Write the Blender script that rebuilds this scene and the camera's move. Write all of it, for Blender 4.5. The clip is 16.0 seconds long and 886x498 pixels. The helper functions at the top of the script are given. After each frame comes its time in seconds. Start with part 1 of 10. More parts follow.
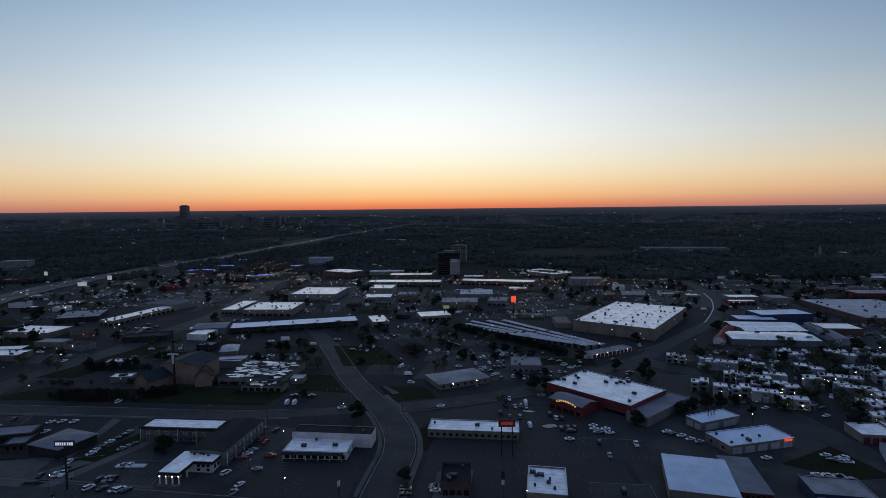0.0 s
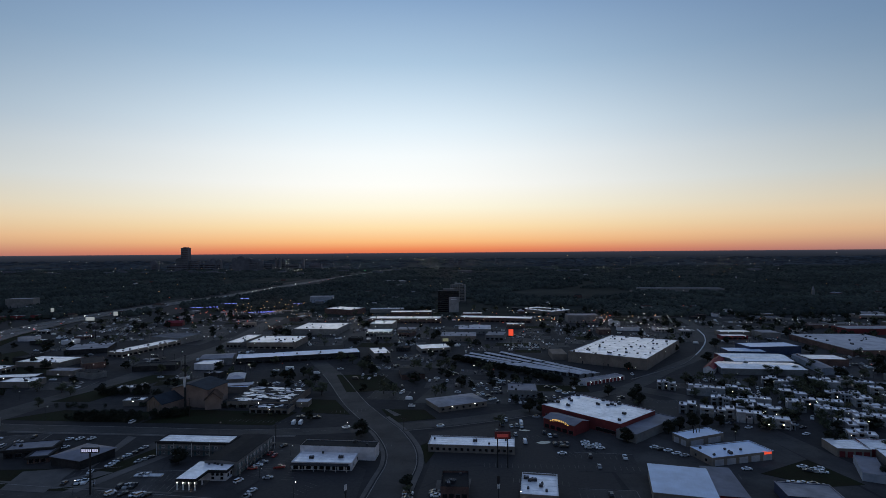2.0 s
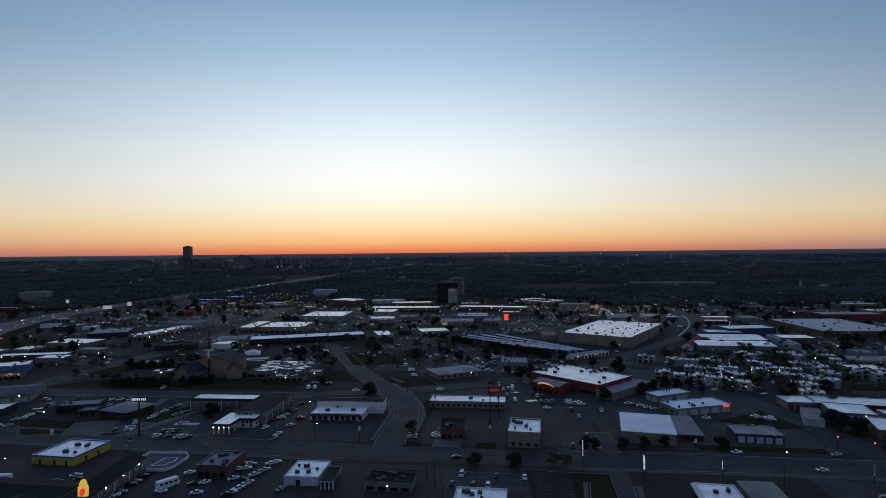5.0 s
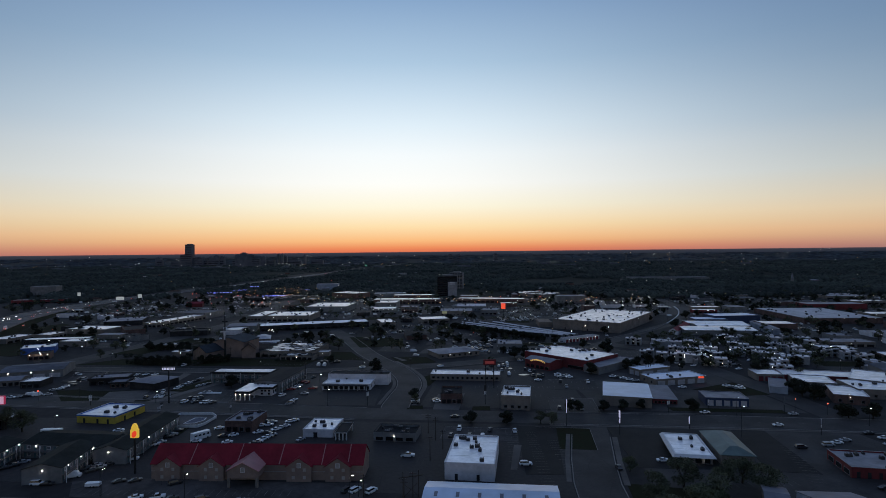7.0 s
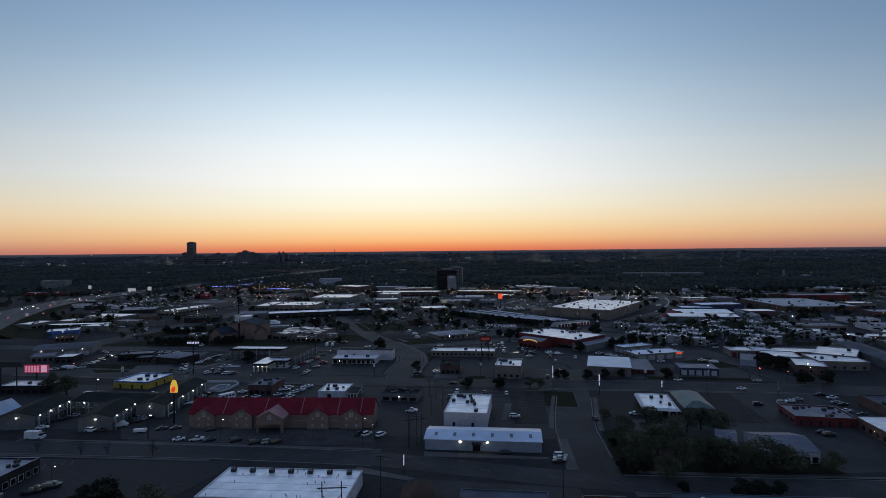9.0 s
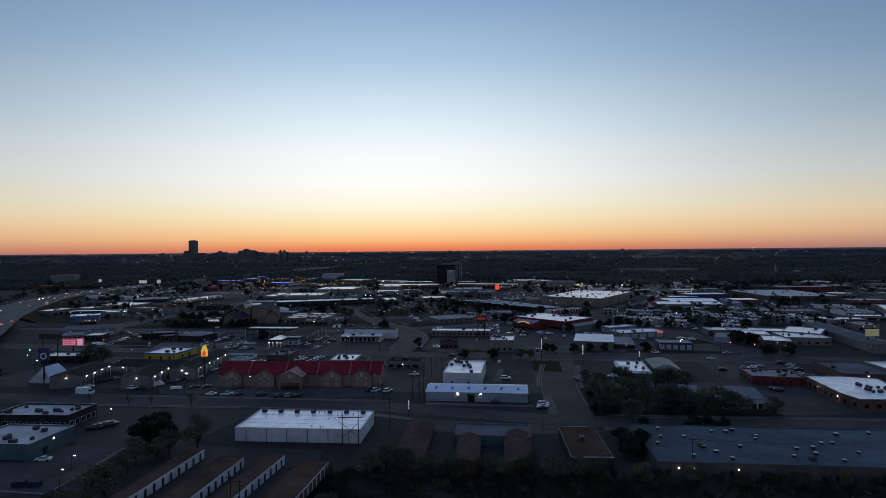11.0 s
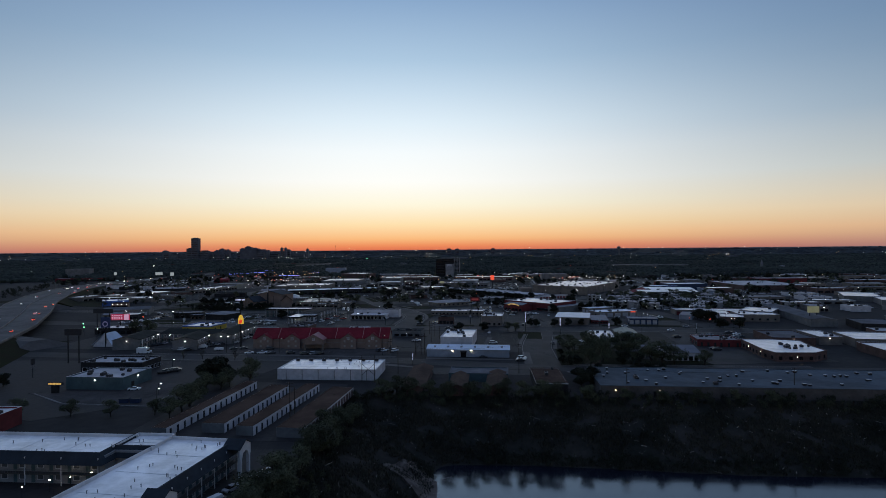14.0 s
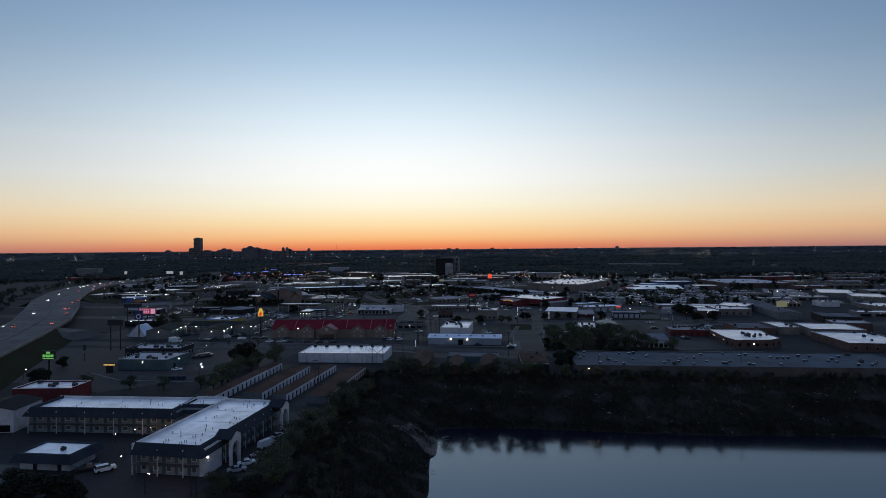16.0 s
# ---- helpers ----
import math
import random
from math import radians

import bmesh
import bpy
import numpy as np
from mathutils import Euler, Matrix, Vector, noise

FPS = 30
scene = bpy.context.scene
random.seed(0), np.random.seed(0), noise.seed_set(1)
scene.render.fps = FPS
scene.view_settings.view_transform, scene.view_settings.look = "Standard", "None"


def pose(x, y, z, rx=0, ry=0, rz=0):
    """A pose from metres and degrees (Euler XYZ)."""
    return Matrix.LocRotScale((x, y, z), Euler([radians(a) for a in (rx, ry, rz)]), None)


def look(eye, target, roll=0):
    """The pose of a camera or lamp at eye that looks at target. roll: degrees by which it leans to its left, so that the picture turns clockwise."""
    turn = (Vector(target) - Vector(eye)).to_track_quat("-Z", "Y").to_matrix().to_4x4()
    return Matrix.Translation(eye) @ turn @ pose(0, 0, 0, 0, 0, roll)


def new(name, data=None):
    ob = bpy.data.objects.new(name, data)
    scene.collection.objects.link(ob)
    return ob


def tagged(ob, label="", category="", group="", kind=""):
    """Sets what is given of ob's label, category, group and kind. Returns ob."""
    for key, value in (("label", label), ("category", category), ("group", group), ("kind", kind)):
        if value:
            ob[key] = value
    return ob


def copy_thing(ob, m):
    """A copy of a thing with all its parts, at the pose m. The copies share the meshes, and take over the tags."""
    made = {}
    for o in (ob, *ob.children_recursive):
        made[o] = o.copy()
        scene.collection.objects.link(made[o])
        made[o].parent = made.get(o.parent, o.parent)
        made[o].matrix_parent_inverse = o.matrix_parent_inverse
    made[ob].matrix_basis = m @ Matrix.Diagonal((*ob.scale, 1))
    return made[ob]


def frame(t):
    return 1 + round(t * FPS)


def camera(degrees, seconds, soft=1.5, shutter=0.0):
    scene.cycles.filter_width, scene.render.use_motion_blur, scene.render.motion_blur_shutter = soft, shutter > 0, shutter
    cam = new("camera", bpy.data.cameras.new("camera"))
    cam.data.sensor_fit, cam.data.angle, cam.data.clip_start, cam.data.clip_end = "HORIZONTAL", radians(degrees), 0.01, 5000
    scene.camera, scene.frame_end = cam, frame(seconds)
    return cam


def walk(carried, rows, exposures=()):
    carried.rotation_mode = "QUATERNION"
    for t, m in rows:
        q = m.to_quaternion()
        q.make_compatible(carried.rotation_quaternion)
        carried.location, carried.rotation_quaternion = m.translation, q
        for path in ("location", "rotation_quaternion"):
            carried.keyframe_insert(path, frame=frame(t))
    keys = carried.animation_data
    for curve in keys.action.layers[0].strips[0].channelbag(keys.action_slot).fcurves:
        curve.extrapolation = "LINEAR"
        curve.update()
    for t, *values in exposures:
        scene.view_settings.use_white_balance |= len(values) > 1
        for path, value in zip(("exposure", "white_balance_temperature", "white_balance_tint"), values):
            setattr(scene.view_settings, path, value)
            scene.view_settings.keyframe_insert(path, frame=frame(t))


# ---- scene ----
cam = camera(76.70, 16.0, soft=0.65)
rows = [
    (0, 0.01, 0.00, 110.96, 0.217, -4.124, -0.573),
    (0.5, -0.14, -5.55, 108.85, 0.183, -2.733, -0.520),
    (1, -0.25, -11.28, 106.70, 0.142, -1.393, -0.504),
    (1.5, -0.35, -17.23, 104.58, 0.110, -0.236, -0.528),
    (2, -0.44, -23.34, 102.48, 0.086, 0.367, -0.448),
    (2.5, -0.52, -29.65, 100.38, 0.075, 0.393, -0.471),
    (3, -0.53, -36.23, 98.35, 0.058, 0.404, -0.481),
    (3.5, -0.55, -42.84, 96.38, 0.046, 0.413, -0.501),
    (4, -0.52, -49.32, 94.43, 0.028, 0.409, -0.522),
    (6.5, -0.49, -84.77, 84.22, -0.005, 0.294, -0.581),
    (7, -0.48, -92.70, 82.00, 0.000, 0.269, -0.592),
    (7.5, -0.42, -100.43, 79.84, -0.002, 0.244, -0.597),
    (8, -0.37, -108.12, 77.67, -0.012, 0.220, -0.590),
    (8.5, -0.41, -115.90, 75.46, -0.019, 0.204, -0.576),
    (9, -0.49, -123.74, 73.22, -0.027, 0.198, -0.559),
    (11.5, -0.42, -163.71, 61.47, -0.069, 0.193, -0.502),
    (12, -0.17, -172.26, 59.47, -0.079, 0.145, -0.496),
    (12.5, 0.02, -181.00, 57.86, -0.083, 0.115, -0.492),
    (13, 0.17, -189.99, 56.63, -0.094, 0.089, -0.481),
    (13.5, 0.31, -199.08, 55.92, -0.112, 0.081, -0.475),
    (14, 0.39, -208.35, 55.61, -0.126, 0.065, -0.479),
    (14.5, 0.44, -217.68, 55.59, -0.134, 0.063, -0.487),
    (15, 0.48, -227.06, 55.68, -0.133, 0.062, -0.498),
    (15.5, 0.56, -236.19, 55.74, -0.128, 0.052, -0.509),
    (16, 0.68, -245.04, 55.69, -0.126, 0.028, -0.513),
]


def heading(t, x, y, z, yaw, pitch, roll):
    a, b = radians(yaw), radians(pitch)
    return (t, look((x, y, z), (x - math.sin(a) * math.cos(b) * 100, y + math.cos(a) * math.cos(b) * 100, z + math.sin(b) * 100), roll))


walk(cam, [heading(*r) for r in rows])

# ---- dusk sky: the sun has set behind the centre of the view
world = bpy.data.worlds.new("dusk")
scene.world = world
world.use_nodes = True
wt = world.node_tree
wt.nodes.clear()


def wnode(kind, **values):
    n = wt.nodes.new(kind)
    for k, v in values.items():
        n.inputs[int(k[1:])].default_value = v
    return n


def srgb(r, g, b):
    return tuple((c / 255 / 12.92) if c <= 10 else ((c / 255 + 0.055) / 1.055) ** 2.4 for c in (r, g, b)) + (1.0,)


def ramp(stops):
    n = wt.nodes.new("ShaderNodeValToRGB")
    el = n.color_ramp.elements
    while len(el) < len(stops):
        el.new(0.5)
    for e, (p, c) in zip(el, stops):
        e.position, e.color = p, srgb(*c)
    return n


SUNSET = radians(5.0)
tc = wt.nodes.new("ShaderNodeTexCoord")
sep = wt.nodes.new("ShaderNodeSeparateXYZ")
wt.links.new(tc.outputs["Generated"], sep.inputs[0])
glow = ramp([(0.0, (224, 113, 80)), (0.008, (239, 144, 94)), (0.02, (251, 188, 127)), (0.045, (255, 225, 174)), (0.08, (255, 248, 223)),
             (0.12, (255, 255, 250)), (0.17, (246, 252, 254)), (0.22, (225, 240, 250)), (0.27, (201, 222, 239)), (0.32, (174, 201, 225)),
             (0.415, (135, 166, 202)), (0.60, (132, 153, 193)), (1.0, (119, 140, 179))])
away = ramp([(0.0, (146, 121, 122)), (0.012, (178, 144, 130)), (0.03, (210, 172, 140)), (0.06, (212, 191, 163)), (0.12, (170, 179, 180)), (0.20, (123, 148, 171)), (0.28, (99, 128, 160)),
             (0.415, (81, 110, 153)), (0.70, (97, 122, 164)), (1.0, (119, 140, 179))])
wt.links.new(sep.outputs[2], glow.inputs[0])
wt.links.new(sep.outputs[2], away.inputs[0])
# how near a direction's azimuth lies to the sunset
flat = wt.nodes.new("ShaderNodeVectorMath")
flat.operation = "MULTIPLY"
flat.inputs[1].default_value = (1, 1, 0)
wt.links.new(tc.outputs["Generated"], flat.inputs[0])
unit = wt.nodes.new("ShaderNodeVectorMath")
unit.operation = "NORMALIZE"
wt.links.new(flat.outputs[0], unit.inputs[0])
dot = wt.nodes.new("ShaderNodeVectorMath")
dot.operation = "DOT_PRODUCT"
dot.inputs[1].default_value = (-math.sin(SUNSET), math.cos(SUNSET), 0)
wt.links.new(unit.outputs[0], dot.inputs[0])
half = wnode("ShaderNodeMath", _1=0.5, _2=0.5)
half.operation = "MULTIPLY_ADD"
wt.links.new(dot.outputs["Value"], half.inputs[0])
power = wnode("ShaderNodeMath", _1=10.5)
power.operation = "POWER"
power.use_clamp = True
wt.links.new(half.outputs[0], power.inputs[0])
mix = wt.nodes.new("ShaderNodeMixRGB")
wt.links.new(power.outputs[0], mix.inputs[0])
wt.links.new(away.outputs[0], mix.inputs[1])
wt.links.new(glow.outputs[0], mix.inputs[2])
# below the horizon: the far dark plain, haze painted in as it pales with distance
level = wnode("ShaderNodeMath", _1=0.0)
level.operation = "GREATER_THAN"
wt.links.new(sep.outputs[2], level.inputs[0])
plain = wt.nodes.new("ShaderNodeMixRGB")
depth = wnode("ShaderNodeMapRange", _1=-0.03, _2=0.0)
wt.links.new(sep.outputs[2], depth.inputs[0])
plain_haze = ramp([(0.0, (29, 33, 38)), (0.45, (31, 36, 43)), (0.75, (37, 42, 52)), (0.93, (49, 53, 65)), (1.0, (70, 66, 75))])
wt.links.new(depth.outputs[0], plain_haze.inputs[0])
wt.links.new(plain_haze.outputs[0], plain.inputs[1])
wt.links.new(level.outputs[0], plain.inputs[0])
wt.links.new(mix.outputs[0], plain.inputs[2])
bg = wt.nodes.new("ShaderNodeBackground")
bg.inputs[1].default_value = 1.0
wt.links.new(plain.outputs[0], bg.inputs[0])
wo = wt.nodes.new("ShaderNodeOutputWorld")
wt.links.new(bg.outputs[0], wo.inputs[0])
scene.view_settings.exposure = 0.0

# ---- materials
MATS = {}


def material(name, colour, rough=0.85, metal=0.0, vary=0.25, grain=1.2, patch=0.08, bump=0.0, emit=0.0, second=None, spec=0.3, rnd=0.0, seal=0.0, isle=0.0):
    m = bpy.data.materials.new(name)
    m.use_nodes = True
    t = m.node_tree
    b = t.nodes["Principled BSDF"]
    b.inputs["Roughness"].default_value = rough
    b.inputs["Metallic"].default_value = metal
    b.inputs["Specular IOR Level"].default_value = spec
    geo = t.nodes.new("ShaderNodeNewGeometry")
    fine = t.nodes.new("ShaderNodeTexNoise")
    fine.inputs["Scale"].default_value = grain
    fine.inputs["Detail"].default_value = 4
    wide = t.nodes.new("ShaderNodeTexNoise")
    wide.inputs["Scale"].default_value = patch
    wide.inputs["Detail"].default_value = 5
    wide.inputs["Roughness"].default_value = 0.65
    for n in (fine, wide):
        t.links.new(geo.outputs["Position"], n.inputs["Vector"])
    c = Vector(colour)
    lo, hi = c * (1 - vary), c * (1 + vary)
    if second:
        lo = Vector(second)
    a = t.nodes.new("ShaderNodeValToRGB")
    a.color_ramp.elements[0].position, a.color_ramp.elements[1].position = 0.36, 0.64
    a.color_ramp.elements[0].color, a.color_ramp.elements[1].color = (*lo, 1), (*hi, 1)
    t.links.new(wide.outputs[0], a.inputs[0])
    g = t.nodes.new("ShaderNodeMixRGB")
    g.blend_type = "MULTIPLY"
    g.inputs[0].default_value = 0.7
    k = t.nodes.new("ShaderNodeValToRGB")
    k.color_ramp.elements[0].position, k.color_ramp.elements[1].position = 0.3, 0.7
    k.color_ramp.elements[0].color, k.color_ramp.elements[1].color = (1 - vary, 1 - vary, 1 - vary, 1), (1, 1, 1, 1)
    t.links.new(fine.outputs[0], k.inputs[0])
    t.links.new(a.outputs[0], g.inputs[1])
    t.links.new(k.outputs[0], g.inputs[2])
    last = g.outputs[0]
    if seal:
        # tar-sealed cracks and oil spots
        vo = t.nodes.new("ShaderNodeTexVoronoi")
        vo.feature = "DISTANCE_TO_EDGE"
        vo.inputs["Scale"].default_value = seal
        wob = t.nodes.new("ShaderNodeVectorMath")
        wob.operation = "MULTIPLY_ADD"
        wob.inputs[1].default_value = (5, 5, 0)
        t.links.new(wide.outputs["Color"], wob.inputs[0])
        t.links.new(geo.outputs["Position"], wob.inputs[2])
        t.links.new(wob.outputs[0], vo.inputs["Vector"])
        thin = t.nodes.new("ShaderNodeMapRange")
        thin.inputs["From Max"].default_value = 0.012
        thin.inputs["To Min"].default_value = 0.7
        t.links.new(vo.outputs["Distance"], thin.inputs["Value"])
        dk = t.nodes.new("ShaderNodeVectorMath")
        dk.operation = "SCALE"
        t.links.new(last, dk.inputs[0])
        t.links.new(thin.outputs[0], dk.inputs["Scale"])
        last = dk.outputs[0]
    if isle:
        im = t.nodes.new("ShaderNodeMapRange")
        im.inputs["To Min"].default_value, im.inputs["To Max"].default_value = 1 - isle, 1 + isle
        t.links.new(geo.outputs["Random Per Island"], im.inputs["Value"])
        iv = t.nodes.new("ShaderNodeVectorMath")
        iv.operation = "SCALE"
        t.links.new(last, iv.inputs[0])
        t.links.new(im.outputs[0], iv.inputs["Scale"])
        last = iv.outputs[0]
    if rnd:
        oi = t.nodes.new("ShaderNodeObjectInfo")
        mr = t.nodes.new("ShaderNodeMapRange")
        mr.inputs["To Min"].default_value, mr.inputs["To Max"].default_value = 1 - rnd, 1 + rnd
        t.links.new(oi.outputs["Random"], mr.inputs["Value"])
        sc = t.nodes.new("ShaderNodeVectorMath")
        sc.operation = "SCALE"
        t.links.new(last, sc.inputs[0])
        t.links.new(mr.outputs[0], sc.inputs["Scale"])
        last = sc.outputs[0]
    t.links.new(last, b.inputs["Base Color"])
    if bump:
        bp = t.nodes.new("ShaderNodeBump")
        bp.inputs["Distance"].default_value = bump
        t.links.new(fine.outputs[0], bp.inputs["Height"])
        t.links.new(bp.outputs[0], b.inputs["Normal"])
    if emit:
        b.inputs["Emission Color"].default_value = (*colour, 1)
        b.inputs["Emission Strength"].default_value = emit
    MATS[name] = m
    return m


material("ground", (0.023, 0.022, 0.022), 0.85, vary=0.4, grain=0.25, patch=0.02, second=(0.044, 0.041, 0.041), spec=0.06)
material("asphalt", (0.044, 0.041, 0.041), 0.7, vary=0.3, grain=0.9, patch=0.05, bump=0.02, seal=0.10, spec=0.09)
material("lot", (0.026, 0.024, 0.0245), 0.7, vary=0.4, grain=0.6, patch=0.04, bump=0.02, second=(0.039, 0.036, 0.037), seal=0.07, spec=0.08)
material("concrete", (0.088, 0.079, 0.074), 0.85, vary=0.25, grain=0.8, patch=0.06)
material("kerb", (0.185, 0.175, 0.167), 0.85, vary=0.25, grain=0.8, patch=0.1)
material("paint_line", (0.12, 0.115, 0.11), 0.8, vary=0.4, grain=2.0, patch=0.2)
material("grass", (0.015, 0.018, 0.008), 0.95, vary=0.35, grain=0.8, patch=0.05, second=(0.022, 0.018, 0.010), spec=0.05)
material("apt_wall", (0.235, 0.235, 0.24), 0.85, vary=0.2, grain=0.6, patch=0.15, rnd=0.3)
material("dirt", (0.035, 0.032, 0.029), 0.95, vary=0.35, grain=0.5, patch=0.05, bump=0.25, second=(0.021, 0.022, 0.019), spec=0.03)
material("roof_white", (0.88, 0.85, 0.86), 0.27, vary=0.2, grain=0.5, patch=0.10, spec=0.8)
material("roof_bluewhite", (0.48, 0.58, 0.74), 0.36, vary=0.12, grain=0.3, patch=0.06, spec=0.4)
material("roof_seam", (0.48, 0.56, 0.68), 0.36, vary=0.14, grain=0.3, patch=0.07, spec=0.4)
material("roof_grey", (0.27, 0.255, 0.265), 0.7, vary=0.3, grain=0.3, patch=0.07)
material("roof_bluegrey", (0.15, 0.15, 0.18), 0.6, vary=0.25, grain=0.3, patch=0.07)
material("roof_dark", (0.017, 0.017, 0.019), 0.8, vary=0.3, grain=0.8, patch=0.1, spec=0.1)
material("roof_green", (0.018, 0.021, 0.019), 0.85, vary=0.3, grain=0.9, patch=0.12, spec=0.1)
material("roof_red", (0.165, 0.012, 0.022), 0.6, vary=0.2, grain=0.7, patch=0.12, spec=0.1)
material("wall_inn", (0.215, 0.16, 0.135), 0.9, vary=0.15, grain=0.9, patch=0.15, spec=0.1)
material("roof_pink", (0.30, 0.13, 0.13), 0.5, vary=0.15, grain=0.7, patch=0.12)
material("roof_slate", (0.090, 0.095, 0.115), 0.7, vary=0.3, grain=0.4, patch=0.07, spec=0.1)
material("roof_works", (0.058, 0.080, 0.103), 0.7, vary=0.3, grain=0.4, patch=0.07, spec=0.1)
material("wall_works", (0.082, 0.074, 0.070), 0.9, vary=0.25, grain=0.8, patch=0.15)
material("roof_pale", (0.42, 0.41, 0.43), 0.6, vary=0.25, grain=0.3, patch=0.08, spec=0.2)
material("roof_brown", (0.060, 0.038, 0.030), 0.9, vary=0.3, grain=1.0, patch=0.15, spec=0.1)
material("roof_gravel", (0.082, 0.051, 0.039), 0.95, spec=0.05, vary=0.3, grain=1.2, patch=0.12)
material("roof_tan", (0.20, 0.15, 0.11), 0.9, vary=0.3, grain=0.6, patch=0.1)
material("roof_teal", (0.085, 0.125, 0.118), 0.5, vary=0.2, grain=0.5, patch=0.12)
material("wall_white", (0.52, 0.50, 0.52), 0.85, vary=0.16, grain=0.6, patch=0.15)
material("wall_paleblue", (0.25, 0.28, 0.33), 0.7, vary=0.16, grain=0.5, patch=0.15)
material("wall_tan", (0.165, 0.142, 0.124), 0.9, vary=0.2, grain=1.0, patch=0.15)
material("wall_grey", (0.15, 0.15, 0.15), 0.85, vary=0.2, grain=0.8, patch=0.15)
material("wall_red", (0.13, 0.022, 0.024), 0.8, vary=0.22, grain=0.8, patch=0.15)
material("wall_brick", (0.098, 0.060, 0.053), 0.9, vary=0.28, grain=1.6, patch=0.2)
material("wall_yellow", (0.42, 0.30, 0.045), 0.8, vary=0.15, grain=0.8, patch=0.2)
material("wall_navy", (0.018, 0.032, 0.075), 0.6, vary=0.15, grain=0.8, patch=0.2)
material("wall_blue", (0.040, 0.10, 0.32), 0.6, vary=0.15, grain=0.8, patch=0.2)
material("city_far", (0.10, 0.105, 0.125), 0.7, vary=0.2, grain=0.05, patch=0.02, spec=0.2)
material("wall_pale", (0.24, 0.24, 0.25), 0.85, vary=0.16, grain=0.6, patch=0.15)
material("wall_dark", (0.030, 0.029, 0.030), 0.85, spec=0.1, vary=0.25, grain=0.8, patch=0.2)
material("wall_teal", (0.070, 0.108, 0.115), 0.85, vary=0.18, grain=0.8, patch=0.15)
material("trim_white", (0.55, 0.55, 0.56), 0.7, vary=0.12, grain=0.9, patch=0.2)
material("shingle", (0.018, 0.026, 0.036), 0.85, vary=0.25, grain=1.2, patch=0.2)
material("glass", (0.008, 0.009, 0.011), 0.08, vary=0.2, grain=0.6, patch=0.2, spec=0.6)
material("roll_door", (0.32, 0.32, 0.34), 0.6, vary=0.15, grain=0.9, patch=0.3)
# rooftop units: shading put into two greys, lit top and shaded sides
material("unit_lit_grey", (0.16, 0.16, 0.17), 0.6, vary=0.3, grain=1.5, patch=0.5)
material("unit_shade_grey", (0.034, 0.034, 0.037), 0.6, vary=0.3, grain=1.5, patch=0.5)
material("metal", (0.23, 0.23, 0.245), 0.55, 0.2, vary=0.25, grain=1.2, patch=0.4)
material("pole_dark", (0.014, 0.014, 0.014), 0.7, vary=0.2, grain=1.0, patch=0.4)
material("wood_pole", (0.045, 0.034, 0.026), 0.9, vary=0.3, grain=2.0, patch=0.4)
material("skylight", (0.06, 0.065, 0.075), 0.3, vary=0.2, grain=1.0, patch=0.2)
material("tyre", (0.014, 0.014, 0.014), 0.9, vary=0.2, grain=2.0, patch=0.5)
for key, colour in (("w", (0.62, 0.63, 0.65)), ("s", (0.26, 0.27, 0.29)), ("d", (0.020, 0.021, 0.025)), ("r", (0.24, 0.025, 0.022)), ("b", (0.04, 0.08, 0.20))):
    material("car_" + key, colour, 0.3, vary=0.06, grain=0.8, patch=0.5, spec=0.5)
material("bark", (0.045, 0.036, 0.028), 0.95, vary=0.3, grain=3.0, patch=0.5)
material("leaf_dark", (0.020, 0.024, 0.015), 0.9, vary=0.4, grain=0.9, patch=0.3, rnd=0.25)
material("leaf_spring", (0.070, 0.077, 0.044), 0.9, vary=0.35, grain=0.9, patch=0.3, rnd=0.3)
material("leaf_far", (0.046, 0.053, 0.045), 0.95, isle=0.25, vary=0.2, grain=0.06, patch=0.004, second=(0.031, 0.036, 0.033), spec=0.02)
material("wood_floor", (0.029, 0.033, 0.029), 0.95, vary=0.3, grain=0.02, patch=0.004, spec=0.02)
material("ledge_rock", (0.125, 0.106, 0.094), 0.95, vary=0.4, grain=0.9, patch=0.2, bump=0.1, spec=0.05)
# far groves: distance haze put into the leaf colour, paler and bluer
material("leaf_haze", (0.056, 0.063, 0.070), 0.95, vary=0.25, isle=0.3, grain=0.01, patch=0.002, second=(0.040, 0.046, 0.053), spec=0.02)
material("brush", (0.052, 0.050, 0.040), 0.95, vary=0.3, grain=0.6, patch=0.05, second=(0.034, 0.036, 0.029), spec=0.03)
material("lamp_white", (1.0, 0.93, 0.80), 0.5, emit=9.0)
material("lamp_flood", (1.0, 0.95, 0.86), 0.5, emit=30.0)
material("curtain", (0.075, 0.078, 0.085), 0.3, vary=0.3, grain=1.0, patch=0.2, spec=0.5)
material("debris", (0.30, 0.28, 0.26), 0.8, vary=0.3, isle=0.6, grain=2.0, patch=0.3)
material("yard_soil", (0.060, 0.040, 0.032), 0.95, vary=0.3, grain=0.8, patch=0.1, spec=0.05)
material("tar", (0.017, 0.0165, 0.017), 0.7, vary=0.3, grain=0.8, patch=0.06, seal=0.08, spec=0.08)
material("blind", (0.30, 0.28, 0.26), 0.6, vary=0.15, grain=1.0, patch=0.3)
material("lot_pale", (0.070, 0.064, 0.062), 0.85, vary=0.3, grain=0.5, patch=0.06, seal=0.08, spec=0.04)
material("puddle", (0.012, 0.013, 0.015), 0.05, vary=0.1, spec=1.0)
material("lamp_porch", (1.0, 0.80, 0.55), 0.5, emit=30.0)
material("lamp_warm", (1.0, 0.72, 0.40), 0.5, emit=8.0)
material("lamp_orange", (1.0, 0.50, 0.20), 0.5, emit=5.0)
material("lamp_red", (1.0, 0.10, 0.06), 0.5, emit=5.0)
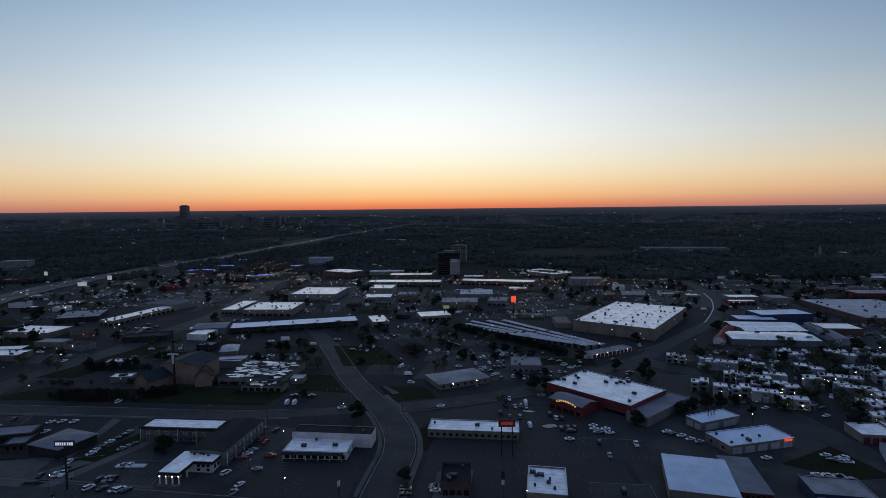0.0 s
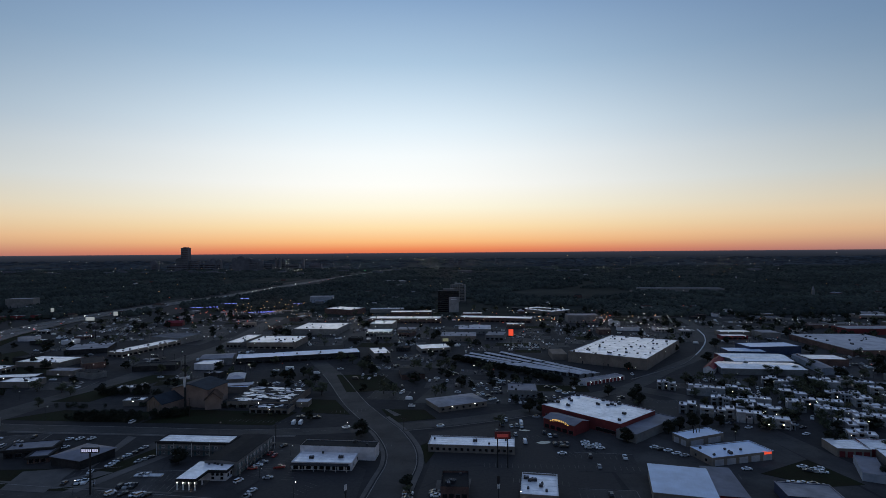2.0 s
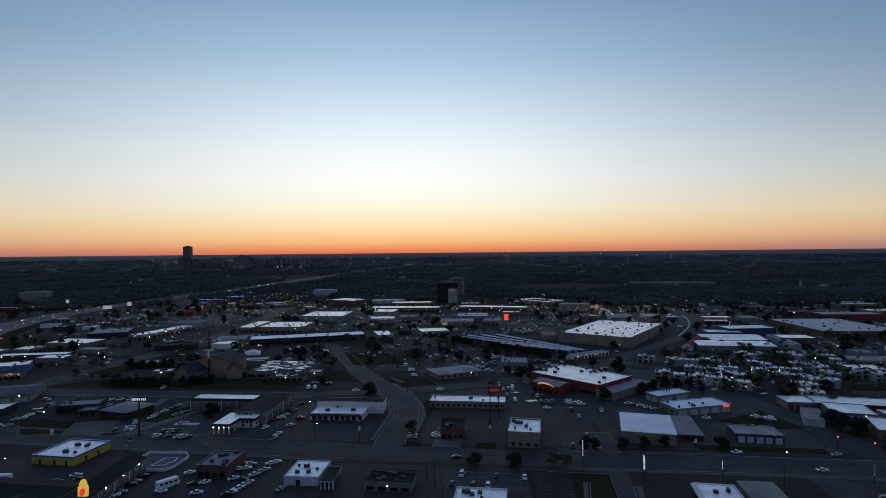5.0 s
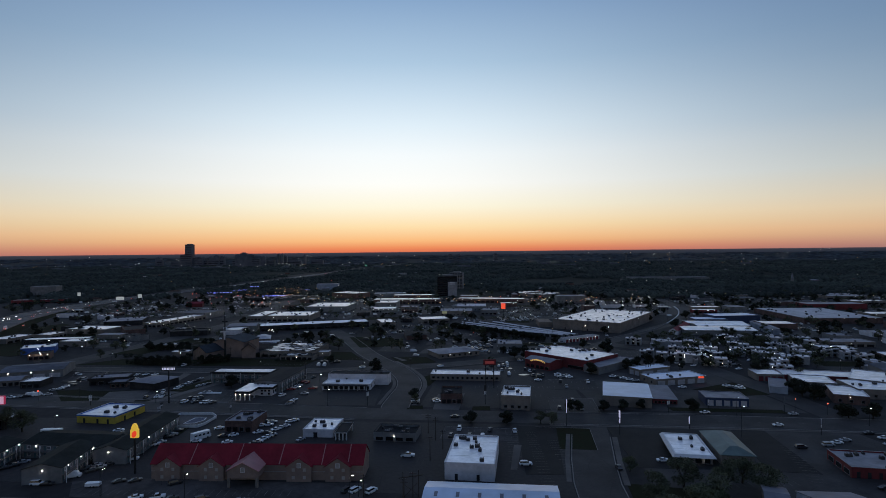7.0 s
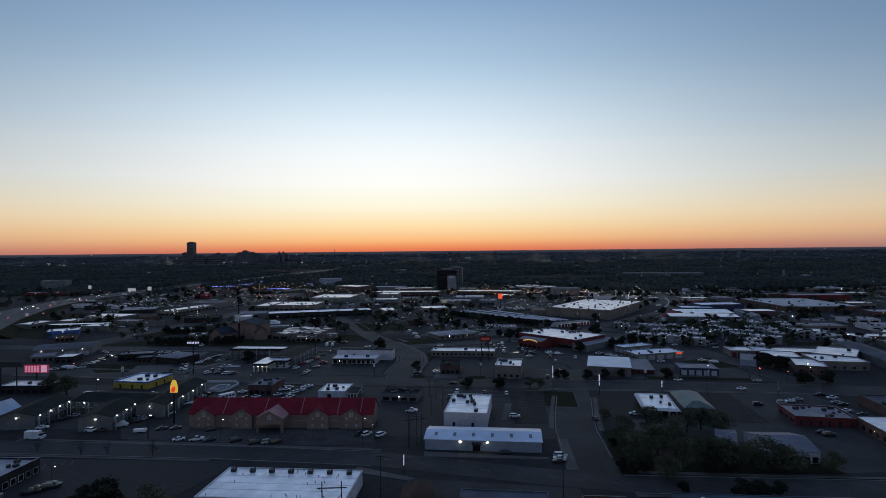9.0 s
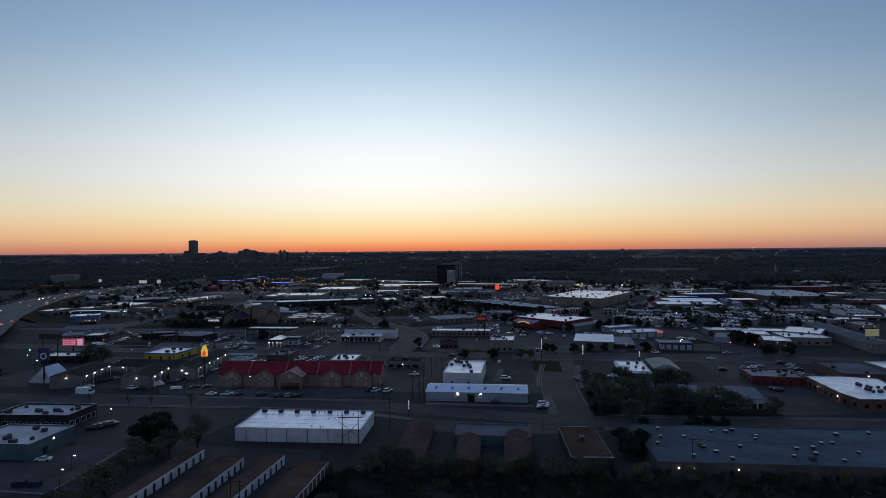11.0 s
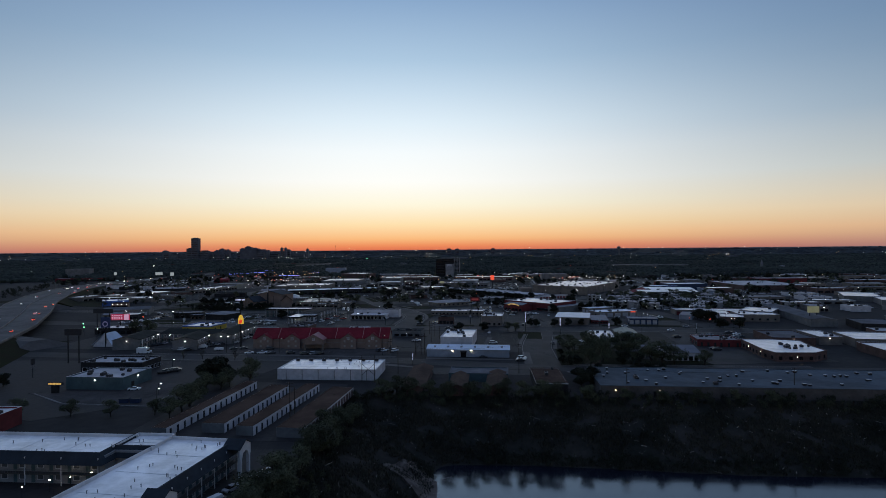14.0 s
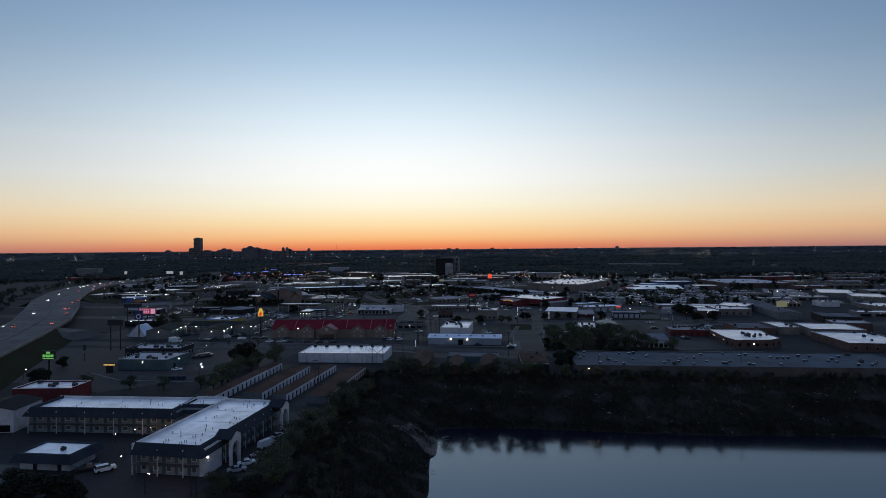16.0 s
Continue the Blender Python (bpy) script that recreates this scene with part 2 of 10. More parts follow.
material("lamp_blue", (0.20, 0.25, 1.0), 0.5, emit=4.0)
material("lamp_green", (0.25, 1.0, 0.45), 0.5, emit=5.0)
for key, colour, e in (("yellow", (0.80, 0.50, 0.06), 0.6), ("red", (0.75, 0.05, 0.02), 0.8), ("white", (0.62, 0.62, 0.82), 0.6), ("pale", (0.6, 0.62, 0.58), 0.35),
                       ("orange", (0.95, 0.09, 0.04), 0.8), ("pink", (0.70, 0.40, 0.52), 0.5), ("hotred", (0.42, 0.03, 0.08), 0.5), ("green", (0.20, 0.62, 0.13), 0.55),
                       ("cream", (0.42, 0.40, 0.22), 0.20), ("dimred", (0.3, 0.05, 0.05), 0.25), ("violet", (0.30, 0.28, 0.46), 0.14), ("amber", (0.95, 0.55, 0.15), 0.55)):
    material("sign_" + key, colour, 0.5, vary=0.1, emit=e)
material("sign_dark", (0.03, 0.03, 0.034), 0.7)
material("sign_blue", (0.02, 0.035, 0.10), 0.6, emit=0.05)


def water_material():
    """Dark still water: gentle swell broken by fine ripples, drawn out across the wind."""
    m = bpy.data.materials.new("pond_water")
    m.use_nodes = True
    t = m.node_tree
    b = t.nodes["Principled BSDF"]
    b.inputs["Base Color"].default_value = (0.006, 0.008, 0.017, 1)
    b.inputs["Roughness"].default_value = 0.10
    b.inputs["IOR"].default_value = 1.6
    b.inputs["Specular IOR Level"].default_value = 1.7
    geo = t.nodes.new("ShaderNodeNewGeometry")
    height = None
    for scale, weight in (((0.10, 0.35, 1.0), 1.0), ((0.7, 1.6, 1.0), 0.10)):
        v = t.nodes.new("ShaderNodeVectorMath")
        v.operation = "MULTIPLY"
        v.inputs[1].default_value = scale
        t.links.new(geo.outputs["Position"], v.inputs[0])
        n = t.nodes.new("ShaderNodeTexNoise")
        n.inputs["Scale"].default_value = 1.0
        n.inputs["Detail"].default_value = 3
        t.links.new(v.outputs[0], n.inputs["Vector"])
        k = t.nodes.new("ShaderNodeMath")
        k.operation = "MULTIPLY_ADD"
        k.inputs[1].default_value = weight
        t.links.new(n.outputs[0], k.inputs[0])
        if height:
            t.links.new(height, k.inputs[2])
        height = k.outputs[0]
    bp = t.nodes.new("ShaderNodeBump")
    bp.inputs["Distance"].default_value = 0.012
    t.links.new(height, bp.inputs["Height"])
    t.links.new(bp.outputs[0], b.inputs["Normal"])
    MATS["pond_water"] = m


water_material()


# ---- mesh helpers
def box(bm, x0, x1, y0, y1, z0, z1, slot=0, top=None):
    """A box; top=(dx, dy) draws the upper face in."""
    dx, dy = top or (0, 0)
    v = [bm.verts.new(p) for p in ((x0, y0, z0), (x1, y0, z0), (x1, y1, z0), (x0, y1, z0),
                                   (x0 + dx, y0 + dy, z1), (x1 - dx, y0 + dy, z1), (x1 - dx, y1 - dy, z1), (x0 + dx, y1 - dy, z1))]
    for f in ((3, 2, 1, 0), (4, 5, 6, 7), (0, 1, 5, 4), (1, 2, 6, 5), (2, 3, 7, 6), (3, 0, 4, 7)):
        bm.faces.new([v[i] for i in f]).material_index = slot
    return v


def prism(bm, outline, z0, z1, slot=0):
    lo = [bm.verts.new((x, y, z0)) for x, y in outline]
    hi = [bm.verts.new((x, y, z1)) for x, y in outline]
    bm.faces.new(lo[::-1]).material_index = slot
    bm.faces.new(hi).material_index = slot
    for i in range(len(lo)):
        j = (i + 1) % len(lo)
        bm.faces.new((lo[i], lo[j], hi[j], hi[i])).material_index = slot


def tube(bm, p, q, r0, r1, n=6, slot=0):
    p, q = Vector(p), Vector(q)
    turn = (q - p).to_track_quat("Z", "Y").to_matrix()
    ring = [[bm.verts.new(c + turn @ Vector((r * math.cos(k * math.tau / n), r * math.sin(k * math.tau / n), 0))) for k in range(n)] for c, r in ((p, r0), (q, r1))]
    for k in range(n):
        bm.faces.new((ring[0][k], ring[0][(k + 1) % n], ring[1][(k + 1) % n], ring[1][k])).material_index = slot
    bm.faces.new(ring[0][::-1]).material_index = slot
    bm.faces.new(ring[1]).material_index = slot


def mesh(name, bm, *mats, normals=True):
    if normals:
        bmesh.ops.recalc_face_normals(bm, faces=bm.faces)
    me = bpy.data.meshes.new(name)
    bm.to_mesh(me)
    bm.free()
    for m in mats:
        me.materials.append(MATS[m])
    return me


def part(name, bm, mats, parent, label=""):
    """One mesh object under a thing; bm may be a finished mesh."""
    mats = (mats,) if isinstance(mats, str) else mats
    ob = new(name, bm if isinstance(bm, bpy.types.Mesh) else mesh(name, bm, *mats))
    ob.parent = parent
    return tagged(ob, label)


def thing(name, label, category, m, group="", kind=""):
    ob = new(name)
    ob.matrix_basis = m
    ob.empty_display_size = 0.5
    return tagged(ob, label, category, group, kind)


SHARED = {}


def shared(key, make):
    if key not in SHARED:
        SHARED[key] = make()
    return SHARED[key]


def setting(name, bm, mat, label, category, kind="structure"):
    ob = new(name, mesh(name, bm, *((mat,) if isinstance(mat, str) else mat)))
    return tagged(ob, label, category, "", kind)


# ---- ground, pond basin
POND_Z = -13.5


def basin(x, y):
    """Depth of the pond's hollow: a sloping northern bank, a western one, water south of them."""
    dn = 3.0 - 0.085 * x + 1.2 * math.sin(x * 0.05) - y
    dw = x + 37.0 + 0.05 * (y + 60) + 0.5 * math.sin(y * 0.17)
    if dn <= 0 or dw <= 0 or y < -330 or x > 420:
        return 0.0
    n = dn / (32.5 + 0.02 * x)
    w = dw / (34.8 + 0.09 * (y + 60))
    # the two banks meet in a rounded corner
    k = 0.24
    h = max(0.0, min(1.0, 0.5 + 0.5 * (n - w) / k))
    s = n + (w - n) * h - k * h * (1 - h)
    s = min(s, (y + 330) / 40.0, (420 - x) / 60.0)
    lump = 0.05 * math.sin(x * 0.11 + y * 0.05) + 0.04 * math.sin(x * 0.31 + 1) + 0.04 * math.sin(y * 0.37 + x * 0.13) + 0.02 * math.sin(x * 0.9 + y * 0.6)
    s = max(0.0, s + lump * max(0.0, min(1.0, s * 4, (0.95 - s) * 4)))
    return max(-17.0, POND_Z * (s + 0.05 * math.sin(s * 9)) if s < 1 else POND_Z * (1.02 + (s - 1) * 1.4))


def axis(lo, hi, step, far):
    mid = list(np.arange(lo, hi + 0.1, step))
    return [-far, -9000, -3000, -1500, -800, -500, -300] + mid + [v for v in (600, 900, 1500, 3000, 9000, far) if v > hi + 5]


def build_ground():
    xs = [v for v in axis(-60, 440, 3.0, 26000.0)]
    xs = sorted(set(x for x in xs if x < -60 or x >= -60))
    ys = sorted(set([-26000.0, -3000, -1500, -800, -500, -400] + list(np.arange(-345, 20, 2.5)) + [60, 120, 250, 500, 900, 1500, 2500, 4000, 26000.0]))
    n = len(xs)
    verts = [(x, y, basin(x, y)) for y in ys for x in xs]
    faces = [(j * n + i, j * n + i + 1, j * n + n + i + 1, j * n + n + i) for j in range(len(ys) - 1) for i in range(n - 1)]
    me = bpy.data.meshes.new("ground")
    me.from_pydata(verts, [], faces)
    me.materials.append(MATS["ground"])
    me.materials.append(MATS["dirt"])
    for p in me.polygons:
        if p.center.z < -0.02 or (-60 < p.center.x < 430 and -340 < p.center.y < 12 and p.center.z < 0):
            p.material_index = 1
        p.use_smooth = True
    tagged(new("ground", me), "dark flat town ground with a steep earth hollow", "ground", "", "structure")


build_ground()
bm = bmesh.new()
prism(bm, ((-34, -340), (430, -340), (430, -60), (150, -30), (-34, -20)), POND_Z - 0.02, POND_Z)
setting("water", bm, "pond_water", "still dark pond mirroring the dusk sky", "pond")


def rise(y):
    """The plain climbs gently towards the horizon."""
    return 46.0 * (max(0.0, y - 3700.0) / 950.0) ** 1.5


bm = bmesh.new()
line = [[bm.verts.new((x, y, rise(y) + 0.05)) for x in range(-5500, 5501, 1100)] for y in range(3600, 4701, 100)]
for p, q in zip(line, line[1:]):
    for i in range(10):
        bm.faces.new((p[i], p[i + 1], q[i + 1], q[i]))
setting("ground", bm, "ground", "dark plain rising gently to the horizon", "ground")


def slab(name, outline, z, mat, label, category, thick=0.3):
    bm = bmesh.new()
    prism(bm, outline, z - thick, z)
    return setting(name, bm, mat, label, category)


def strip(pts, half):
    """Outline of a band of the given half width along a line."""
    left, right = [], []
    for i, p in enumerate(pts):
        a, b = Vector(pts[max(i - 1, 0)]), Vector(pts[min(i + 1, len(pts) - 1)])
        d = (b - a).normalized()
        h = half[i] if isinstance(half, (list, tuple)) else half
        left.append((p[0] - d.y * h, p[1] + d.x * h))
        right.append((p[0] + d.y * h, p[1] - d.x * h))
    return right + left[::-1]


def spline(pts, n=6):
    out = []
    for i in range(len(pts) - 1):
        p = [Vector(pts[min(max(i + k, 0), len(pts) - 1)]) for k in (-1, 0, 1, 2)]
        for j in range(n):
            s = j / n
            out.append(tuple(0.5 * ((2 * p[1]) + (p[2] - p[0]) * s + (2 * p[0] - 5 * p[1] + 4 * p[2] - p[3]) * s * s + (3 * p[1] - p[0] - 3 * p[2] + p[3]) * s ** 3)))
    return out + [tuple(pts[-1])]


def ribbon(name, pts, half, z, mat, label, category):
    """A road's surface as a run of quads."""
    bm = bmesh.new()
    o = strip(pts, half)
    n = len(pts)
    top = [bm.verts.new((x, y, z)) for x, y in o]
    for i in range(n - 1):
        bm.faces.new((top[i], top[i + 1], top[2 * n - 2 - i], top[2 * n - 1 - i]))
    ob = setting(name, bm, mat, label, category)
    return ob


def kerb_line(pts, half, wide=0.35, high=0.16, name="kerb"):
    bm = bmesh.new()
    for side in (-1, 1):
        o = strip(pts, half + wide)
        i_ = strip(pts, half)
        n = len(pts)
        a = o[:n] if side < 0 else o[n:][::-1]
        b = i_[:n] if side < 0 else i_[n:][::-1]
        lo = [[bm.verts.new((*q, zz)) for q in line] for line, zz in ((a, 0.0), (a, high), (b, high), (b, 0.0))]
        for k in range(3):
            for i in range(n - 1):
                bm.faces.new((lo[k][i], lo[k][i + 1], lo[k + 1][i + 1], lo[k + 1][i]))
    return setting(name, bm, "kerb", "pale worn concrete kerb along a street", "kerb")


MAIN = [(-900, 330), (-500, 268), (-262, 229), (-120, 206), (-43, 193.5), (50, 182), (125, 174), (208, 163), (420, 136), (800, 90)]
SECOND = [(-420, 132), (-170, 90.5), (-83, 82.5), (-25, 74.5), (-3, 68), (30, 58), (57, 51), (90, 48.5), (170, 42), (420, 20)]
CROSS_E = [(68, 176), (64, 155), (57, 125), (53, 104), (50, 74), (48.5, 53)]
CURVE = spline([(-26.5, 198), (-26.5, 208), (-24, 230), (-22, 249), (-24, 270), (-32, 296), (-40, 313), (-51, 336), (-65, 368), (-97, 455), (-146, 565)])
CROSS_W = [(-440, 335), (-254, 310), (-175, 303), (-120, 297), (-85, 299), (-46, 304)]
CROSS_R = spline([(-36, 302), (-24, 308), (1, 315), (45, 333), (76, 352), (106, 376), (142, 402), (192, 461), (250, 526), (296, 600), (332, 706), (356, 830)])
FRONTAGE = spline([(-292, 300), (-280, 368), (-267, 424), (-257, 505), (-245, 597), (-250, 670), (-264, 858), (-270, 1000)])
EAST = [(190, 160), (187, 234), (183, 272), (177, 322), (163, 372), (140, 398)]
for name, pts, half in (("road", MAIN, 9.5), ("road", SECOND, 6.5), ("road", CROSS_E, 8.0), ("road", CURVE, 7.2), ("road", CROSS_W, 6.0), ("road", CROSS_R, 6.5),
                        ("road", FRONTAGE, 11.0), ("road", EAST, 8.0)):
    k = len([o for o in scene.objects if o.name.startswith("road")])
    ribbon(name, pts, half, 0.06 + 0.004 * k, "asphalt", "worn dark asphalt street", "road")
for pts, half in ((CURVE[3:-6], 7.2), (CROSS_E[1:-1], 8.0), (CROSS_W[:-1], 6.0), (MAIN[2:5], 9.5), (MAIN[5:8], 9.5), (SECOND[1:4], 6.5), (SECOND[6:9], 6.5)):
    kerb_line(pts, half)
kerb_line(spline([(148, 424), (173, 445), (216, 484), (243, 522)]), 0.05, 0.22, 0.5)
# upper run turned white: the sky's reflection is put into its colour
wall = kerb_line(spline([(245, 525), (262, 552), (287, 596), (302, 628), (314, 658), (328, 706)]), 0.05, 0.42, 0.8)
wall.data.materials[0] = MATS["trim_white"]
# pavements beside the curved street and the eastern cross street
for pts, half, off in ((CURVE[6:40], 1.3, 9.6), (CURVE[6:34], 1.0, -9.4), (CROSS_E[1:4], 1.1, -10.0), (CROSS_E[1:4], 0.9, 9.8), (MAIN[2:5], 0.8, 11.6), (MAIN[2:4], 0.8, -11.6), (MAIN[5:8], 0.8, 11.6), (MAIN[5:7], 0.7, -11.4),
                       (SECOND[1:4], 0.8, -8.4), (SECOND[1:3], 0.8, 8.4), (SECOND[6:9], 0.8, 8.4), (SECOND[7:9], 0.8, -8.4), (CROSS_W[1:5], 0.8, 7.8), (CROSS_R[4:20], 0.7, 8.2)):
    side = []
    for i, p in enumerate(pts):
        a, b = Vector(pts[max(i - 1, 0)]), Vector(pts[min(i + 1, len(pts) - 1)])
        d = (b - a).normalized()
        side.append((p[0] + d.y * off, p[1] - d.x * off))
    ribbon("pavement", side, half, 0.15, "concrete", "pale cracked concrete pavement", "pavement")

# ---- car parks, lawns and yards


def car_park(i, *o):
    slab("pavement", o, 0.03 + 0.002 * i, "lot" if i % 3 else "asphalt", "worn asphalt car park", "car park")


def lawn(i, *o):
    slab("ground_lawn", o, 0.09 + 0.002 * i, "grass", "dull spring lawn", "lawn")


def apron(i, *o):
    slab("pavement", o, 0.12 + 0.002 * i, "concrete", "pale concrete apron", "pavement")


def stalls(x, y, rot, n, pitch=2.7, long=5.0):
    bm = bmesh.new()
    for k in range(n + 1):
        box(bm, k * pitch - 0.07, k * pitch + 0.07, 0, long, 0, 0.01)
    ob = setting("marking", bm, "paint_line", "faded white parking stall lines", "marking")
    ob.matrix_basis = pose(x, y, 0.112, 0, 0, rot)


for s in ((-154, 214, 0, 12, 2.7, 5), (-136, 230, 0, 8, 2.0, 4), (-88, 234, 60, 14, 2.7, 5), (-67, 275, -3, 14, 2.7, 5), (38, 101, 88, 22, 2.7, 4.5), (49, 111, 92, 14, 2.7, 4.5),
          (-124, 99, -2, 26, 2.7, 4.5), (84, 99, 2, 14, 2.7, 4.5), (18, 244, -4, 16, 2.7, 5), (48, 283, 30, 14, 2.7, 5), (-63, 215, 55, 4, 2.7, 5), (-59, -98, 75, 12, 2.7, 5),
          (57, 573, 0, 20, 2.7, 5), (57, 594, 0, 20, 2.7, 5), (57, 614, 0, 20, 2.7, 5), (-73, 336, 10, 10, 2.7, 5)):
    stalls(*s)
# dashed centre lines
for pts in (MAIN[2:8], SECOND[1:9], CROSS_W):
    bm = bmesh.new()
    for a, b in zip(pts, pts[1:]):
        a, b = Vector(a), Vector(b)
        d = (b - a)
        n = int(d.length // 9)
        for k in range(n):
            p = a + d * ((k + 0.3) / n)
            q = p + d.normalized() * 3
            s = Vector((-d.y, d.x)).normalized() * 0.08
            f = [bm.verts.new((v.x, v.y, 0.105)) for v in (p - s, q - s, q + s, p + s)]
            bm.faces.new(f)
    setting("marking", bm, "paint_line", "faded dashed lane marking", "marking")

for x, y, r, n in ((-83.4, 230.9, 92.5, 15), (-70.1, 230.7, 83.5, 7), (55.0, 253.8, 24.4, 11), (26.4, 285.8, 4.3, 8), (-152.0, 216.6, 0.8, 10),
                   (-132.9, 320.0, -8.4, 14), (29.5, 225.9, -10.7, 9), (29.3, 125.2, 85.4, 12), (103.3, 235.9, -14.7, 11), (-150.6, 62.9, 22.2, 8), (132.4, 102.3, 73.0, 14)):
    stalls(x, y, r, n)
# ---- elevated highway
HWY = [(-150, -150, 6), (-190, -60, 6), (-225, 17, 6), (-256, 90, 6), (-293, 166, 6), (-345, 252, 6), (-402, 340, 6), (-468, 458, 5), (-525, 580, 4), (-565, 690, 2), (-586, 810, 0.8), (-588, 950, 0.4),
       (-570, 1130, 0.4), (-528, 1340, 0.4), (-503, 1700, 0.4), (-446, 2350, 0.4), (-340, 3200, 0.4), (-190, 4300, 0.4)]
HW = [15, 15, 15.5, 16, 18, 20, 21, 22, 22, 22, 22, 21, 20, 18, 17, 16, 16, 16]


def build_highway():
    n = len(HWY)
    flat2 = [p[:2] for p in HWY]
    road = thing("highway", "long grey concrete highway curving over the streets", "highway", pose(0, 0, 0), "", "structure")
    for name, shift, half, dz, mat in (("deck", 0, HW, 0.0, "highway"), ("carriageway", -0.27, [h * 0.43 for h in HW], 0.03, "highway"), ("carriageway", 0.27, [h * 0.43 for h in HW], 0.03, "highway")):
        bm = bmesh.new()
        mid = []
        for i, p in enumerate(HWY):
            a, b = Vector(flat2[max(i - 1, 0)]), Vector(flat2[min(i + 1, n - 1)])
            d = (b - a).normalized()
            s = shift * 2 * HW[i] * 0.98
            mid.append((p[0] + d.y * s, p[1] - d.x * s))
        o = strip(mid, half)
        top = [bm.verts.new((*q, HWY[i if i < n else 2 * n - 1 - i][2] + dz)) for i, q in enumerate(o)]
        low = [bm.verts.new((v.co.x, v.co.y, v.co.z - (1.3 if name == "deck" else 0.02))) for v in top]
        for i in range(n - 1):
            j, k = 2 * n - 1 - i, 2 * n - 2 - i
            bm.faces.new((top[i], top[i + 1], top[k], top[j]))
            bm.faces.new((low[j], low[k], low[i + 1], low[i]))
            bm.faces.new((low[i], low[i + 1], top[i + 1], top[i]))
            bm.faces.new((top[j], top[k], low[k], low[j]))
        part(name, bm, mat, road)
    for k, off in enumerate((1.0, -1.0, 0.0)):
        bm = bmesh.new()
        o = []
        for i, p in enumerate(HWY):
            a, b = Vector(flat2[max(i - 1, 0)]), Vector(flat2[min(i + 1, n - 1)])
            d = (b - a).normalized()
            s = off * (HW[i] - 0.3)
            o.append((p[0] + d.y * s, p[1] - d.x * s))
        for a, b, p, q in zip(o, o[1:], HWY, HWY[1:]):
            d = Vector((b[1] - a[1], a[0] - b[0])).normalized() * 0.2
            v = [bm.verts.new((c[0] + e * d.x, c[1] + e * d.y, z)) for c, zz in ((a, p[2]), (b, q[2])) for z in (zz - 0.2, zz + 0.85) for e in (-1, 1)]
            for f in ((0, 4, 6, 2), (1, 3, 7, 5), (2, 6, 7, 3)):
                bm.faces.new([v[i] for i in f])
        part("barrier", bm, "kerb", road, "pale concrete barrier")
    for off in (-0.72, -0.5, -0.28, 0.28, 0.5, 0.72, 0.9, -0.9):
        bm = bmesh.new()
        for i in range(1, 11):
            a, b = Vector(flat2[i]), Vector(flat2[i + 1])
            d = (b - a)
            m = int(d.length // 12)
            nrm = Vector((d.y, -d.x)).normalized()
            for k in range(m):
                f0, f1 = k / m, (k + (1.0 if abs(off) == 0.9 else 0.35)) / m
                v = []
                for ff, w_ in ((f0, -0.11), (f1, -0.11), (f1, 0.11), (f0, 0.11)):
                    c = a.lerp(b, ff) + nrm * (off * (HW[i] + (HW[i + 1] - HW[i]) * ff) + w_)
                    v.append(bm.verts.new((c.x, c.y, HWY[i][2] + (HWY[i + 1][2] - HWY[i][2]) * ff + 0.05)))
                bm.faces.new(v)
        part("lane_line", bm, "paint_line", road)
    for i in range(3, 6):
        for s in (-0.6, -0.2, 0.2, 0.6):
            a, b = Vector(flat2[i - 1]), Vector(flat2[i + 1])
            d = (b - a).normalized()
            for f in ((0.55, 0.85) if i == 3 else (0.1, 0.4, 0.7)):
                p = Vector(flat2[i]).lerp(Vector(flat2[i + 1]), f)
                bm = bmesh.new()
                tube(bm, (p.x + d.y * s * 20, p.y - d.x * s * 20, 0), (p.x + d.y * s * 20, p.y - d.x * s * 20, 4.8), 0.7, 0.7, 8)
                part("pier", bm, "concrete", road)
    # grassed embankments beside the raised road, open where a street passes under it
    for i0, i1, f0, f1 in ((0, 3, 0.0, 0.36), (6, 9, 0.1, 1.0)):
        for side in (-1, 1):
            bm = bmesh.new()
            prev = None
            for i in range(i0, i1 + 1):
                a, b = Vector(flat2[i]), Vector(flat2[i + 1])
                d = (b - a).normalized()
                nrm = Vector((d.y, -d.x)) * side
                for f in ((f0 if i == i0 else 0.0), (f1 if i == i1 else 1.0)):
                    p = a.lerp(b, f)
                    z = HWY[i][2] + (HWY[i + 1][2] - HWY[i][2]) * f
                    w = HW[i] + (HW[i + 1] - HW[i]) * f
                    t_ = p + nrm * (w + 0.05)
                    q = p + nrm * (w + 0.3 + 2.1 * z)
                    m = p + nrm * (w - 9)
                    cur = [bm.verts.new(v) for v in ((m.x, m.y, 0), (m.x, m.y, z - 1.35), (t_.x, t_.y, z - 0.5), (q.x, q.y, 0))]
                    if prev:
                        for k in range(3):
                            bm.faces.new((prev[k], prev[k + 1], cur[k + 1], cur[k]))
                    else:
                        bm.faces.new(cur)
                    prev = cur
            bm.faces.new(prev)
            part("embankment", bm, "grass", road, "dark grassy slope")
    # pale slope paving where the embankments end at the underpass
    for x, y, r in ((-250, 122, 64), (-392, 344, 58)):
        bm = bmesh.new()
        box(bm, -13, 21, -20, 20, 0, 4.6, top=(12, 6))
        ob = part("abutment", bm, "concrete", road)
        ob.matrix_basis = pose(x, y, 0, 0, 0, r)


material("highway", (0.086, 0.081, 0.079), 0.8, vary=0.3, grain=0.4, patch=0.05)
build_highway()


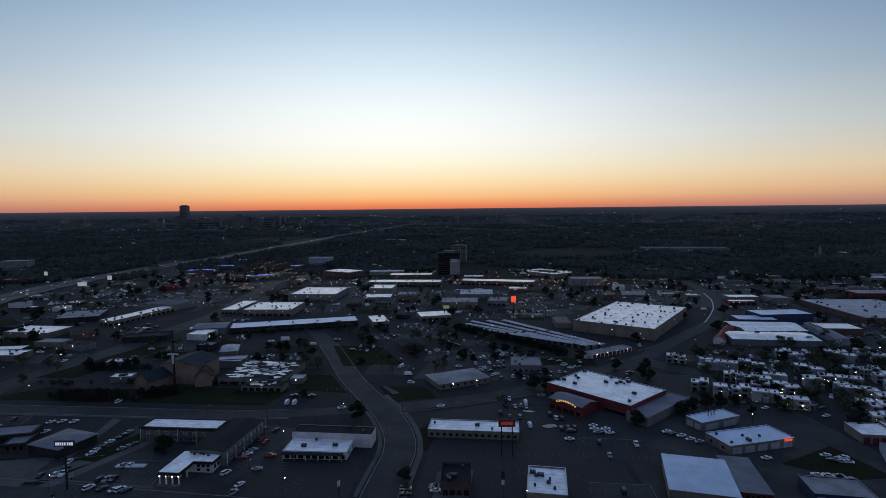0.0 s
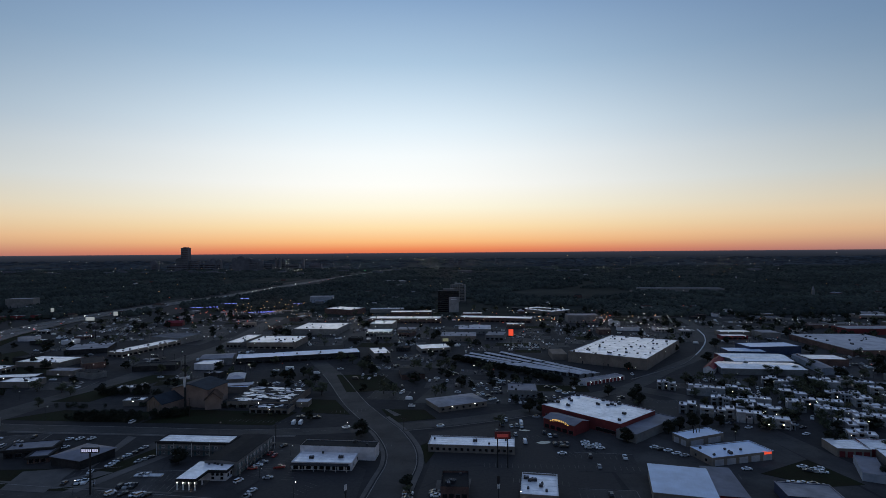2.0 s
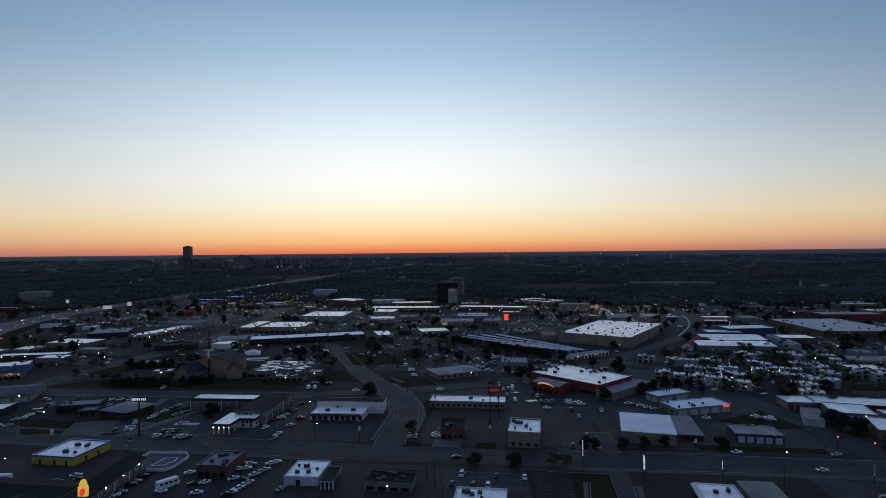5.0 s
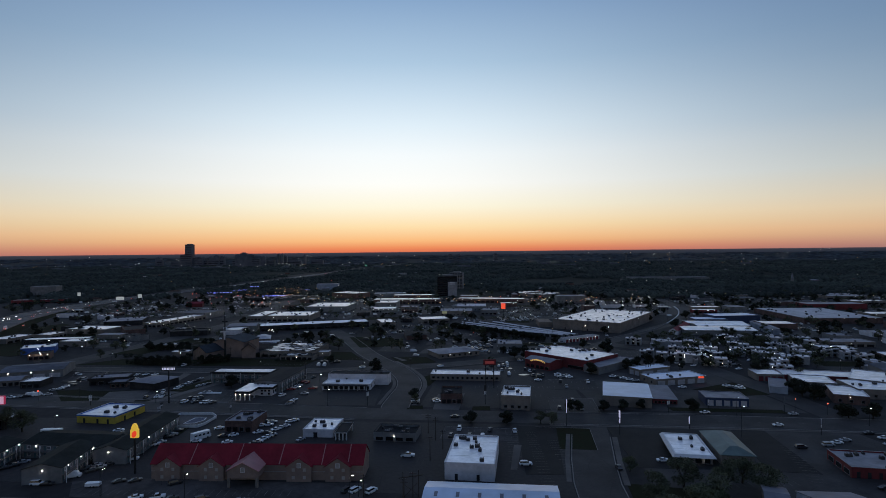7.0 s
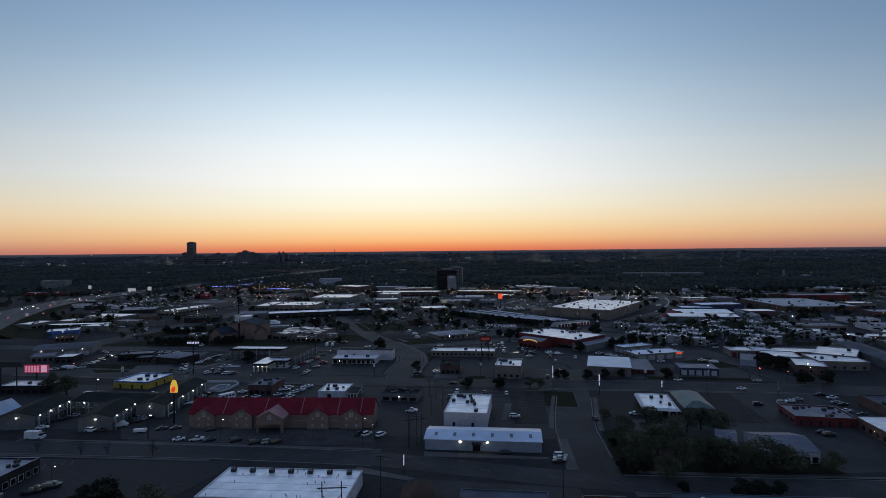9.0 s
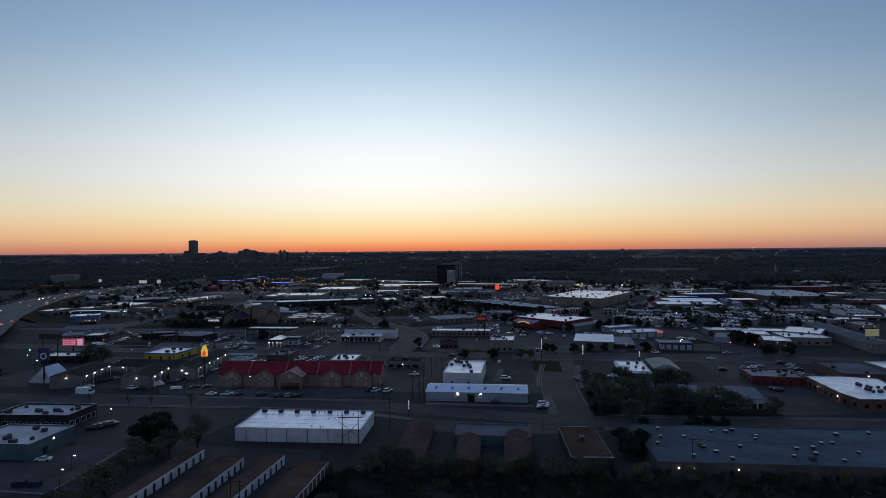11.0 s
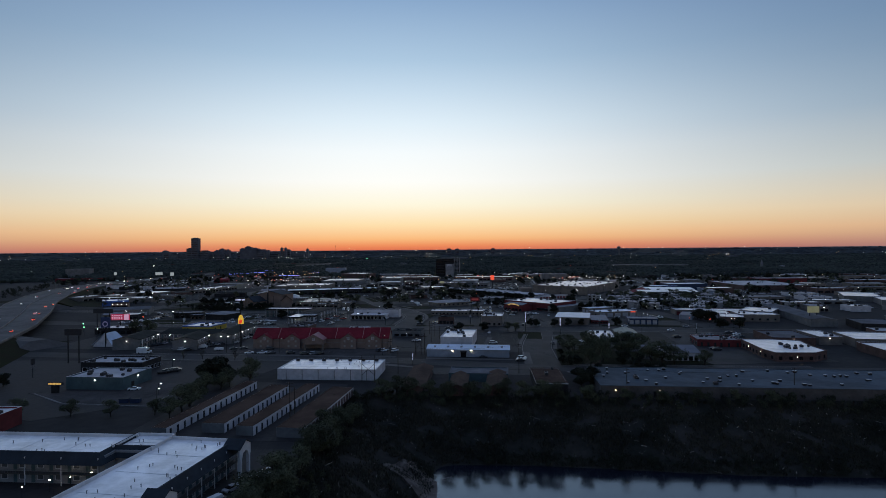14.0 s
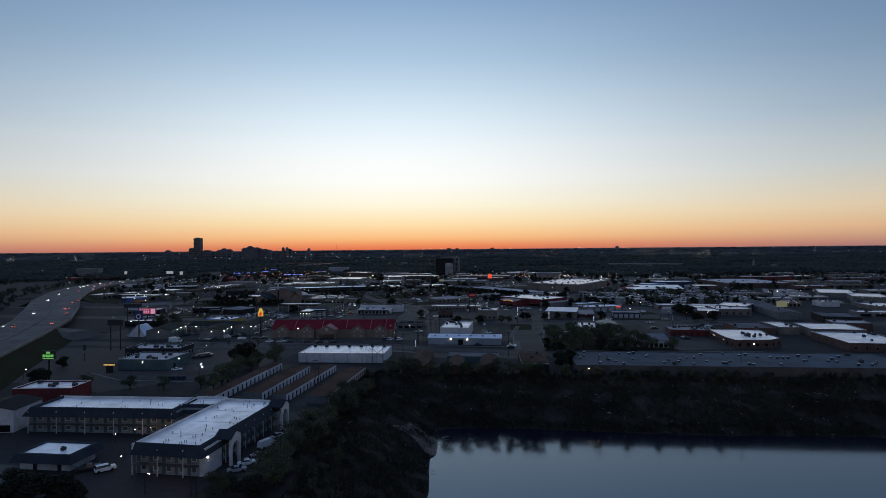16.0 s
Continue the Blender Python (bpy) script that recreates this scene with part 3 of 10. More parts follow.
car_park(0, (-167, 217), (-92, 211), (-83, 237), (-69, 275), (-117, 290), (-157, 292), (-172, 246))
car_park(1, (-88, 211), (-38, 207), (-38, 242), (-73, 275), (-83, 237))
car_park(2, (-14, 204), (75, 195), (77, 255), (59, 324), (-10, 297), (-8, 249))
car_park(3, (79, 195), (180, 185), (173, 301), (108, 335), (77, 291))
car_park(4, (-227, 193), (-48, 180), (-48, 102), (-230, 117))
car_park(5, (-47, 180), (55, 170), (43, 93), (-47, 100))
car_park(6, (82, 167), (181, 156), (192, 61), (123, 57), (71, 99))
car_park(7, (-124, 103), (-27, 93), (-27, 84), (-124, 95))
car_park(8, (-231, 83), (-74, 73), (-76, 63), (-93, 10), (-136, -23), (-233, 15))
car_park(9, (-12, 57), (41, 48), (41, 38), (-14, 43))
car_park(10, (-138, -54), (-40, -51), (-40, -112), (-63, -130), (-171, -126))
car_park(11, (-93, 31), (-39, 25), (-39, -45), (-97, -42))
car_park(12, (75, 563), (125, 566), (96, 651), (57, 655))
car_park(13, (-135, 646), (-22, 633), (-22, 789), (-135, 805))
car_park(14, (-342, 615), (-277, 608), (-277, 760), (-387, 774))
car_park(15, (-22, 359), (72, 353), (87, 408), (-2, 435))
car_park(16, (116, 304), (171, 301), (135, 389), (96, 356))
car_park(17, (-264, 671), (-125, 624), (-114, 675), (-221, 709))
car_park(18, (238, 614), (390, 587), (398, 730), (256, 750))
car_park(19, (192, 330), (310, 245), (363, 407), (219, 438))
car_park(20, (247, 435), (390, 414), (398, 577), (283, 589))


lawn(0, (-277, 327), (-188, 319), (-188, 342), (-253, 348))
lawn(1, (-186, 319), (-104, 312), (-96, 339), (-178, 348))
lawn(2, (-94, 339), (-61, 333), (-77, 369), (-96, 371))
lawn(3, (-216, 225), (-174, 222), (-188, 246), (-215, 245))
lawn(4, (-162, 220), (-176, 221), (-146, 291), (-140, 291))
lawn(5, (-73, 390), (-32, 396), (-53, 449), (-92, 450))
lawn(6, (-32, 315), (-6, 323), (-14, 343), (-42, 344))
lawn(7, (57, 59), (91, 57), (94, 96), (63, 104))
lawn(8, (91, 59), (129, 57), (127, 69), (93, 71))
lawn(10, (-277, 369), (-249, 454), (-226, 452), (-249, 368))
lawn(11, (115, 198), (170, 191), (170, 185), (115, 192))
lawn(12, (176, 251), (144, 234), (163, 219), (182, 221))
lawn(13, (-367, 86), (-234, 147), (-233, 36), (-286, -25))
lawn(14, (-516, 429), (-353, 363), (-320, 459), (-457, 582))
lawn(15, (-2, 290), (-16, 272), (-10, 249), (-4, 272))
lawn(16, (-136, 162), (-121, 161), (-121, 184), (-138, 185))


apron(0, (-32, 329), (-40, 344), (-38, 345), (-28, 331))
apron(1, (-167, 219), (-133, 291), (-129, 290), (-160, 219))
apron(2, (-132, 95), (-28, 85), (-28, 83), (-132, 93))
apron(3, (-8, 81), (36, 74), (36, 72), (-8, 76))
apron(4, (43, 93), (47, 93), (44, 62), (40, 62))
apron(5, (-149, -92), (-106, -99), (-106, -111), (-149, -109))
apron(6, (-32, 63), (-12, 55), (-10, 57), (-30, 67))
apron(8, (-183, 223), (-171, 223), (-157, 241), (-165, 243))
apron(10, (63, 61), (114, 56), (114, 54), (63, 59))


apron(11, (-201, 242.7), (-177.8, 247.3), (-174, 218.9), (-195.7, 221.8))
apron(12, (-176.5, 271.4), (-180, 294.3), (-173.9, 291.4), (-170.6, 245.1), (-173.5, 245.1))
apron(13, (-6.7, 198.1), (6.9, 197.2), (11.2, 230.6), (-4.3, 229.2))
lawn(17, (-235.4, 246.8), (-223.8, 249.8), (-202, 240), (-199.8, 223.6), (-216, 222.3))
lawn(18, (-20.5, 199.8), (-11.7, 199.6), (-12, 206.1), (-18.5, 206.2))
lawn(19, (13.4, 196.2), (23.1, 196.0), (23.4, 203.7), (14.4, 203.3))
slab("pavement", ((-135.7, 110.6), (-121, 112), (-107.5, 112.7), (-61.6, 108.5), (-28, 106), (-28, 88.8), (-58.3, 89.3), (-93.1, 93.6), (-128.3, 97.7)), 0.11, "lot_pale", "pale worn forecourt of the inn", "pavement")
slab("pavement", ((28.6, 143.9), (31.8, 143.8), (26.4, 117.2), (24.0, 117.3)), 0.13, "concrete", "pale concrete strip beside the white store", "pavement")
slab("ground_yard", ((74.6, 81.5), (82.8, 81.3), (76.3, 60.5), (68.9, 60.7)), 0.14, "yard_soil", "bare red-brown yard soil under trees", "ground")
slab("pavement", ((74, 166), (127, 160.3), (117, 113.9), (72, 118)), 0.094, "tar", "fresh dark tarred car park", "car park")
slab("pavement", ((33, 170), (51, 167), (43, 112), (29, 113)), 0.0945, "tar", "fresh dark tarred car park", "car park")
slab("pavement", ((128.4, 160.6), (143.1, 160.7), (136.0, 110.1), (118.5, 113.7)), 0.10, "tar", "fresh dark tarred car park", "car park")
slab("pavement", ((-128, 31), (-105, 28.5), (-105.9, -6.2), (-140.2, -1.3), (-164, 14), (-154, 17.5), (-129, 16)), 0.118, "lot_pale", "pale worn forecourt of the block store", "pavement")
kerb_line([(-161, 13), (-140.2, -1.6), (-106, -6.5), (-105, 28)], 0.05, 0.3, 0.2)


def puddle(x, y, w, d, turn):
    """A shallow sheet of rainwater on the asphalt."""
    rng = random.Random(int(x * 7 + y))
    bm = bmesh.new()
    ring = [(math.cos(a) * w * rng.uniform(0.7, 1.1), math.sin(a) * d * rng.uniform(0.6, 1.2)) for a in [k * math.tau / 14 for k in range(14)]]
    prism(bm, ring, 0, 0.012)
    ob = setting("puddle", bm, "puddle", "shallow puddle mirroring the pale sky on asphalt", "puddle")
    ob.matrix_basis = pose(x, y, 0.128, 0, 0, turn)


for q in ((52.5, 278, 4.2, 2.6, 0), (44.5, 298.8, 3.8, 1.4, -15), (-240, 272, 5.0, 1.6, 30), (-233, 275.5, 4.0, 1.2, 25), (-246, 270.5, 3.0, 1.0, 10)):
    puddle(*q)
slab("pavement", ((-144.6, 235.6), (-131.7, 235.3), (-131.7, 238.2), (-144.6, 238.5)), 0.5, "trim_white", "low white concrete slab in the motel lot", "pavement", 0.42)


# ---- buildings
OCC = []


def window_mesh(w, h, frame="trim_white"):
    def make():
        bm = bmesh.new()
        t = 0.10
        for x0, x1, z0, z1 in ((-w / 2, w / 2, 0, t), (-w / 2, w / 2, h - t, h), (-w / 2, -w / 2 + t, t, h - t), (w / 2 - t, w / 2, t, h - t)):
            box(bm, x0, x1, -0.09, 0.02, z0, z1)
        return mesh("window", bm, frame)
    return shared(("window", round(w, 1), round(h, 1), frame), make)


def pane_mesh(w, h, mat="glass"):
    def make():
        bm = bmesh.new()
        box(bm, -w / 2 + 0.09, w / 2 - 0.09, -0.035, 0.015, 0.09, h - 0.09)
        return mesh("pane", bm, mat)
    return shared(("pane", round(w, 1), round(h, 1), mat), make)


def far_window_mesh(w, h, frame="trim_white"):
    def make():
        bm = bmesh.new()
        box(bm, -w / 2, w / 2, -0.05, 0.02, 0, h)
        box(bm, -w / 2 + 0.1, w / 2 - 0.1, -0.08, -0.052, 0.1, h - 0.1, slot=1)
        return mesh("window", bm, frame, "glass")
    return shared(("far_window", round(w, 1), round(h, 1), frame), make)


def door_mesh(w, h, mat="wall_dark"):
    def make():
        bm = bmesh.new()
        box(bm, -w / 2, w / 2, -0.06, 0.02, 0, h)
        box(bm, -w / 2 + 0.12, w / 2 - 0.12, -0.08, -0.05, 0.2, h * 0.45)
        box(bm, -w / 2 + 0.12, w / 2 - 0.12, -0.08, -0.05, h * 0.52, h - 0.15)
        return mesh("door", bm, mat)
    return shared(("door", round(w, 1), round(h, 1), mat), make)


def roll_mesh(w, h, mat="roll_door"):
    def make():
        bm = bmesh.new()
        rows_ = [(-0.05 if k % 2 else -0.09, h * k / 10) for k in range(11)]
        line = [[bm.verts.new((sx * w / 2, yy, zz)) for yy, zz in rows_ + [(0.02, h), (0.02, 0)]] for sx in (-1, 1)]
        for k in range(12):
            bm.faces.new((line[0][k], line[1][k], line[1][k + 1], line[0][k + 1]))
        bm.faces.new(line[0]), bm.faces.new(line[1])
        return mesh("roll_door", bm, mat)
    return shared(("roll", round(w, 1), round(h, 1), mat), make)


def unit_mesh(k):
    def make():
        bm = bmesh.new()
        w, d, h = ((1.6, 1.3, 1.1), (2.3, 1.4, 1.2), (1.0, 1.0, 0.8))[k]
        # body in the shaded grey, cap in the lit one
        box(bm, -w / 2, w / 2, -d / 2, d / 2, 0.15, h - 0.08, top=(0.03, 0.03))
        box(bm, -w / 2 + 0.02, w / 2 - 0.02, -d / 2 + 0.02, d / 2 - 0.02, h - 0.078, h, slot=1)
        box(bm, -w / 2 + 0.1, w / 2 - 0.1, -d / 2 + 0.1, d / 2 - 0.1, 0, 0.15)
        tube(bm, (-w * 0.18, 0, h), (-w * 0.18, 0, h + 0.16), 0.36, 0.34, 8)
        box(bm, w * 0.2, w * 0.45, -d * 0.3, d * 0.3, h, h + 0.25)
        return mesh("rooftop_unit", bm, "unit_shade_grey", "unit_lit_grey")
    return shared(("unit", k), make)


def lamp_mesh(mat="lamp_flood", r=0.16):
    def make():
        bm = bmesh.new()
        box(bm, -r, r, -0.30, 0.0, -0.10, 0.10, top=(0.05, 0.05))
        return mesh("wall_lamp", bm, mat)
    return shared(("lamp", mat, r), make)


def place(name, me, parent, x, y, z, rz=0, label=""):
    ob = part(name, me, (), parent, label)
    ob.matrix_basis = pose(x, y, z, 0, 0, rz)
    return ob


def facade(root, spec, length, h, m, rng, rollmat, deep=True, tint=None):
    """Openings along one side; m maps (along, height) to a pose under root."""
    style, n = spec.split(":")
    n = int(n)
    step = length / n

    def put(name, me, s, z):
        ob = part(name, me, (), root)
        ob.matrix_basis = m @ pose(s, 0, z)
        return ob

    def glazed(w, hh, s, z, frame="trim_white"):
        frame = tint or ("wall_grey" if frame == "trim_white" else frame)
        if not deep:
            put("window", far_window_mesh(w, hh, frame), s, z)
            return
        wd = put("window", window_mesh(w, hh, frame), s, z)
        part("pane", pane_mesh(w, hh), (), wd)

    for k in range(n):
        s = -length / 2 + step * (k + 0.5)
        if style == "win":
            w = min(1.6, step * 0.6)
            z = 1.0 if h < 5.5 else 0.9
            hh = min(1.5, h - 1.6)
            glazed(w, hh, s, z)
        elif style == "win2":
            for z in (0.9, 3.7):
                w = min(1.6, step * 0.6)
                glazed(w, 1.4, s, z)
        elif style == "shop":
            w = step * 0.72
            hh = min(2.1, h - 1.3)
            glazed(w, hh, s, 0.25, "trim_white" if rng.random() < 0.5 else "wall_dark")
        elif style == "roll":
            put("roll_door", roll_mesh(step * 0.72, min(2.9, h - 0.5), rollmat), s, 0.05)
        elif style == "slot":
            put("roll_door", roll_mesh(0.95, min(2.2, h - 0.5), "wall_dark"), s, 0.05)
        elif style == "door":
            put("door", door_mesh(1.1 if n > 1 else 1.8, 2.2), s + rng.uniform(-0.2, 0.2) * step, 0.05)
        elif style == "pilaster":
            bm = bmesh.new()
            box(bm, -0.12, 0.12, -0.14, 0.02, 0, h)
            put("pilaster", bm_mesh("pilaster", bm, "wall_grey", ("pil", round(h, 1))), s, 0)
        elif style == "motel":
            for z in (0.1, 2.9):
                put("door", door_mesh(0.95, 2.05, "wall_teal"), s - step * 0.28, z + 0.05)
                wd = put("window", window_mesh(min(1.7, step * 0.4), 1.3), s + step * 0.12, z + 0.75)
                part("pane", pane_mesh(min(1.7, step * 0.4), 1.3, "curtain"), (), wd)
    if style == "motel":
        bm = bmesh.new()
        box(bm, -length / 2, length / 2, -1.5, 0.0, 2.62, 2.82)
        put("walkway", bm_mesh("walkway", bm, "concrete"), 0, 0)
        bm = bmesh.new()
        box(bm, -length / 2, length / 2, -1.5, -1.44, 3.72, 3.80)
        for k in range(int(length / 0.7)):
            s = -length / 2 + 0.7 * (k + 0.5)
            box(bm, s - 0.02, s + 0.02, -1.49, -1.45, 2.82, 3.72)
        put("railing", bm_mesh("railing", bm, "wall_grey"), 0, 0)
        for k in range(0, n + 1, 2):
            bm = bmesh.new()
            box(bm, -0.09, 0.09, -0.09, 0.09, 0, h - 0.15)
            ob = part("post", shared(("post", round(h, 1)), lambda: mesh("post", bm, "trim_white")), (), root)
            ob.matrix_basis = m @ pose(-length / 2 + step * k, -1.42, 0)


def bm_mesh(name, bm, mat, key=None):
    if key:
        return shared(key, lambda: mesh(name, bm, mat))
    return mesh(name, bm, mat)


def building(name, label, x, y, w, d, rot, h, wall, roof, kind="flat", pitch=1.2, par=0.35, parmat=None, units=0, unitrow=0, skylights=0, vents=0, stacks=0,
             fascia=0, cols=0, f="", f2="", r="", l="", canopy="", frame=None, lamps=0, lampsr=0, wall_lamps=0, rollmat="roll_door"):
    rng = random.Random(int(x * 13 + y * 7))
    root = thing(name, label, "building", pose(x, y, 0, 0, 0, rot))
    OCC.append((x, y, 0.55 * max(w, d) + 3))
    a, b = w / 2, d / 2
    # walls
    if wall != "none":
        bm = bmesh.new()
        if kind in ("gable", "gable_d", "shed"):
            if kind == "gable":
                prof = [(-b, 0), (b, 0), (b, h), (0, h + pitch), (-b, h)]
                for s in (-a, a):
                    bm.faces.new([bm.verts.new((s, p, z)) for p, z in prof])
                for p0, z0, z1 in ((-b, 0, h), (b, 0, h)):
                    bm.faces.new([bm.verts.new(q) for q in ((-a, p0, z0), (a, p0, z0), (a, p0, z1), (-a, p0, z1))])
            elif kind == "gable_d":
                for s in (-b, b):
                    bm.faces.new([bm.verts.new((p, s, z)) for p, z in ((-a, 0), (a, 0), (a, h), (0, h + pitch), (-a, h))])
                for p0 in (-a, a):
                    bm.faces.new([bm.verts.new(q) for q in ((p0, -b, 0), (p0, b, 0), (p0, b, h), (p0, -b, h))])
            else:
                for s in (-a, a):
                    bm.faces.new([bm.verts.new((s, p, z)) for p, z in ((-b, 0), (b, 0), (b, h + pitch), (-b, h))])
                for p0, z1 in ((-b, h), (b, h + pitch)):
                    bm.faces.new([bm.verts.new(q) for q in ((-a, p0, 0), (a, p0, 0), (a, p0, z1), (-a, p0, z1))])
            bmesh.ops.remove_doubles(bm, verts=bm.verts, dist=0.001)
        else:
            box(bm, -a, a, -b, b, 0, h - 0.02)
        part("wall", bm, wall, root)
    # roof
    bm = bmesh.new()
    o, t = 0.35, 0.14
    if kind == "gable":
        z1 = h - o * pitch / b
        for s in (-1, 1):
            v = [(-a - o, s * (b + o), z1), (a + o, s * (b + o), z1), (a + o, 0, h + pitch), (-a - o, 0, h + pitch)]
            lo = [bm.verts.new(q) for q in v]
            hi = [bm.verts.new((q[0], q[1], q[2] + t)) for q in v]
            bm.faces.new(lo), bm.faces.new(hi)
            for i in range(4):
                bm.faces.new((lo[i], lo[(i + 1) % 4], hi[(i + 1) % 4], hi[i]))
    elif kind == "gable_d":
        z1 = h - o * pitch / a
        for s in (-1, 1):
            v = [(s * (a + o), -b - o, z1), (s * (a + o), b + o, z1), (0, b + o, h + pitch), (0, -b - o, h + pitch)]
            lo = [bm.verts.new(q) for q in v]
            hi = [bm.verts.new((q[0], q[1], q[2] + t)) for q in v]
            bm.faces.new(lo), bm.faces.new(hi)
            for i in range(4):
                bm.faces.new((lo[i], lo[(i + 1) % 4], hi[(i + 1) % 4], hi[i]))
    elif kind == "hip":
        i = min(a, b) * 0.85
        v = box(bm, -a - 0.6, a + 0.6, -b - 0.6, b + 0.6, h, h + 0.15)
        box(bm, -a - 0.6, a + 0.6, -b - 0.6, b + 0.6, h + 0.15, h + 0.15 + pitch, top=(i, i))
    elif kind == "shed":
        v = [(-a - o, -b - o, h + 0.02), (a + o, -b - o, h + 0.02), (a + o, b + o, h + pitch + 0.02), (-a - o, b + o, h + pitch + 0.02)]
        lo = [bm.verts.new(q) for q in v]
        hi = [bm.verts.new((q[0], q[1], q[2] + t)) for q in v]
        bm.faces.new(lo), bm.faces.new(hi)
        for i in range(4):
            bm.faces.new((lo[i], lo[(i + 1) % 4], hi[(i + 1) % 4], hi[i]))
    else:
        box(bm, -a + 0.02, a - 0.02, -b + 0.02, b - 0.02, h - 0.02, h + 0.06)
    top = part("roof", bm, roof, root)
    if roof in ("roof_seam", "roof_bluewhite") and kind != "flat" or roof == "roof_seam":
        n = int(w / 1.2)
        for k in range(1, n):
            bm = bmesh.new()
            s = -a + w * k / n
            if kind == "shed":
                v = box(bm, s - 0.04, s + 0.04, -b, b, h + 0.16, h + 0.24)
                for q in v:
                    q.co.z += (q.co.y + b) / d * pitch
            else:
                v = box(bm, s - 0.04, s + 0.04, -b, 0, h + 0.12, h + 0.2)
                for q in v:
                    q.co.z += (q.co.y + b) / b * pitch
            part("seam", bm, roof, top)
    z = h + 0.06
    if kind == "flat" and not fascia and par:
        pm = parmat or wall if wall != "none" else "trim_white"
        bm = bmesh.new()
        q = 0.25
        drop = 0.15 if parmat else 0.05
        for x0, x1, y0, y1 in ((-a - 0.03, a + 0.03, -b - 0.03, -b + q), (-a - 0.03, a + 0.03, b - q, b + 0.03), (-a - 0.03, -a + q, -b + q, b - q), (a - q, a + 0.03, -b + q, b - q)):
            box(bm, x0, x1, y0, y1, h - drop, h + par)
        part("parapet", bm, pm, root)
        bm = bmesh.new()
        q = 0.32
        for x0, x1, y0, y1 in ((-a - 0.06, a + 0.06, -b - 0.06, -b + q), (-a - 0.06, a + 0.06, b - q, b + 0.06), (-a - 0.06, -a + q, -b + q, b - q), (a - q, a + 0.06, -b + q, b - q)):
            box(bm, x0, x1, y0, y1, h + par, h + par + 0.06)
        if y < 420:
            part("coping", bm, "trim_white" if roof == "roof_white" else roof, root)
    if fascia in (1, 2, 3):
        out, drop, lean, mat_ = ((0.9, 1.1, 0.0, "wall_dark"), (1.2, 0.9, 0.9, "trim_white"), (1.7, 1.9, 1.3, "shingle"))[fascia - 1]
        bm = bmesh.new()
        lo = [bm.verts.new((sx * (a + out), sy * (b + out), h - drop + 0.25)) for sx, sy in ((-1, -1), (1, -1), (1, 1), (-1, 1))]
        hi = [bm.verts.new((sx * (a + out - lean), sy * (b + out - lean), h + 0.35)) for sx, sy in ((-1, -1), (1, -1), (1, 1), (-1, 1))]
        ih = [bm.verts.new((sx * (a - 0.3), sy * (b - 0.3), h + 0.35)) for sx, sy in ((-1, -1), (1, -1), (1, 1), (-1, 1))]
        il = [bm.verts.new((sx * (a - 0.3), sy * (b - 0.3), h - drop + 0.25)) for sx, sy in ((-1, -1), (1, -1), (1, 1), (-1, 1))]
        for p, q in ((lo, hi), (hi, ih), (ih, il), (il, lo)):
            for i in range(4):
                bm.faces.new((p[i], p[(i + 1) % 4], q[(i + 1) % 4], q[i]))
        part("mansard" if fascia > 1 else "fascia", bm, mat_, root)
    if kind == "flat" and roof == "roof_white" and y < 330 and d > 9:
        for k in range(1, 4):
            bm = bmesh.new()
            s = -b + d * k / 4 + rng.uniform(-0.8, 0.8)
            box(bm, -a + 0.5, a - 0.5, s - 0.07, s + 0.07, z + 0.002, z + 0.03)
            part("roof_joint", bm, "roof_pale", root)
    # rooftop equipment
    for k in range(units):
        for _ in range(8):
            px, py = rng.uniform(-a + 1.8, a - 1.8), rng.uniform(-b + 1.8, b - 1.8)
            if abs(px) < a - 1.2 and abs(py) < b - 1.2:
                break
        place("rooftop_unit", unit_mesh(rng.choice((0, 0, 1, 2))), root, px, py, z, rng.choice((0, 90, 0, 180)))
    for k in range(unitrow):
        place("rooftop_unit", unit_mesh(0), root, -a + w * (k + 0.45) / unitrow, b - 3.0, z, rng.uniform(-4, 4))
    if skylights:
        n = int(math.sqrt(skylights * w / d)) + 1
        for i in range(n):
            for j in range(int(skylights / n)):
                bm = bmesh.new()
                box(bm, -0.7, 0.7, -1.3, 1.3, 0, 0.25, top=(0.15, 0.15))
                me = shared("skylight", lambda: mesh("skylight", bm, "skylight"))
                place("skylight", me, root, -a + w * (i + 0.5) / n, -b + d * (j + 0.5) / int(skylights / n), z)
    for k in range(vents):
        bm = bmesh.new()
        tube(bm, (0, 0, 0), (0, 0, 0.5), 0.10, 0.10, 6)
        tube(bm, (0, 0, 0.5), (0, 0, 0.62), 0.2, 0.12, 6)
        place("roof_vent", shared("vent", lambda: mesh("roof_vent", bm, "metal")), root, rng.uniform(-a + 1, a - 1), rng.uniform(-b + 1, b - 1), z)
    for k in range(stacks):
        bm = bmesh.new()
        tube(bm, (0, 0, 0), (0, 0, 4.0 if k != 1 else 1.6), 0.22, 0.22, 8)
        place("exhaust_pipe", bm_mesh("exhaust_pipe", bm, "pole_dark"), root, -2 + 2.0 * k, 1.0, z)
    # openings
    if f:
        facade(root, f, w - 0.8, h, pose(0, -b, 0), rng, rollmat, y < 190, frame)
    if f2:
        facade(root, f2, w - 0.8, h, pose(0, -b, 2.9), rng, rollmat, y < 190, frame)
    if r:
        facade(root, r, d - 0.8, h, pose(a, 0, 0, 0, 0, 90), rng, rollmat, y < 190, frame)
    if l:
        facade(root, l, d - 0.8, h, pose(-a, 0, 0, 0, 0, -90), rng, rollmat, y < 190, frame)
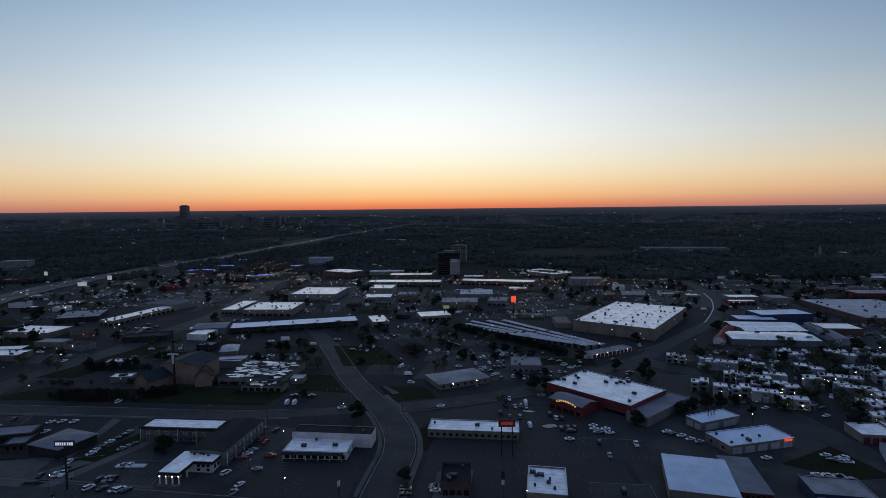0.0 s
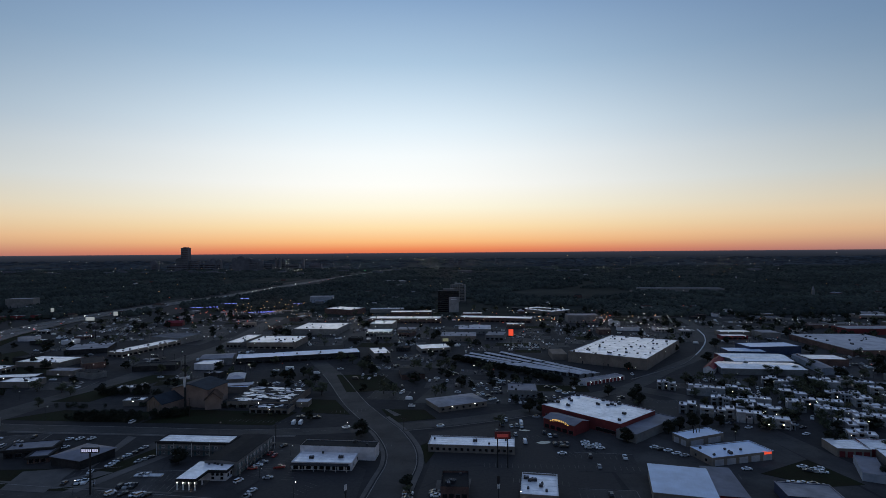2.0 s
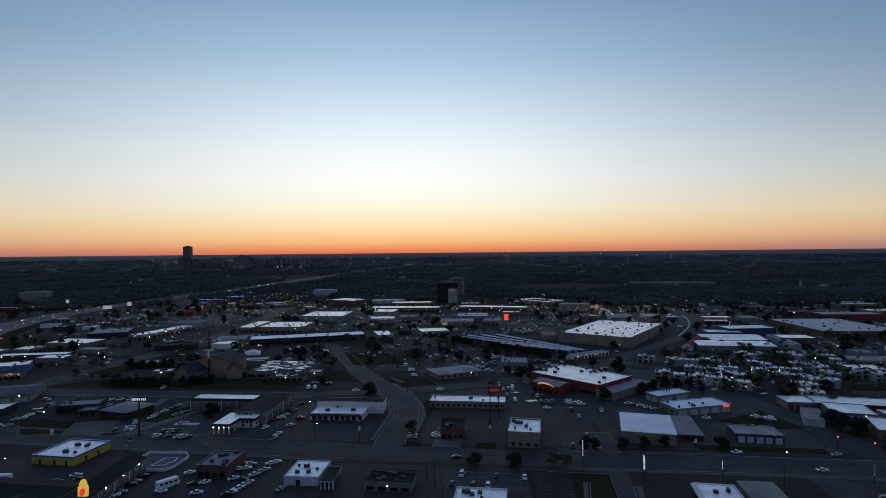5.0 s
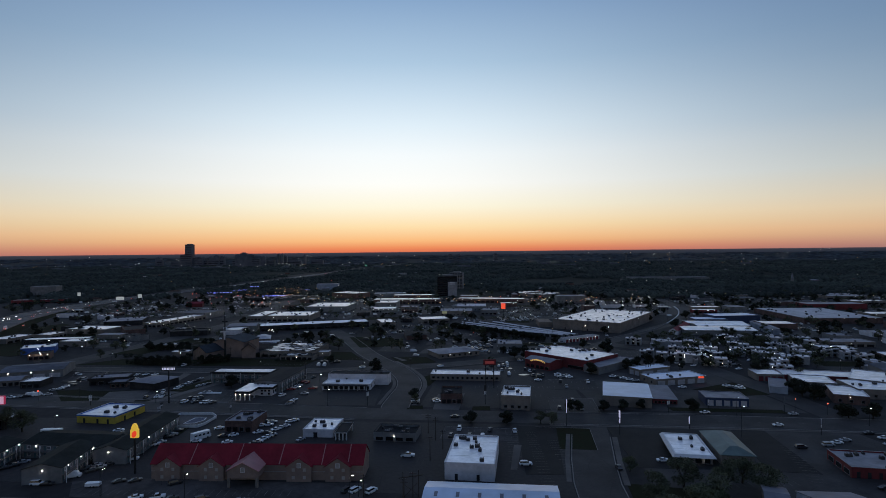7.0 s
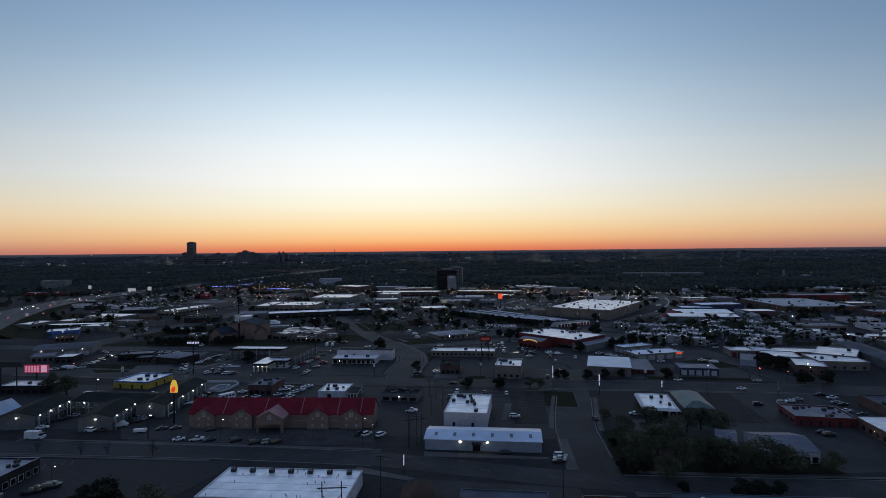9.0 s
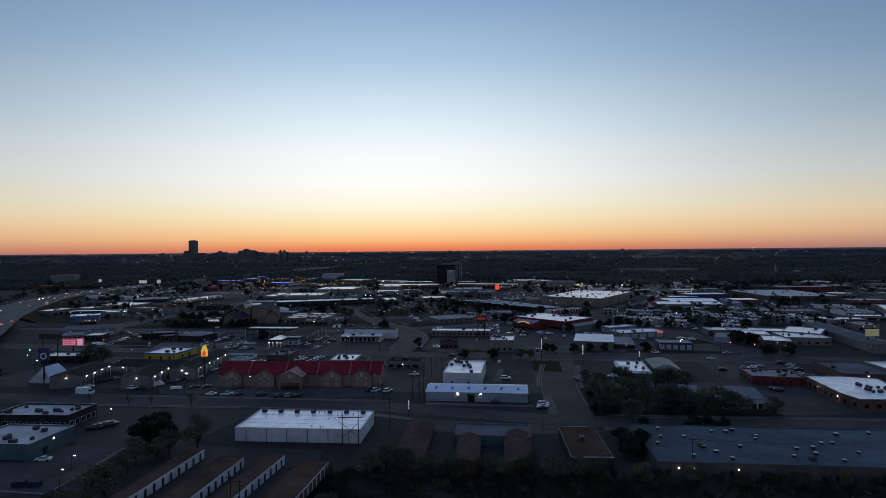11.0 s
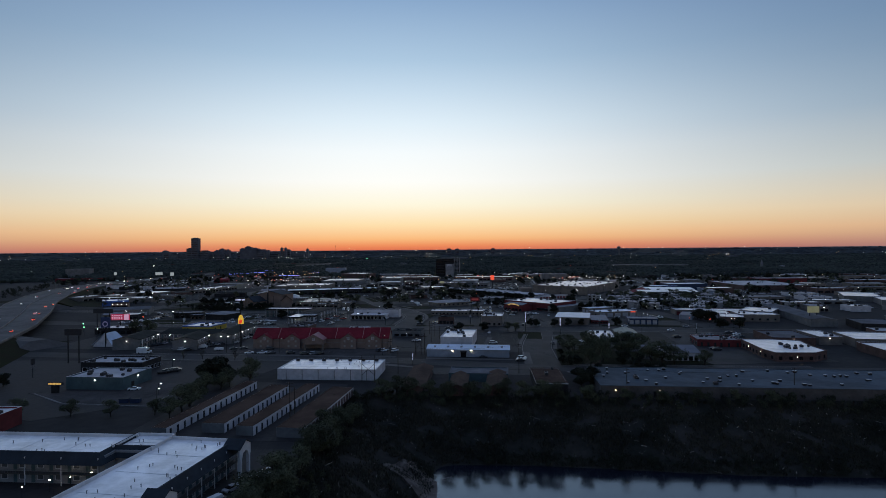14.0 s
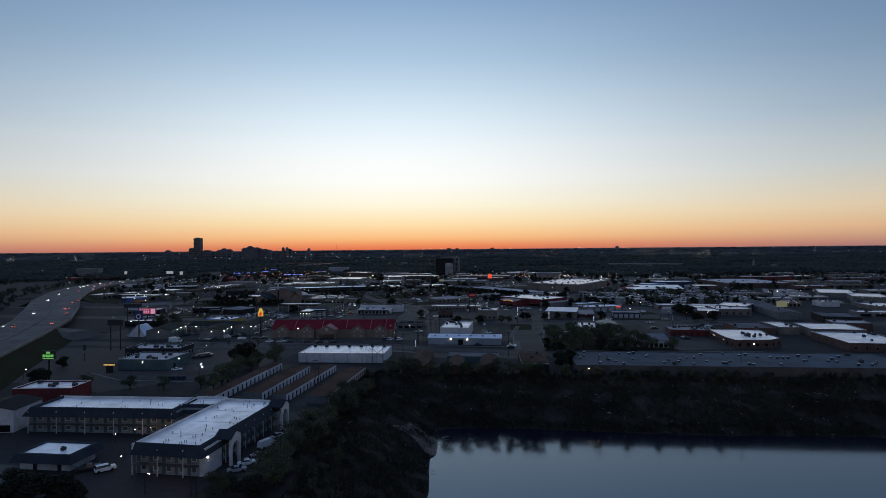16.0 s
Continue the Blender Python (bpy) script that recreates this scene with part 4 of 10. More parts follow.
    if canopy:
        bm = bmesh.new()
        v = box(bm, -a, a * 0.9, -b - 2.2, -b - 0.02, 2.7, 2.9)
        for q in v:
            if q.co.y > -b - 1:
                q.co.z += 0.4
        part("canopy", bm, canopy, root)
        for k in range(6):
            bm = bmesh.new()
            box(bm, -0.08, 0.08, -0.08, 0.08, 0, 2.72)
            place("post", shared("canopy_post", lambda: mesh("post", bm, "trim_white")), root, -a + 0.5 + k * (a * 1.9 - 1) / 5, -b - 2.0, 0)
    if cols:
        for sx in (-0.85, -0.28, 0.28, 0.85):
            for sy in (-0.85, 0.85):
                bm = bmesh.new()
                box(bm, -0.25, 0.25, -0.25, 0.25, 0, h - 0.2)
                place("column", shared(("col", round(h, 1)), lambda: mesh("column", bm, "trim_white")), root, sx * a, sy * b, 0)
    for k in range(lamps):
        place("wall_lamp", lamp_mesh(), root, -a + w * (k + 0.5) / lamps + rng.uniform(-0.5, 0.5), -b - 0.02 - (1.52 if cols else 0), min(h - 0.7, 5.2) if not cols else 3.0)
    for k in range(lampsr):
        place("wall_lamp", lamp_mesh(), root, a + 0.02, -b + d * (k + 0.5) / lampsr, h - 0.7, 90)
    for k in range(wall_lamps):
        place("wall_lamp", lamp_mesh("lamp_porch", 0.3), root, (-0.38 + 0.46 * k) * a, -b - 0.02, h - 0.6)
    return root


APTS = []


APT_PLANS = (((-8.0, -2.6, -4.5, 4.0, 5.6), (-2.6, 2.6, -2.6, 5.5, 6.1), (2.6, 8.5, -4.8, 3.2, 5.5)),
             ((-6.0, 0.0, -6.0, 3.0, 5.7), (0.0, 6.5, -3.2, 7.0, 6.2), (-6.0, -1.0, 3.0, 8.5, 3.2)),
             ((-9.5, -3.5, -3.5, 5.0, 6.0), (-3.5, 2.0, -5.5, 2.5, 5.4), (2.0, 8.0, -3.0, 5.5, 6.2), (-2.6, 1.2, 2.5, 6.0, 3.1)),
             ((-5.0, 4.8, -4.0, 4.6, 5.8), (4.8, 8.0, -2.2, 3.4, 3.4)))


def apartment(x, y, rot):
    """A stepped two-storey terrace: joined cubes with set-back fronts and recessed balconies."""
    rng = random.Random(int(x * 3 + y * 5))
    rot += rng.choice((0, 0, 90, 180)) + rng.uniform(-4, 4)
    OCC.append((x, y, 7))
    if len(APTS) >= len(APT_PLANS):
        copy_thing(APTS[rng.randrange(len(APTS))], pose(x, y, 0, 0, 0, rot))
        return
    root = thing("apartment_block", "two-storey white stucco apartment terrace with stepped flat roofs", "apartment block", pose(x, y, 0, 0, 0, rot), "apartment blocks")
    for x0, x1, y0, y1, h in APT_PLANS[len(APTS)]:
        x0, x1, y0, y1, h = x0 * 0.78, x1 * 0.78, y0 * 0.85, y1 * 0.85, h * 0.95
        bm = bmesh.new()
        box(bm, x0, x1, y0 + 1.2, y1, 0, h)
        box(bm, x0, x0 + 0.9, y0, y0 + 1.2, 0, h)
        box(bm, x1 - 0.6, x1, y0, y0 + 1.2, 0, h)
        box(bm, x0 + 0.9, x1 - 0.6, y0, y0 + 1.2, h - 0.7, h)
        if h > 5:
            box(bm, x0 + 0.9, x1 - 0.6, y0, y0 + 1.2, 2.5, 3.4)
        part("wall", bm, "apt_wall", root)
        bm = bmesh.new()
        for q in ((x0, x1, y0, y0 + 0.25), (x0, x1, y1 - 0.25, y1), (x0, x0 + 0.25, y0 + 0.25, y1 - 0.25), (x1 - 0.25, x1, y0 + 0.25, y1 - 0.25)):
            box(bm, *q, h + 0.004, h + 0.45)
        part("parapet", bm, "wall_white", root)
        bm = bmesh.new()
        box(bm, x0 + 0.25, x1 - 0.25, y0 + 0.25, y1 - 0.25, h + 0.002, h + 0.08)
        part("roof", bm, "roof_white", root)
        for z in (0.3, 3.2)[:2 if h > 5 else 1]:
            bm = bmesh.new()
            box(bm, (x0 + x1) / 2 - 1.3, (x0 + x1) / 2 + 0.9, y0 + 1.12, y0 + 1.21, z, z + 2.0)
            part("window", bm, "glass", root)
        place("rooftop_unit", unit_mesh(rng.choice((0, 2))), root, (x0 + x1) / 2 + rng.uniform(-1, 1), (y0 + y1) / 2 + rng.uniform(-1, 1), h + 0.08)
    n = len(APTS)
    place("wall_lamp", lamp_mesh(), root, (8.5, 6.5, 8.0, 4.8)[n] * 0.78 + 0.01, 1.0, (2.8, 4.5, 4.2, 2.6)[n], 90)
    if n in (0, 3):
        place("wall_lamp", lamp_mesh("lamp_porch", 0.13), root, 0.4, ((-2.6, 0, 0, -4.0)[n]) * 0.85 - 0.01, 2.7)
    APTS.append(root)


# ---- vehicles
CARS = {}
CAR_WORD = {"w": "white", "s": "silver grey", "d": "dark", "r": "dark red", "b": "blue"}
SHAPES = {  # length, width, bonnet height, roof height, cabin from, cabin to
    "sedan": (4.7, 1.8, 0.95, 1.42, 0.24, 0.80), "suv": (4.8, 1.9, 1.10, 1.75, 0.22, 0.97), "pickup": (5.6, 1.95, 1.12, 1.80, 0.26, 0.60),
    "van": (5.4, 2.0, 1.25, 2.15, 0.14, 0.98), "truck": (7.6, 2.4, 1.5, 3.1, 0.05, 0.98), "rv": (8.6, 2.5, 1.6, 3.2, 0.05, 0.98), "bus": (9.5, 2.5, 1.6, 3.0, 0.04, 0.98)}


def vehicle(kind, colour, x, y, rot, z=0.075):
    far = y > 300
    lit = z > 1.0
    key = (kind, colour, far, lit)
    if key in CARS:
        copy_thing(CARS[key], pose(x, y, z, 0, 0, rot))
        return
    L, W, hb, hr, c0, c1 = SHAPES[kind]
    word = {"sedan": "parked saloon car", "suv": "parked sport utility car", "pickup": "pickup truck with an open bed", "van": "delivery van with closed sides", "truck": "box truck with a square body",
            "rv": "motor home with flat sides", "bus": "small passenger bus with flat sides"}[kind]
    root = thing("car" if kind in ("sedan", "suv") else {"rv": "motor_home"}.get(kind, kind), CAR_WORD[colour] + " " + word, "car" if kind in ("sedan", "suv") else kind, pose(x, y, z, 0, 0, rot), "vehicles")
    a, b = L / 2, W / 2
    bm = bmesh.new()
    low = 0.0 if far else 0.25
    sections = ((-a, 0.42, 0.78, 0.86), (-a + 0.25, 0.28, hb - 0.10, 0.95), (-a + L * 0.25, low, hb, 1.0), (a - L * 0.3, low, hb + 0.02, 1.0), (a - 0.2, 0.3, hb - 0.02, 0.95), (a, 0.45, hb - 0.18, 0.86))
    rings = []
    for sx, z0, z1, k in sections:
        rings.append([bm.verts.new(p) for p in ((sx, -b * k, z0), (sx, b * k, z0), (sx, b * k, (z0 + z1) * 0.55), (sx, b * k * 0.93, z1), (sx, -b * k * 0.93, z1), (sx, -b * k, (z0 + z1) * 0.55))])
    for p, q in zip(rings, rings[1:]):
        for i in range(6):
            bm.faces.new((p[i], p[(i + 1) % 6], q[(i + 1) % 6], q[i]))
    bm.faces.new(rings[0]), bm.faces.new(rings[-1])
    part("body", bm, "car_" + colour, root)
    if lit:
        for s in (-1, 1):
            for px, name, mat in ((-a - 0.06, "tail_lamp", "lamp_red"), (a + 0.06, "headlamp", "lamp_white")):
                bm = bmesh.new()
                box(bm, px - 0.08, px + 0.08, s * b * 0.62 - 0.22, s * b * 0.62 + 0.22, 0.62, 0.88)
                part(name, bm, mat, root)
    x0, x1 = -a + L * (1 - c1), -a + L * (1 - c0)
    if far:
        bm = bmesh.new()
        box(bm, x0, x1, -b * 0.88, b * 0.88, hb - 0.02, hr, top=(0.35 if kind not in ("van", "truck") else 0.1, 0.12))
        part("cabin", bm, "glass" if kind in ("sedan", "suv", "pickup") else "car_" + colour, root)
        CARS[key] = root
        return
    if kind in ("truck", "rv", "bus"):
        bm = bmesh.new()
        box(bm, x0, x1 - (1.4 if kind == "truck" else 0), -b, b, 0.75, hr, top=(0.06, 0.06))
        part("cargo_box" if kind == "truck" else "shell", bm, "car_" + colour, root)
        bm = bmesh.new()
        if kind == "truck":
            box(bm, x1 - 1.4, x1 - 0.1, -b * 0.9, b * 0.9, 1.3, 2.2, top=(0.2, 0.1))
        else:
            for k in range(4):
                for s in (-1, 1):
                    yy = s * (b - 0.02)
                    box(bm, x0 + 0.8 + k * 1.8, x0 + 2.0 + k * 1.8, min(yy, yy + s * 0.04), max(yy, yy + s * 0.04), 1.7, 2.4)
        part("cabin_glass", bm, "glass", root)
    else:
        slope0, slope1 = (0.25 if kind in ("suv", "van") else 0.75 if kind == "sedan" else 0.15), (0.75 if kind != "van" else 0.5)
        bm = bmesh.new()
        lo = [bm.verts.new(p) for p in ((x0, -b * 0.9, hb - 0.02), (x1, -b * 0.9, hb - 0.02), (x1, b * 0.9, hb - 0.02), (x0, b * 0.9, hb - 0.02))]
        hi = [bm.verts.new(p) for p in ((x0 + slope0, -b * 0.74, hr - 0.05), (x1 - slope1, -b * 0.74, hr - 0.05), (x1 - slope1, b * 0.74, hr - 0.05), (x0 + slope0, b * 0.74, hr - 0.05))]
        bm.faces.new(hi)
        for i in range(4):
            bm.faces.new((lo[i], lo[(i + 1) % 4], hi[(i + 1) % 4], hi[i]))
        part("cabin_glass", bm, "glass" if kind != "van" else "car_" + colour, root)
        bm = bmesh.new()
        box(bm, x0 + slope0 - 0.05, x1 - slope1 + 0.08, -b * 0.76, b * 0.76, hr - 0.05, hr, top=(0.12, 0.08))
        part("roof", bm, "car_" + colour, root)
        if kind == "pickup":
            bm = bmesh.new()
            box(bm, -a + 0.12, x0 - 0.08, -b * 0.8, b * 0.8, hb - 0.45, hb + 0.03)
            part("bed", bm, "pole_dark", root)
    for sx in (-a + L * 0.18, a - L * 0.19):
        for sy in (-1, 1):
            bm = bmesh.new()
            tube(bm, (0, -0.12, 0), (0, 0.12, 0), 0.34, 0.34, 12)
            tube(bm, (0, -0.14, 0), (0, 0.14, 0), 0.18, 0.18, 8)
            place("wheel", shared("wheel", lambda: mesh("wheel", bm, "tyre")), root, sx, sy * (b - 0.1), 0.34)
    CARS[key] = root


# ---- trees
TREES = {}


def leaf_cloud(name, rng, lumps, n, size, mat):
    """Crown of small folded leaf sprays gathered in uneven lumps."""
    verts, faces = [], []
    for c, rad in lumps:
        for _ in range(n):
            v = Vector((rng.gauss(0, 1), rng.gauss(0, 1), rng.gauss(0, 0.8))).normalized()
            p = Vector(c) + Vector((v.x * rad, v.y * rad, v.z * rad * 0.8)) * (0.30 + 0.72 * rng.random() ** 0.6)
            u = Vector((rng.gauss(0, 1), rng.gauss(0, 1), rng.gauss(0, 0.6))).normalized() * size * rng.uniform(0.6, 1.3)
            w = u.cross(Vector((rng.gauss(0, 1), rng.gauss(0, 1), rng.gauss(0, 1)))).normalized() * size * rng.uniform(0.4, 0.9)
            k = len(verts)
            verts += [tuple(p - u), tuple(p + w - u * 0.2 + v * size * 0.2), tuple(p + u), tuple(p - w + u * 0.2)]
            faces.append((k, k + 1, k + 2, k + 3))
    me = bpy.data.meshes.new(name)
    me.from_pydata(verts, [], faces)
    me.materials.append(MATS[mat])
    return me


def tree_template(kind, k):
    rng = random.Random(hash_of(kind) + k)
    label = {"dark": "dense dark green broadleaf tree", "spring": "loose spring tree with thin pale green leaves", "bare": "small bare street tree"}[kind]
    root = thing("tree", label, "tree", pose(0, 0, 0), "trees")
    bm = bmesh.new()
    tube(bm, (0, 0, -0.05), (0.03, 0, 0.28), 0.035, 0.024, 7)
    lumps = []
    low, high = {"dark": (0.26, 0.78), "spring": (0.32, 0.84), "bare": (0.45, 0.9)}[kind]
    for i in range(10):
        a = i * 2.4 + rng.uniform(-0.4, 0.4)
        z = low + (high - low) * ((i * 0.37) % 1.0)
        reach = rng.uniform(0.20, 0.34) * (1.0 - 0.45 * abs(z - 0.48) / 0.4)
        q = Vector((math.cos(a) * reach, math.sin(a) * reach, z))
        tube(bm, (0.02, 0, 0.16 + 0.012 * i), q, 0.013, 0.004, 5)
        for j in range(3):
            e = q + Vector((rng.uniform(-0.14, 0.14), rng.uniform(-0.14, 0.14), rng.uniform(0.0, 0.14)))
            tube(bm, Vector((0.02, 0, 0.24)).lerp(q, 0.6), e, 0.006, 0.002, 4)
        lumps.append((q, rng.uniform(0.15, 0.23)))
    lumps.append(((0, 0, 0.58), 0.30))
    lumps.append(((0.03, 0.02, 0.80), 0.18))
    part("trunk", bm, "bark", root)
    if kind == "dark":
        me = leaf_cloud("crown", rng, lumps, 170, 0.049, "leaf_dark")
    elif kind == "spring":
        me = leaf_cloud("crown", rng, lumps, 230, 0.023, "leaf_spring")
    else:
        me = leaf_cloud("crown", rng, lumps, 12, 0.03, "leaf_spring")
    part("crown", me, (), root)
    return root


def hash_of(s):
    return sum(ord(c) * (i + 3) for i, c in enumerate(s))


def tree(kind, x, y, h):
    rng = random.Random(int(x * 17 + y * 31))
    k = rng.randrange(3)
    h *= {"dark": 1.2, "spring": 1.25, "bare": 1.0}[kind]
    wide = {"dark": 1.1, "spring": 1.15, "bare": 0.9}[kind] * rng.uniform(0.85, 1.2)
    m = Matrix.LocRotScale((x, y, basin(x, y)), Euler((0, 0, rng.uniform(0, 6.28))), (h * wide, h * wide, h))
    if (kind, k) not in TREES:
        TREES[kind, k] = tree_template(kind, k)
        TREES[kind, k].matrix_basis = m
        return
    ob = copy_thing(TREES[kind, k], pose(0, 0, 0))
    ob.matrix_basis = m


# ---- signs, poles and lamps
def pole_sign(name, label, x, y, h, w, hh, board, mark, poles):
    root = thing(name, label, "sign", pose(x, y, 0))
    for s in ((0,) if poles == 1 else (-w * 0.32, w * 0.32)):
        bm = bmesh.new()
        tube(bm, (s, 0, 0), (s, 0, h - hh * (0.98 if poles == 1 else 0.2)), 0.42 if poles == 1 else 0.3, 0.36 if poles == 1 else 0.26, 10)
        part("pole", bm, "pole_dark", root)
    bm = bmesh.new()
    if name == "motel_sign":
        prism(bm, [(-w / 2, 0.6), (w / 2, 0.6), (w / 2, hh * 0.62), (w * 0.36, hh * 0.70), (w * 0.36, hh * 0.80), (w * 0.16, hh), (-w * 0.16, hh), (-w * 0.36, hh * 0.80), (-w * 0.36, hh * 0.70), (-w / 2, hh * 0.62)], -0.45, 0.45)
    else:
        prism(bm, [(-w / 2, 0), (w / 2, 0), (w / 2, hh), (-w / 2, hh)], -0.45, 0.45)
    ob = part("board", bm, board, root)
    ob.matrix_basis = pose(0, 0, h - hh, 90)
    if mark != board:
        bm = bmesh.new()
        if name == "motel_sign":
            # a plain slanted oval
            prism(bm, [(math.cos(t) * w * 0.30 + math.sin(t) * w * 0.08, hh * 0.34 + math.sin(t) * hh * 0.22) for t in [k * math.tau / 16 for k in range(16)]], 0.455, 0.52)
        elif mark == "sign_violet":
            # a plain open ring
            for k in range(14):
                t0, t1 = k * math.tau / 14, (k + 1.02) * math.tau / 14
                ring = [(math.cos(t) * w * r, hh * 0.36 + math.sin(t) * w * r) for t, r in ((t0, 0.20), (t1, 0.20), (t1, 0.31), (t0, 0.31))]
                prism(bm, ring, 0.455, 0.5)
        elif mark == "sign_white":
            for k in range(8):
                x0 = -w * 0.45 + k * w * 0.115 + (w * 0.04 if k > 4 else 0)
                prism(bm, [(x0, hh * 0.22), (x0 + w * 0.08, hh * 0.22), (x0 + w * 0.08, hh * 0.78), (x0, hh * 0.78)], 0.455, 0.5)
        elif mark == "sign_pink":
            prism(bm, [(w * 0.22, 0.2), (w * 0.47, 0.2), (w * 0.47, hh - 0.2), (w * 0.22, hh - 0.2)], 0.455, 0.5)
            for k in range(3):
                for j in range(5):
                    s = w * (-0.45 + 0.122 * j)
                    prism(bm, [(s, hh * (0.14 + 0.27 * k)), (s + w * 0.085, hh * (0.14 + 0.27 * k)), (s + w * 0.085, hh * (0.30 + 0.27 * k)), (s, hh * (0.30 + 0.27 * k))], 0.455, 0.5)
        elif mark == "sign_green":
            for z0, z1, s, n in ((0.66, 0.90, 0.16, 2), (0.26, 0.56, 0.44, 7)):
                for k in range(n):
                    x0 = -w * s + 2 * w * s * k / n
                    prism(bm, [(x0, hh * z0), (x0 + 1.5 * w * s / n, hh * z0), (x0 + 1.5 * w * s / n, hh * z1), (x0, hh * z1)], 0.455, 0.5)
            prism(bm, [(-w * 0.44, hh * 0.08), (w * 0.44, hh * 0.08), (w * 0.44, hh * 0.15), (-w * 0.44, hh * 0.15)], 0.455, 0.5)
        else:
            prism(bm, [(-w * 0.36, hh * 0.25), (w * 0.36, hh * 0.25), (w * 0.36, hh * 0.7), (-w * 0.36, hh * 0.7)], 0.455, 0.5)
        ob = part("emblem", bm, mark, root)
        ob.matrix_basis = pose(0, 0, h - hh, 90)
    return root


LIT_SIGNS = ((-14.0, 61.2), (77.0, 155.8), (110.8, 162.5), (56.3, 168.5))


def post_sign(x, y, h):
    rng = random.Random(int(x + y * 3))
    root = thing("shop_sign", "pale narrow shop sign on a slim post beside the street", "sign", pose(x, y, 0, 0, 0, rng.choice((60, 75, 90, 20))), "street signs")
    bm = bmesh.new()
    tube(bm, (0, 0, 0), (0, 0, h), 0.16, 0.14, 8)
    part("post", bm, "pole_dark", root)
    z = h
    lit = (x, y) in LIT_SIGNS
    for k in range(2):
        hh = h * (0.30 if k == 0 else 0.16)
        bm = bmesh.new()
        box(bm, -0.75 + 0.2 * k, 0.75 - 0.2 * k, -0.12, 0.12, z - hh, z)
        part("panel", bm, "sign_white" if lit else rng.choice(("wall_grey", "trim_white", "sign_dark", "roll_door")), root)
        z -= hh + 0.4


POLES = []


def utility_pole(x, y, h):
    if h > 20:
        h = 12
    root = thing("utility_pole", "dark wooden utility pole with a crossarm", "utility pole", pose(x, y, 0), "utility poles")
    bm = bmesh.new()
    tube(bm, (0, 0, 0), (0, 0, h), 0.17, 0.11, 8)
    part("pole", bm, "wood_pole", root)
    if h > 7:
        for z in (h - 0.5, h - 1.5):
            bm = bmesh.new()
            box(bm, -1.2, 1.2, -0.06, 0.06, z - 0.07, z + 0.07)
            part("crossarm", bm, "wood_pole", root)
        for s in (-1.0, -0.4, 0.4, 1.0):
            bm = bmesh.new()
            tube(bm, (s, 0, h - 0.43), (s, 0, h - 0.2), 0.06, 0.04, 6)
            part("insulator", bm, "metal", root)
    POLES.append((x, y, h))


def street_lamp(x, y, h, lamp="lamp_flood"):
    h = max(h, 4.5)
    root = thing("street_lamp", "lit street lamp on a slim steel pole", "street lamp", pose(x, y, 0), "street lamps")
    bm = bmesh.new()
    tube(bm, (0, 0, 0), (0, 0, h), 0.10, 0.06, 8)
    tube(bm, (0, 0, h), (0.9, 0, h + 0.1), 0.05, 0.04, 6)
    part("pole", bm, "pole_dark", root)
    bm = bmesh.new()
    box(bm, 0.6, 1.3, -0.18, 0.18, h + 0.02, h + 0.18, top=(0.1, 0.05))
    part("head", bm, "pole_dark", root)
    bm = bmesh.new()
    box(bm, 0.74, 1.16, -0.14, 0.14, h - 0.10, h + 0.015)
    part("lens", bm, lamp, root)



# ---- buildings
building("motel_back_wing", "two-storey white motel wing with a flat white roof and dark fascia", -128.5, 267.8, 38.4, 10.9, -5.4, 6.8, "wall_grey", "roof_white", f='motel:8', fascia=1)
building("motel_long_wing", "long two-storey motel wing with a dark shallow roof", -102.3, 255.5, 16.0, 37.4, -8.0, 6.6, "wall_grey", "roof_dark", kind='gable_d', r='motel:10', pitch=0.5)
building("furniture_store_hall", "rear hall of a store with white wall and dark roof", -53.7, 260.4, 38.2, 9.4, -6.2, 6.2, "wall_white", "roof_dark", units=2)
building("furniture_store", "low white store with a flat white roof and timber porch front", -58.5, 249.8, 29.1, 15.5, -4.5, 3.4, "wall_white", "roof_white", f='shop:9', canopy='wall_dark', units=3, r='win:2')
building("brick_shop_row", "long low shop row with white roof and glazed brick front", 13.4, 269.8, 44.2, 13.6, -6.6, 3.6, "wall_tan", "roof_white", f='win:14', units=4, par=0.4)
building("small_office", "small flat-roofed office with parapet and rooftop units", 38.1, 207.1, 14.7, 21.8, -10.0, 6.7, "wall_tan", "roof_white", units=7, par=0.7, f='win:4')
building("drive_in_restaurant", "small dark red brick restaurant with white rooftop equipment", 3.6, 217.8, 11.7, 17.0, -2.4, 4.6, "wall_brick", "roof_dark", units=6, par=0.9, f='shop:4', r='shop:2')
building("gym_hall", "large dark red gym hall with flat white roof", 92.4, 319.7, 54.7, 38.1, -48.5, 6.7, "wall_red", "roof_white", units=13, par=0.4, r='shop:4', f='shop:3')
building("gym_annexe", "lower blue-grey metal roofed annexe of the gym", 114.5, 295.2, 12.2, 45.8, -48.4, 4.5, "wall_grey", "roof_bluegrey")
building("gym_entrance", "red gym entrance with grey metal gable roof", 69.5, 301.4, 21.6, 14.0, -48.9, 5.5, "wall_red", "roof_bluegrey", kind='gable', f='shop:5', pitch=1.5)
building("workshop", "tan workshop with flat blue-white metal roof and exhaust stacks", 135.6, 279.1, 25.0, 10.6, 21.7, 4.0, "wall_tan", "roof_bluewhite", l='roll:2', f='roll:2', stacks=3)
building("repair_shop", "tan repair shop with blue-white flat roof", 141.3, 255.0, 35.2, 16.0, 14.0, 3.8, "wall_tan", "roof_bluewhite", f='roll:5', units=5, l='win:2')
building("metal_showroom", "showroom with white standing seam roof and tan block walls", 99.1, 214.4, 24.1, 31.0, -15.9, 5.4, "wall_tan", "roof_seam", kind='shed', pitch=0.1)
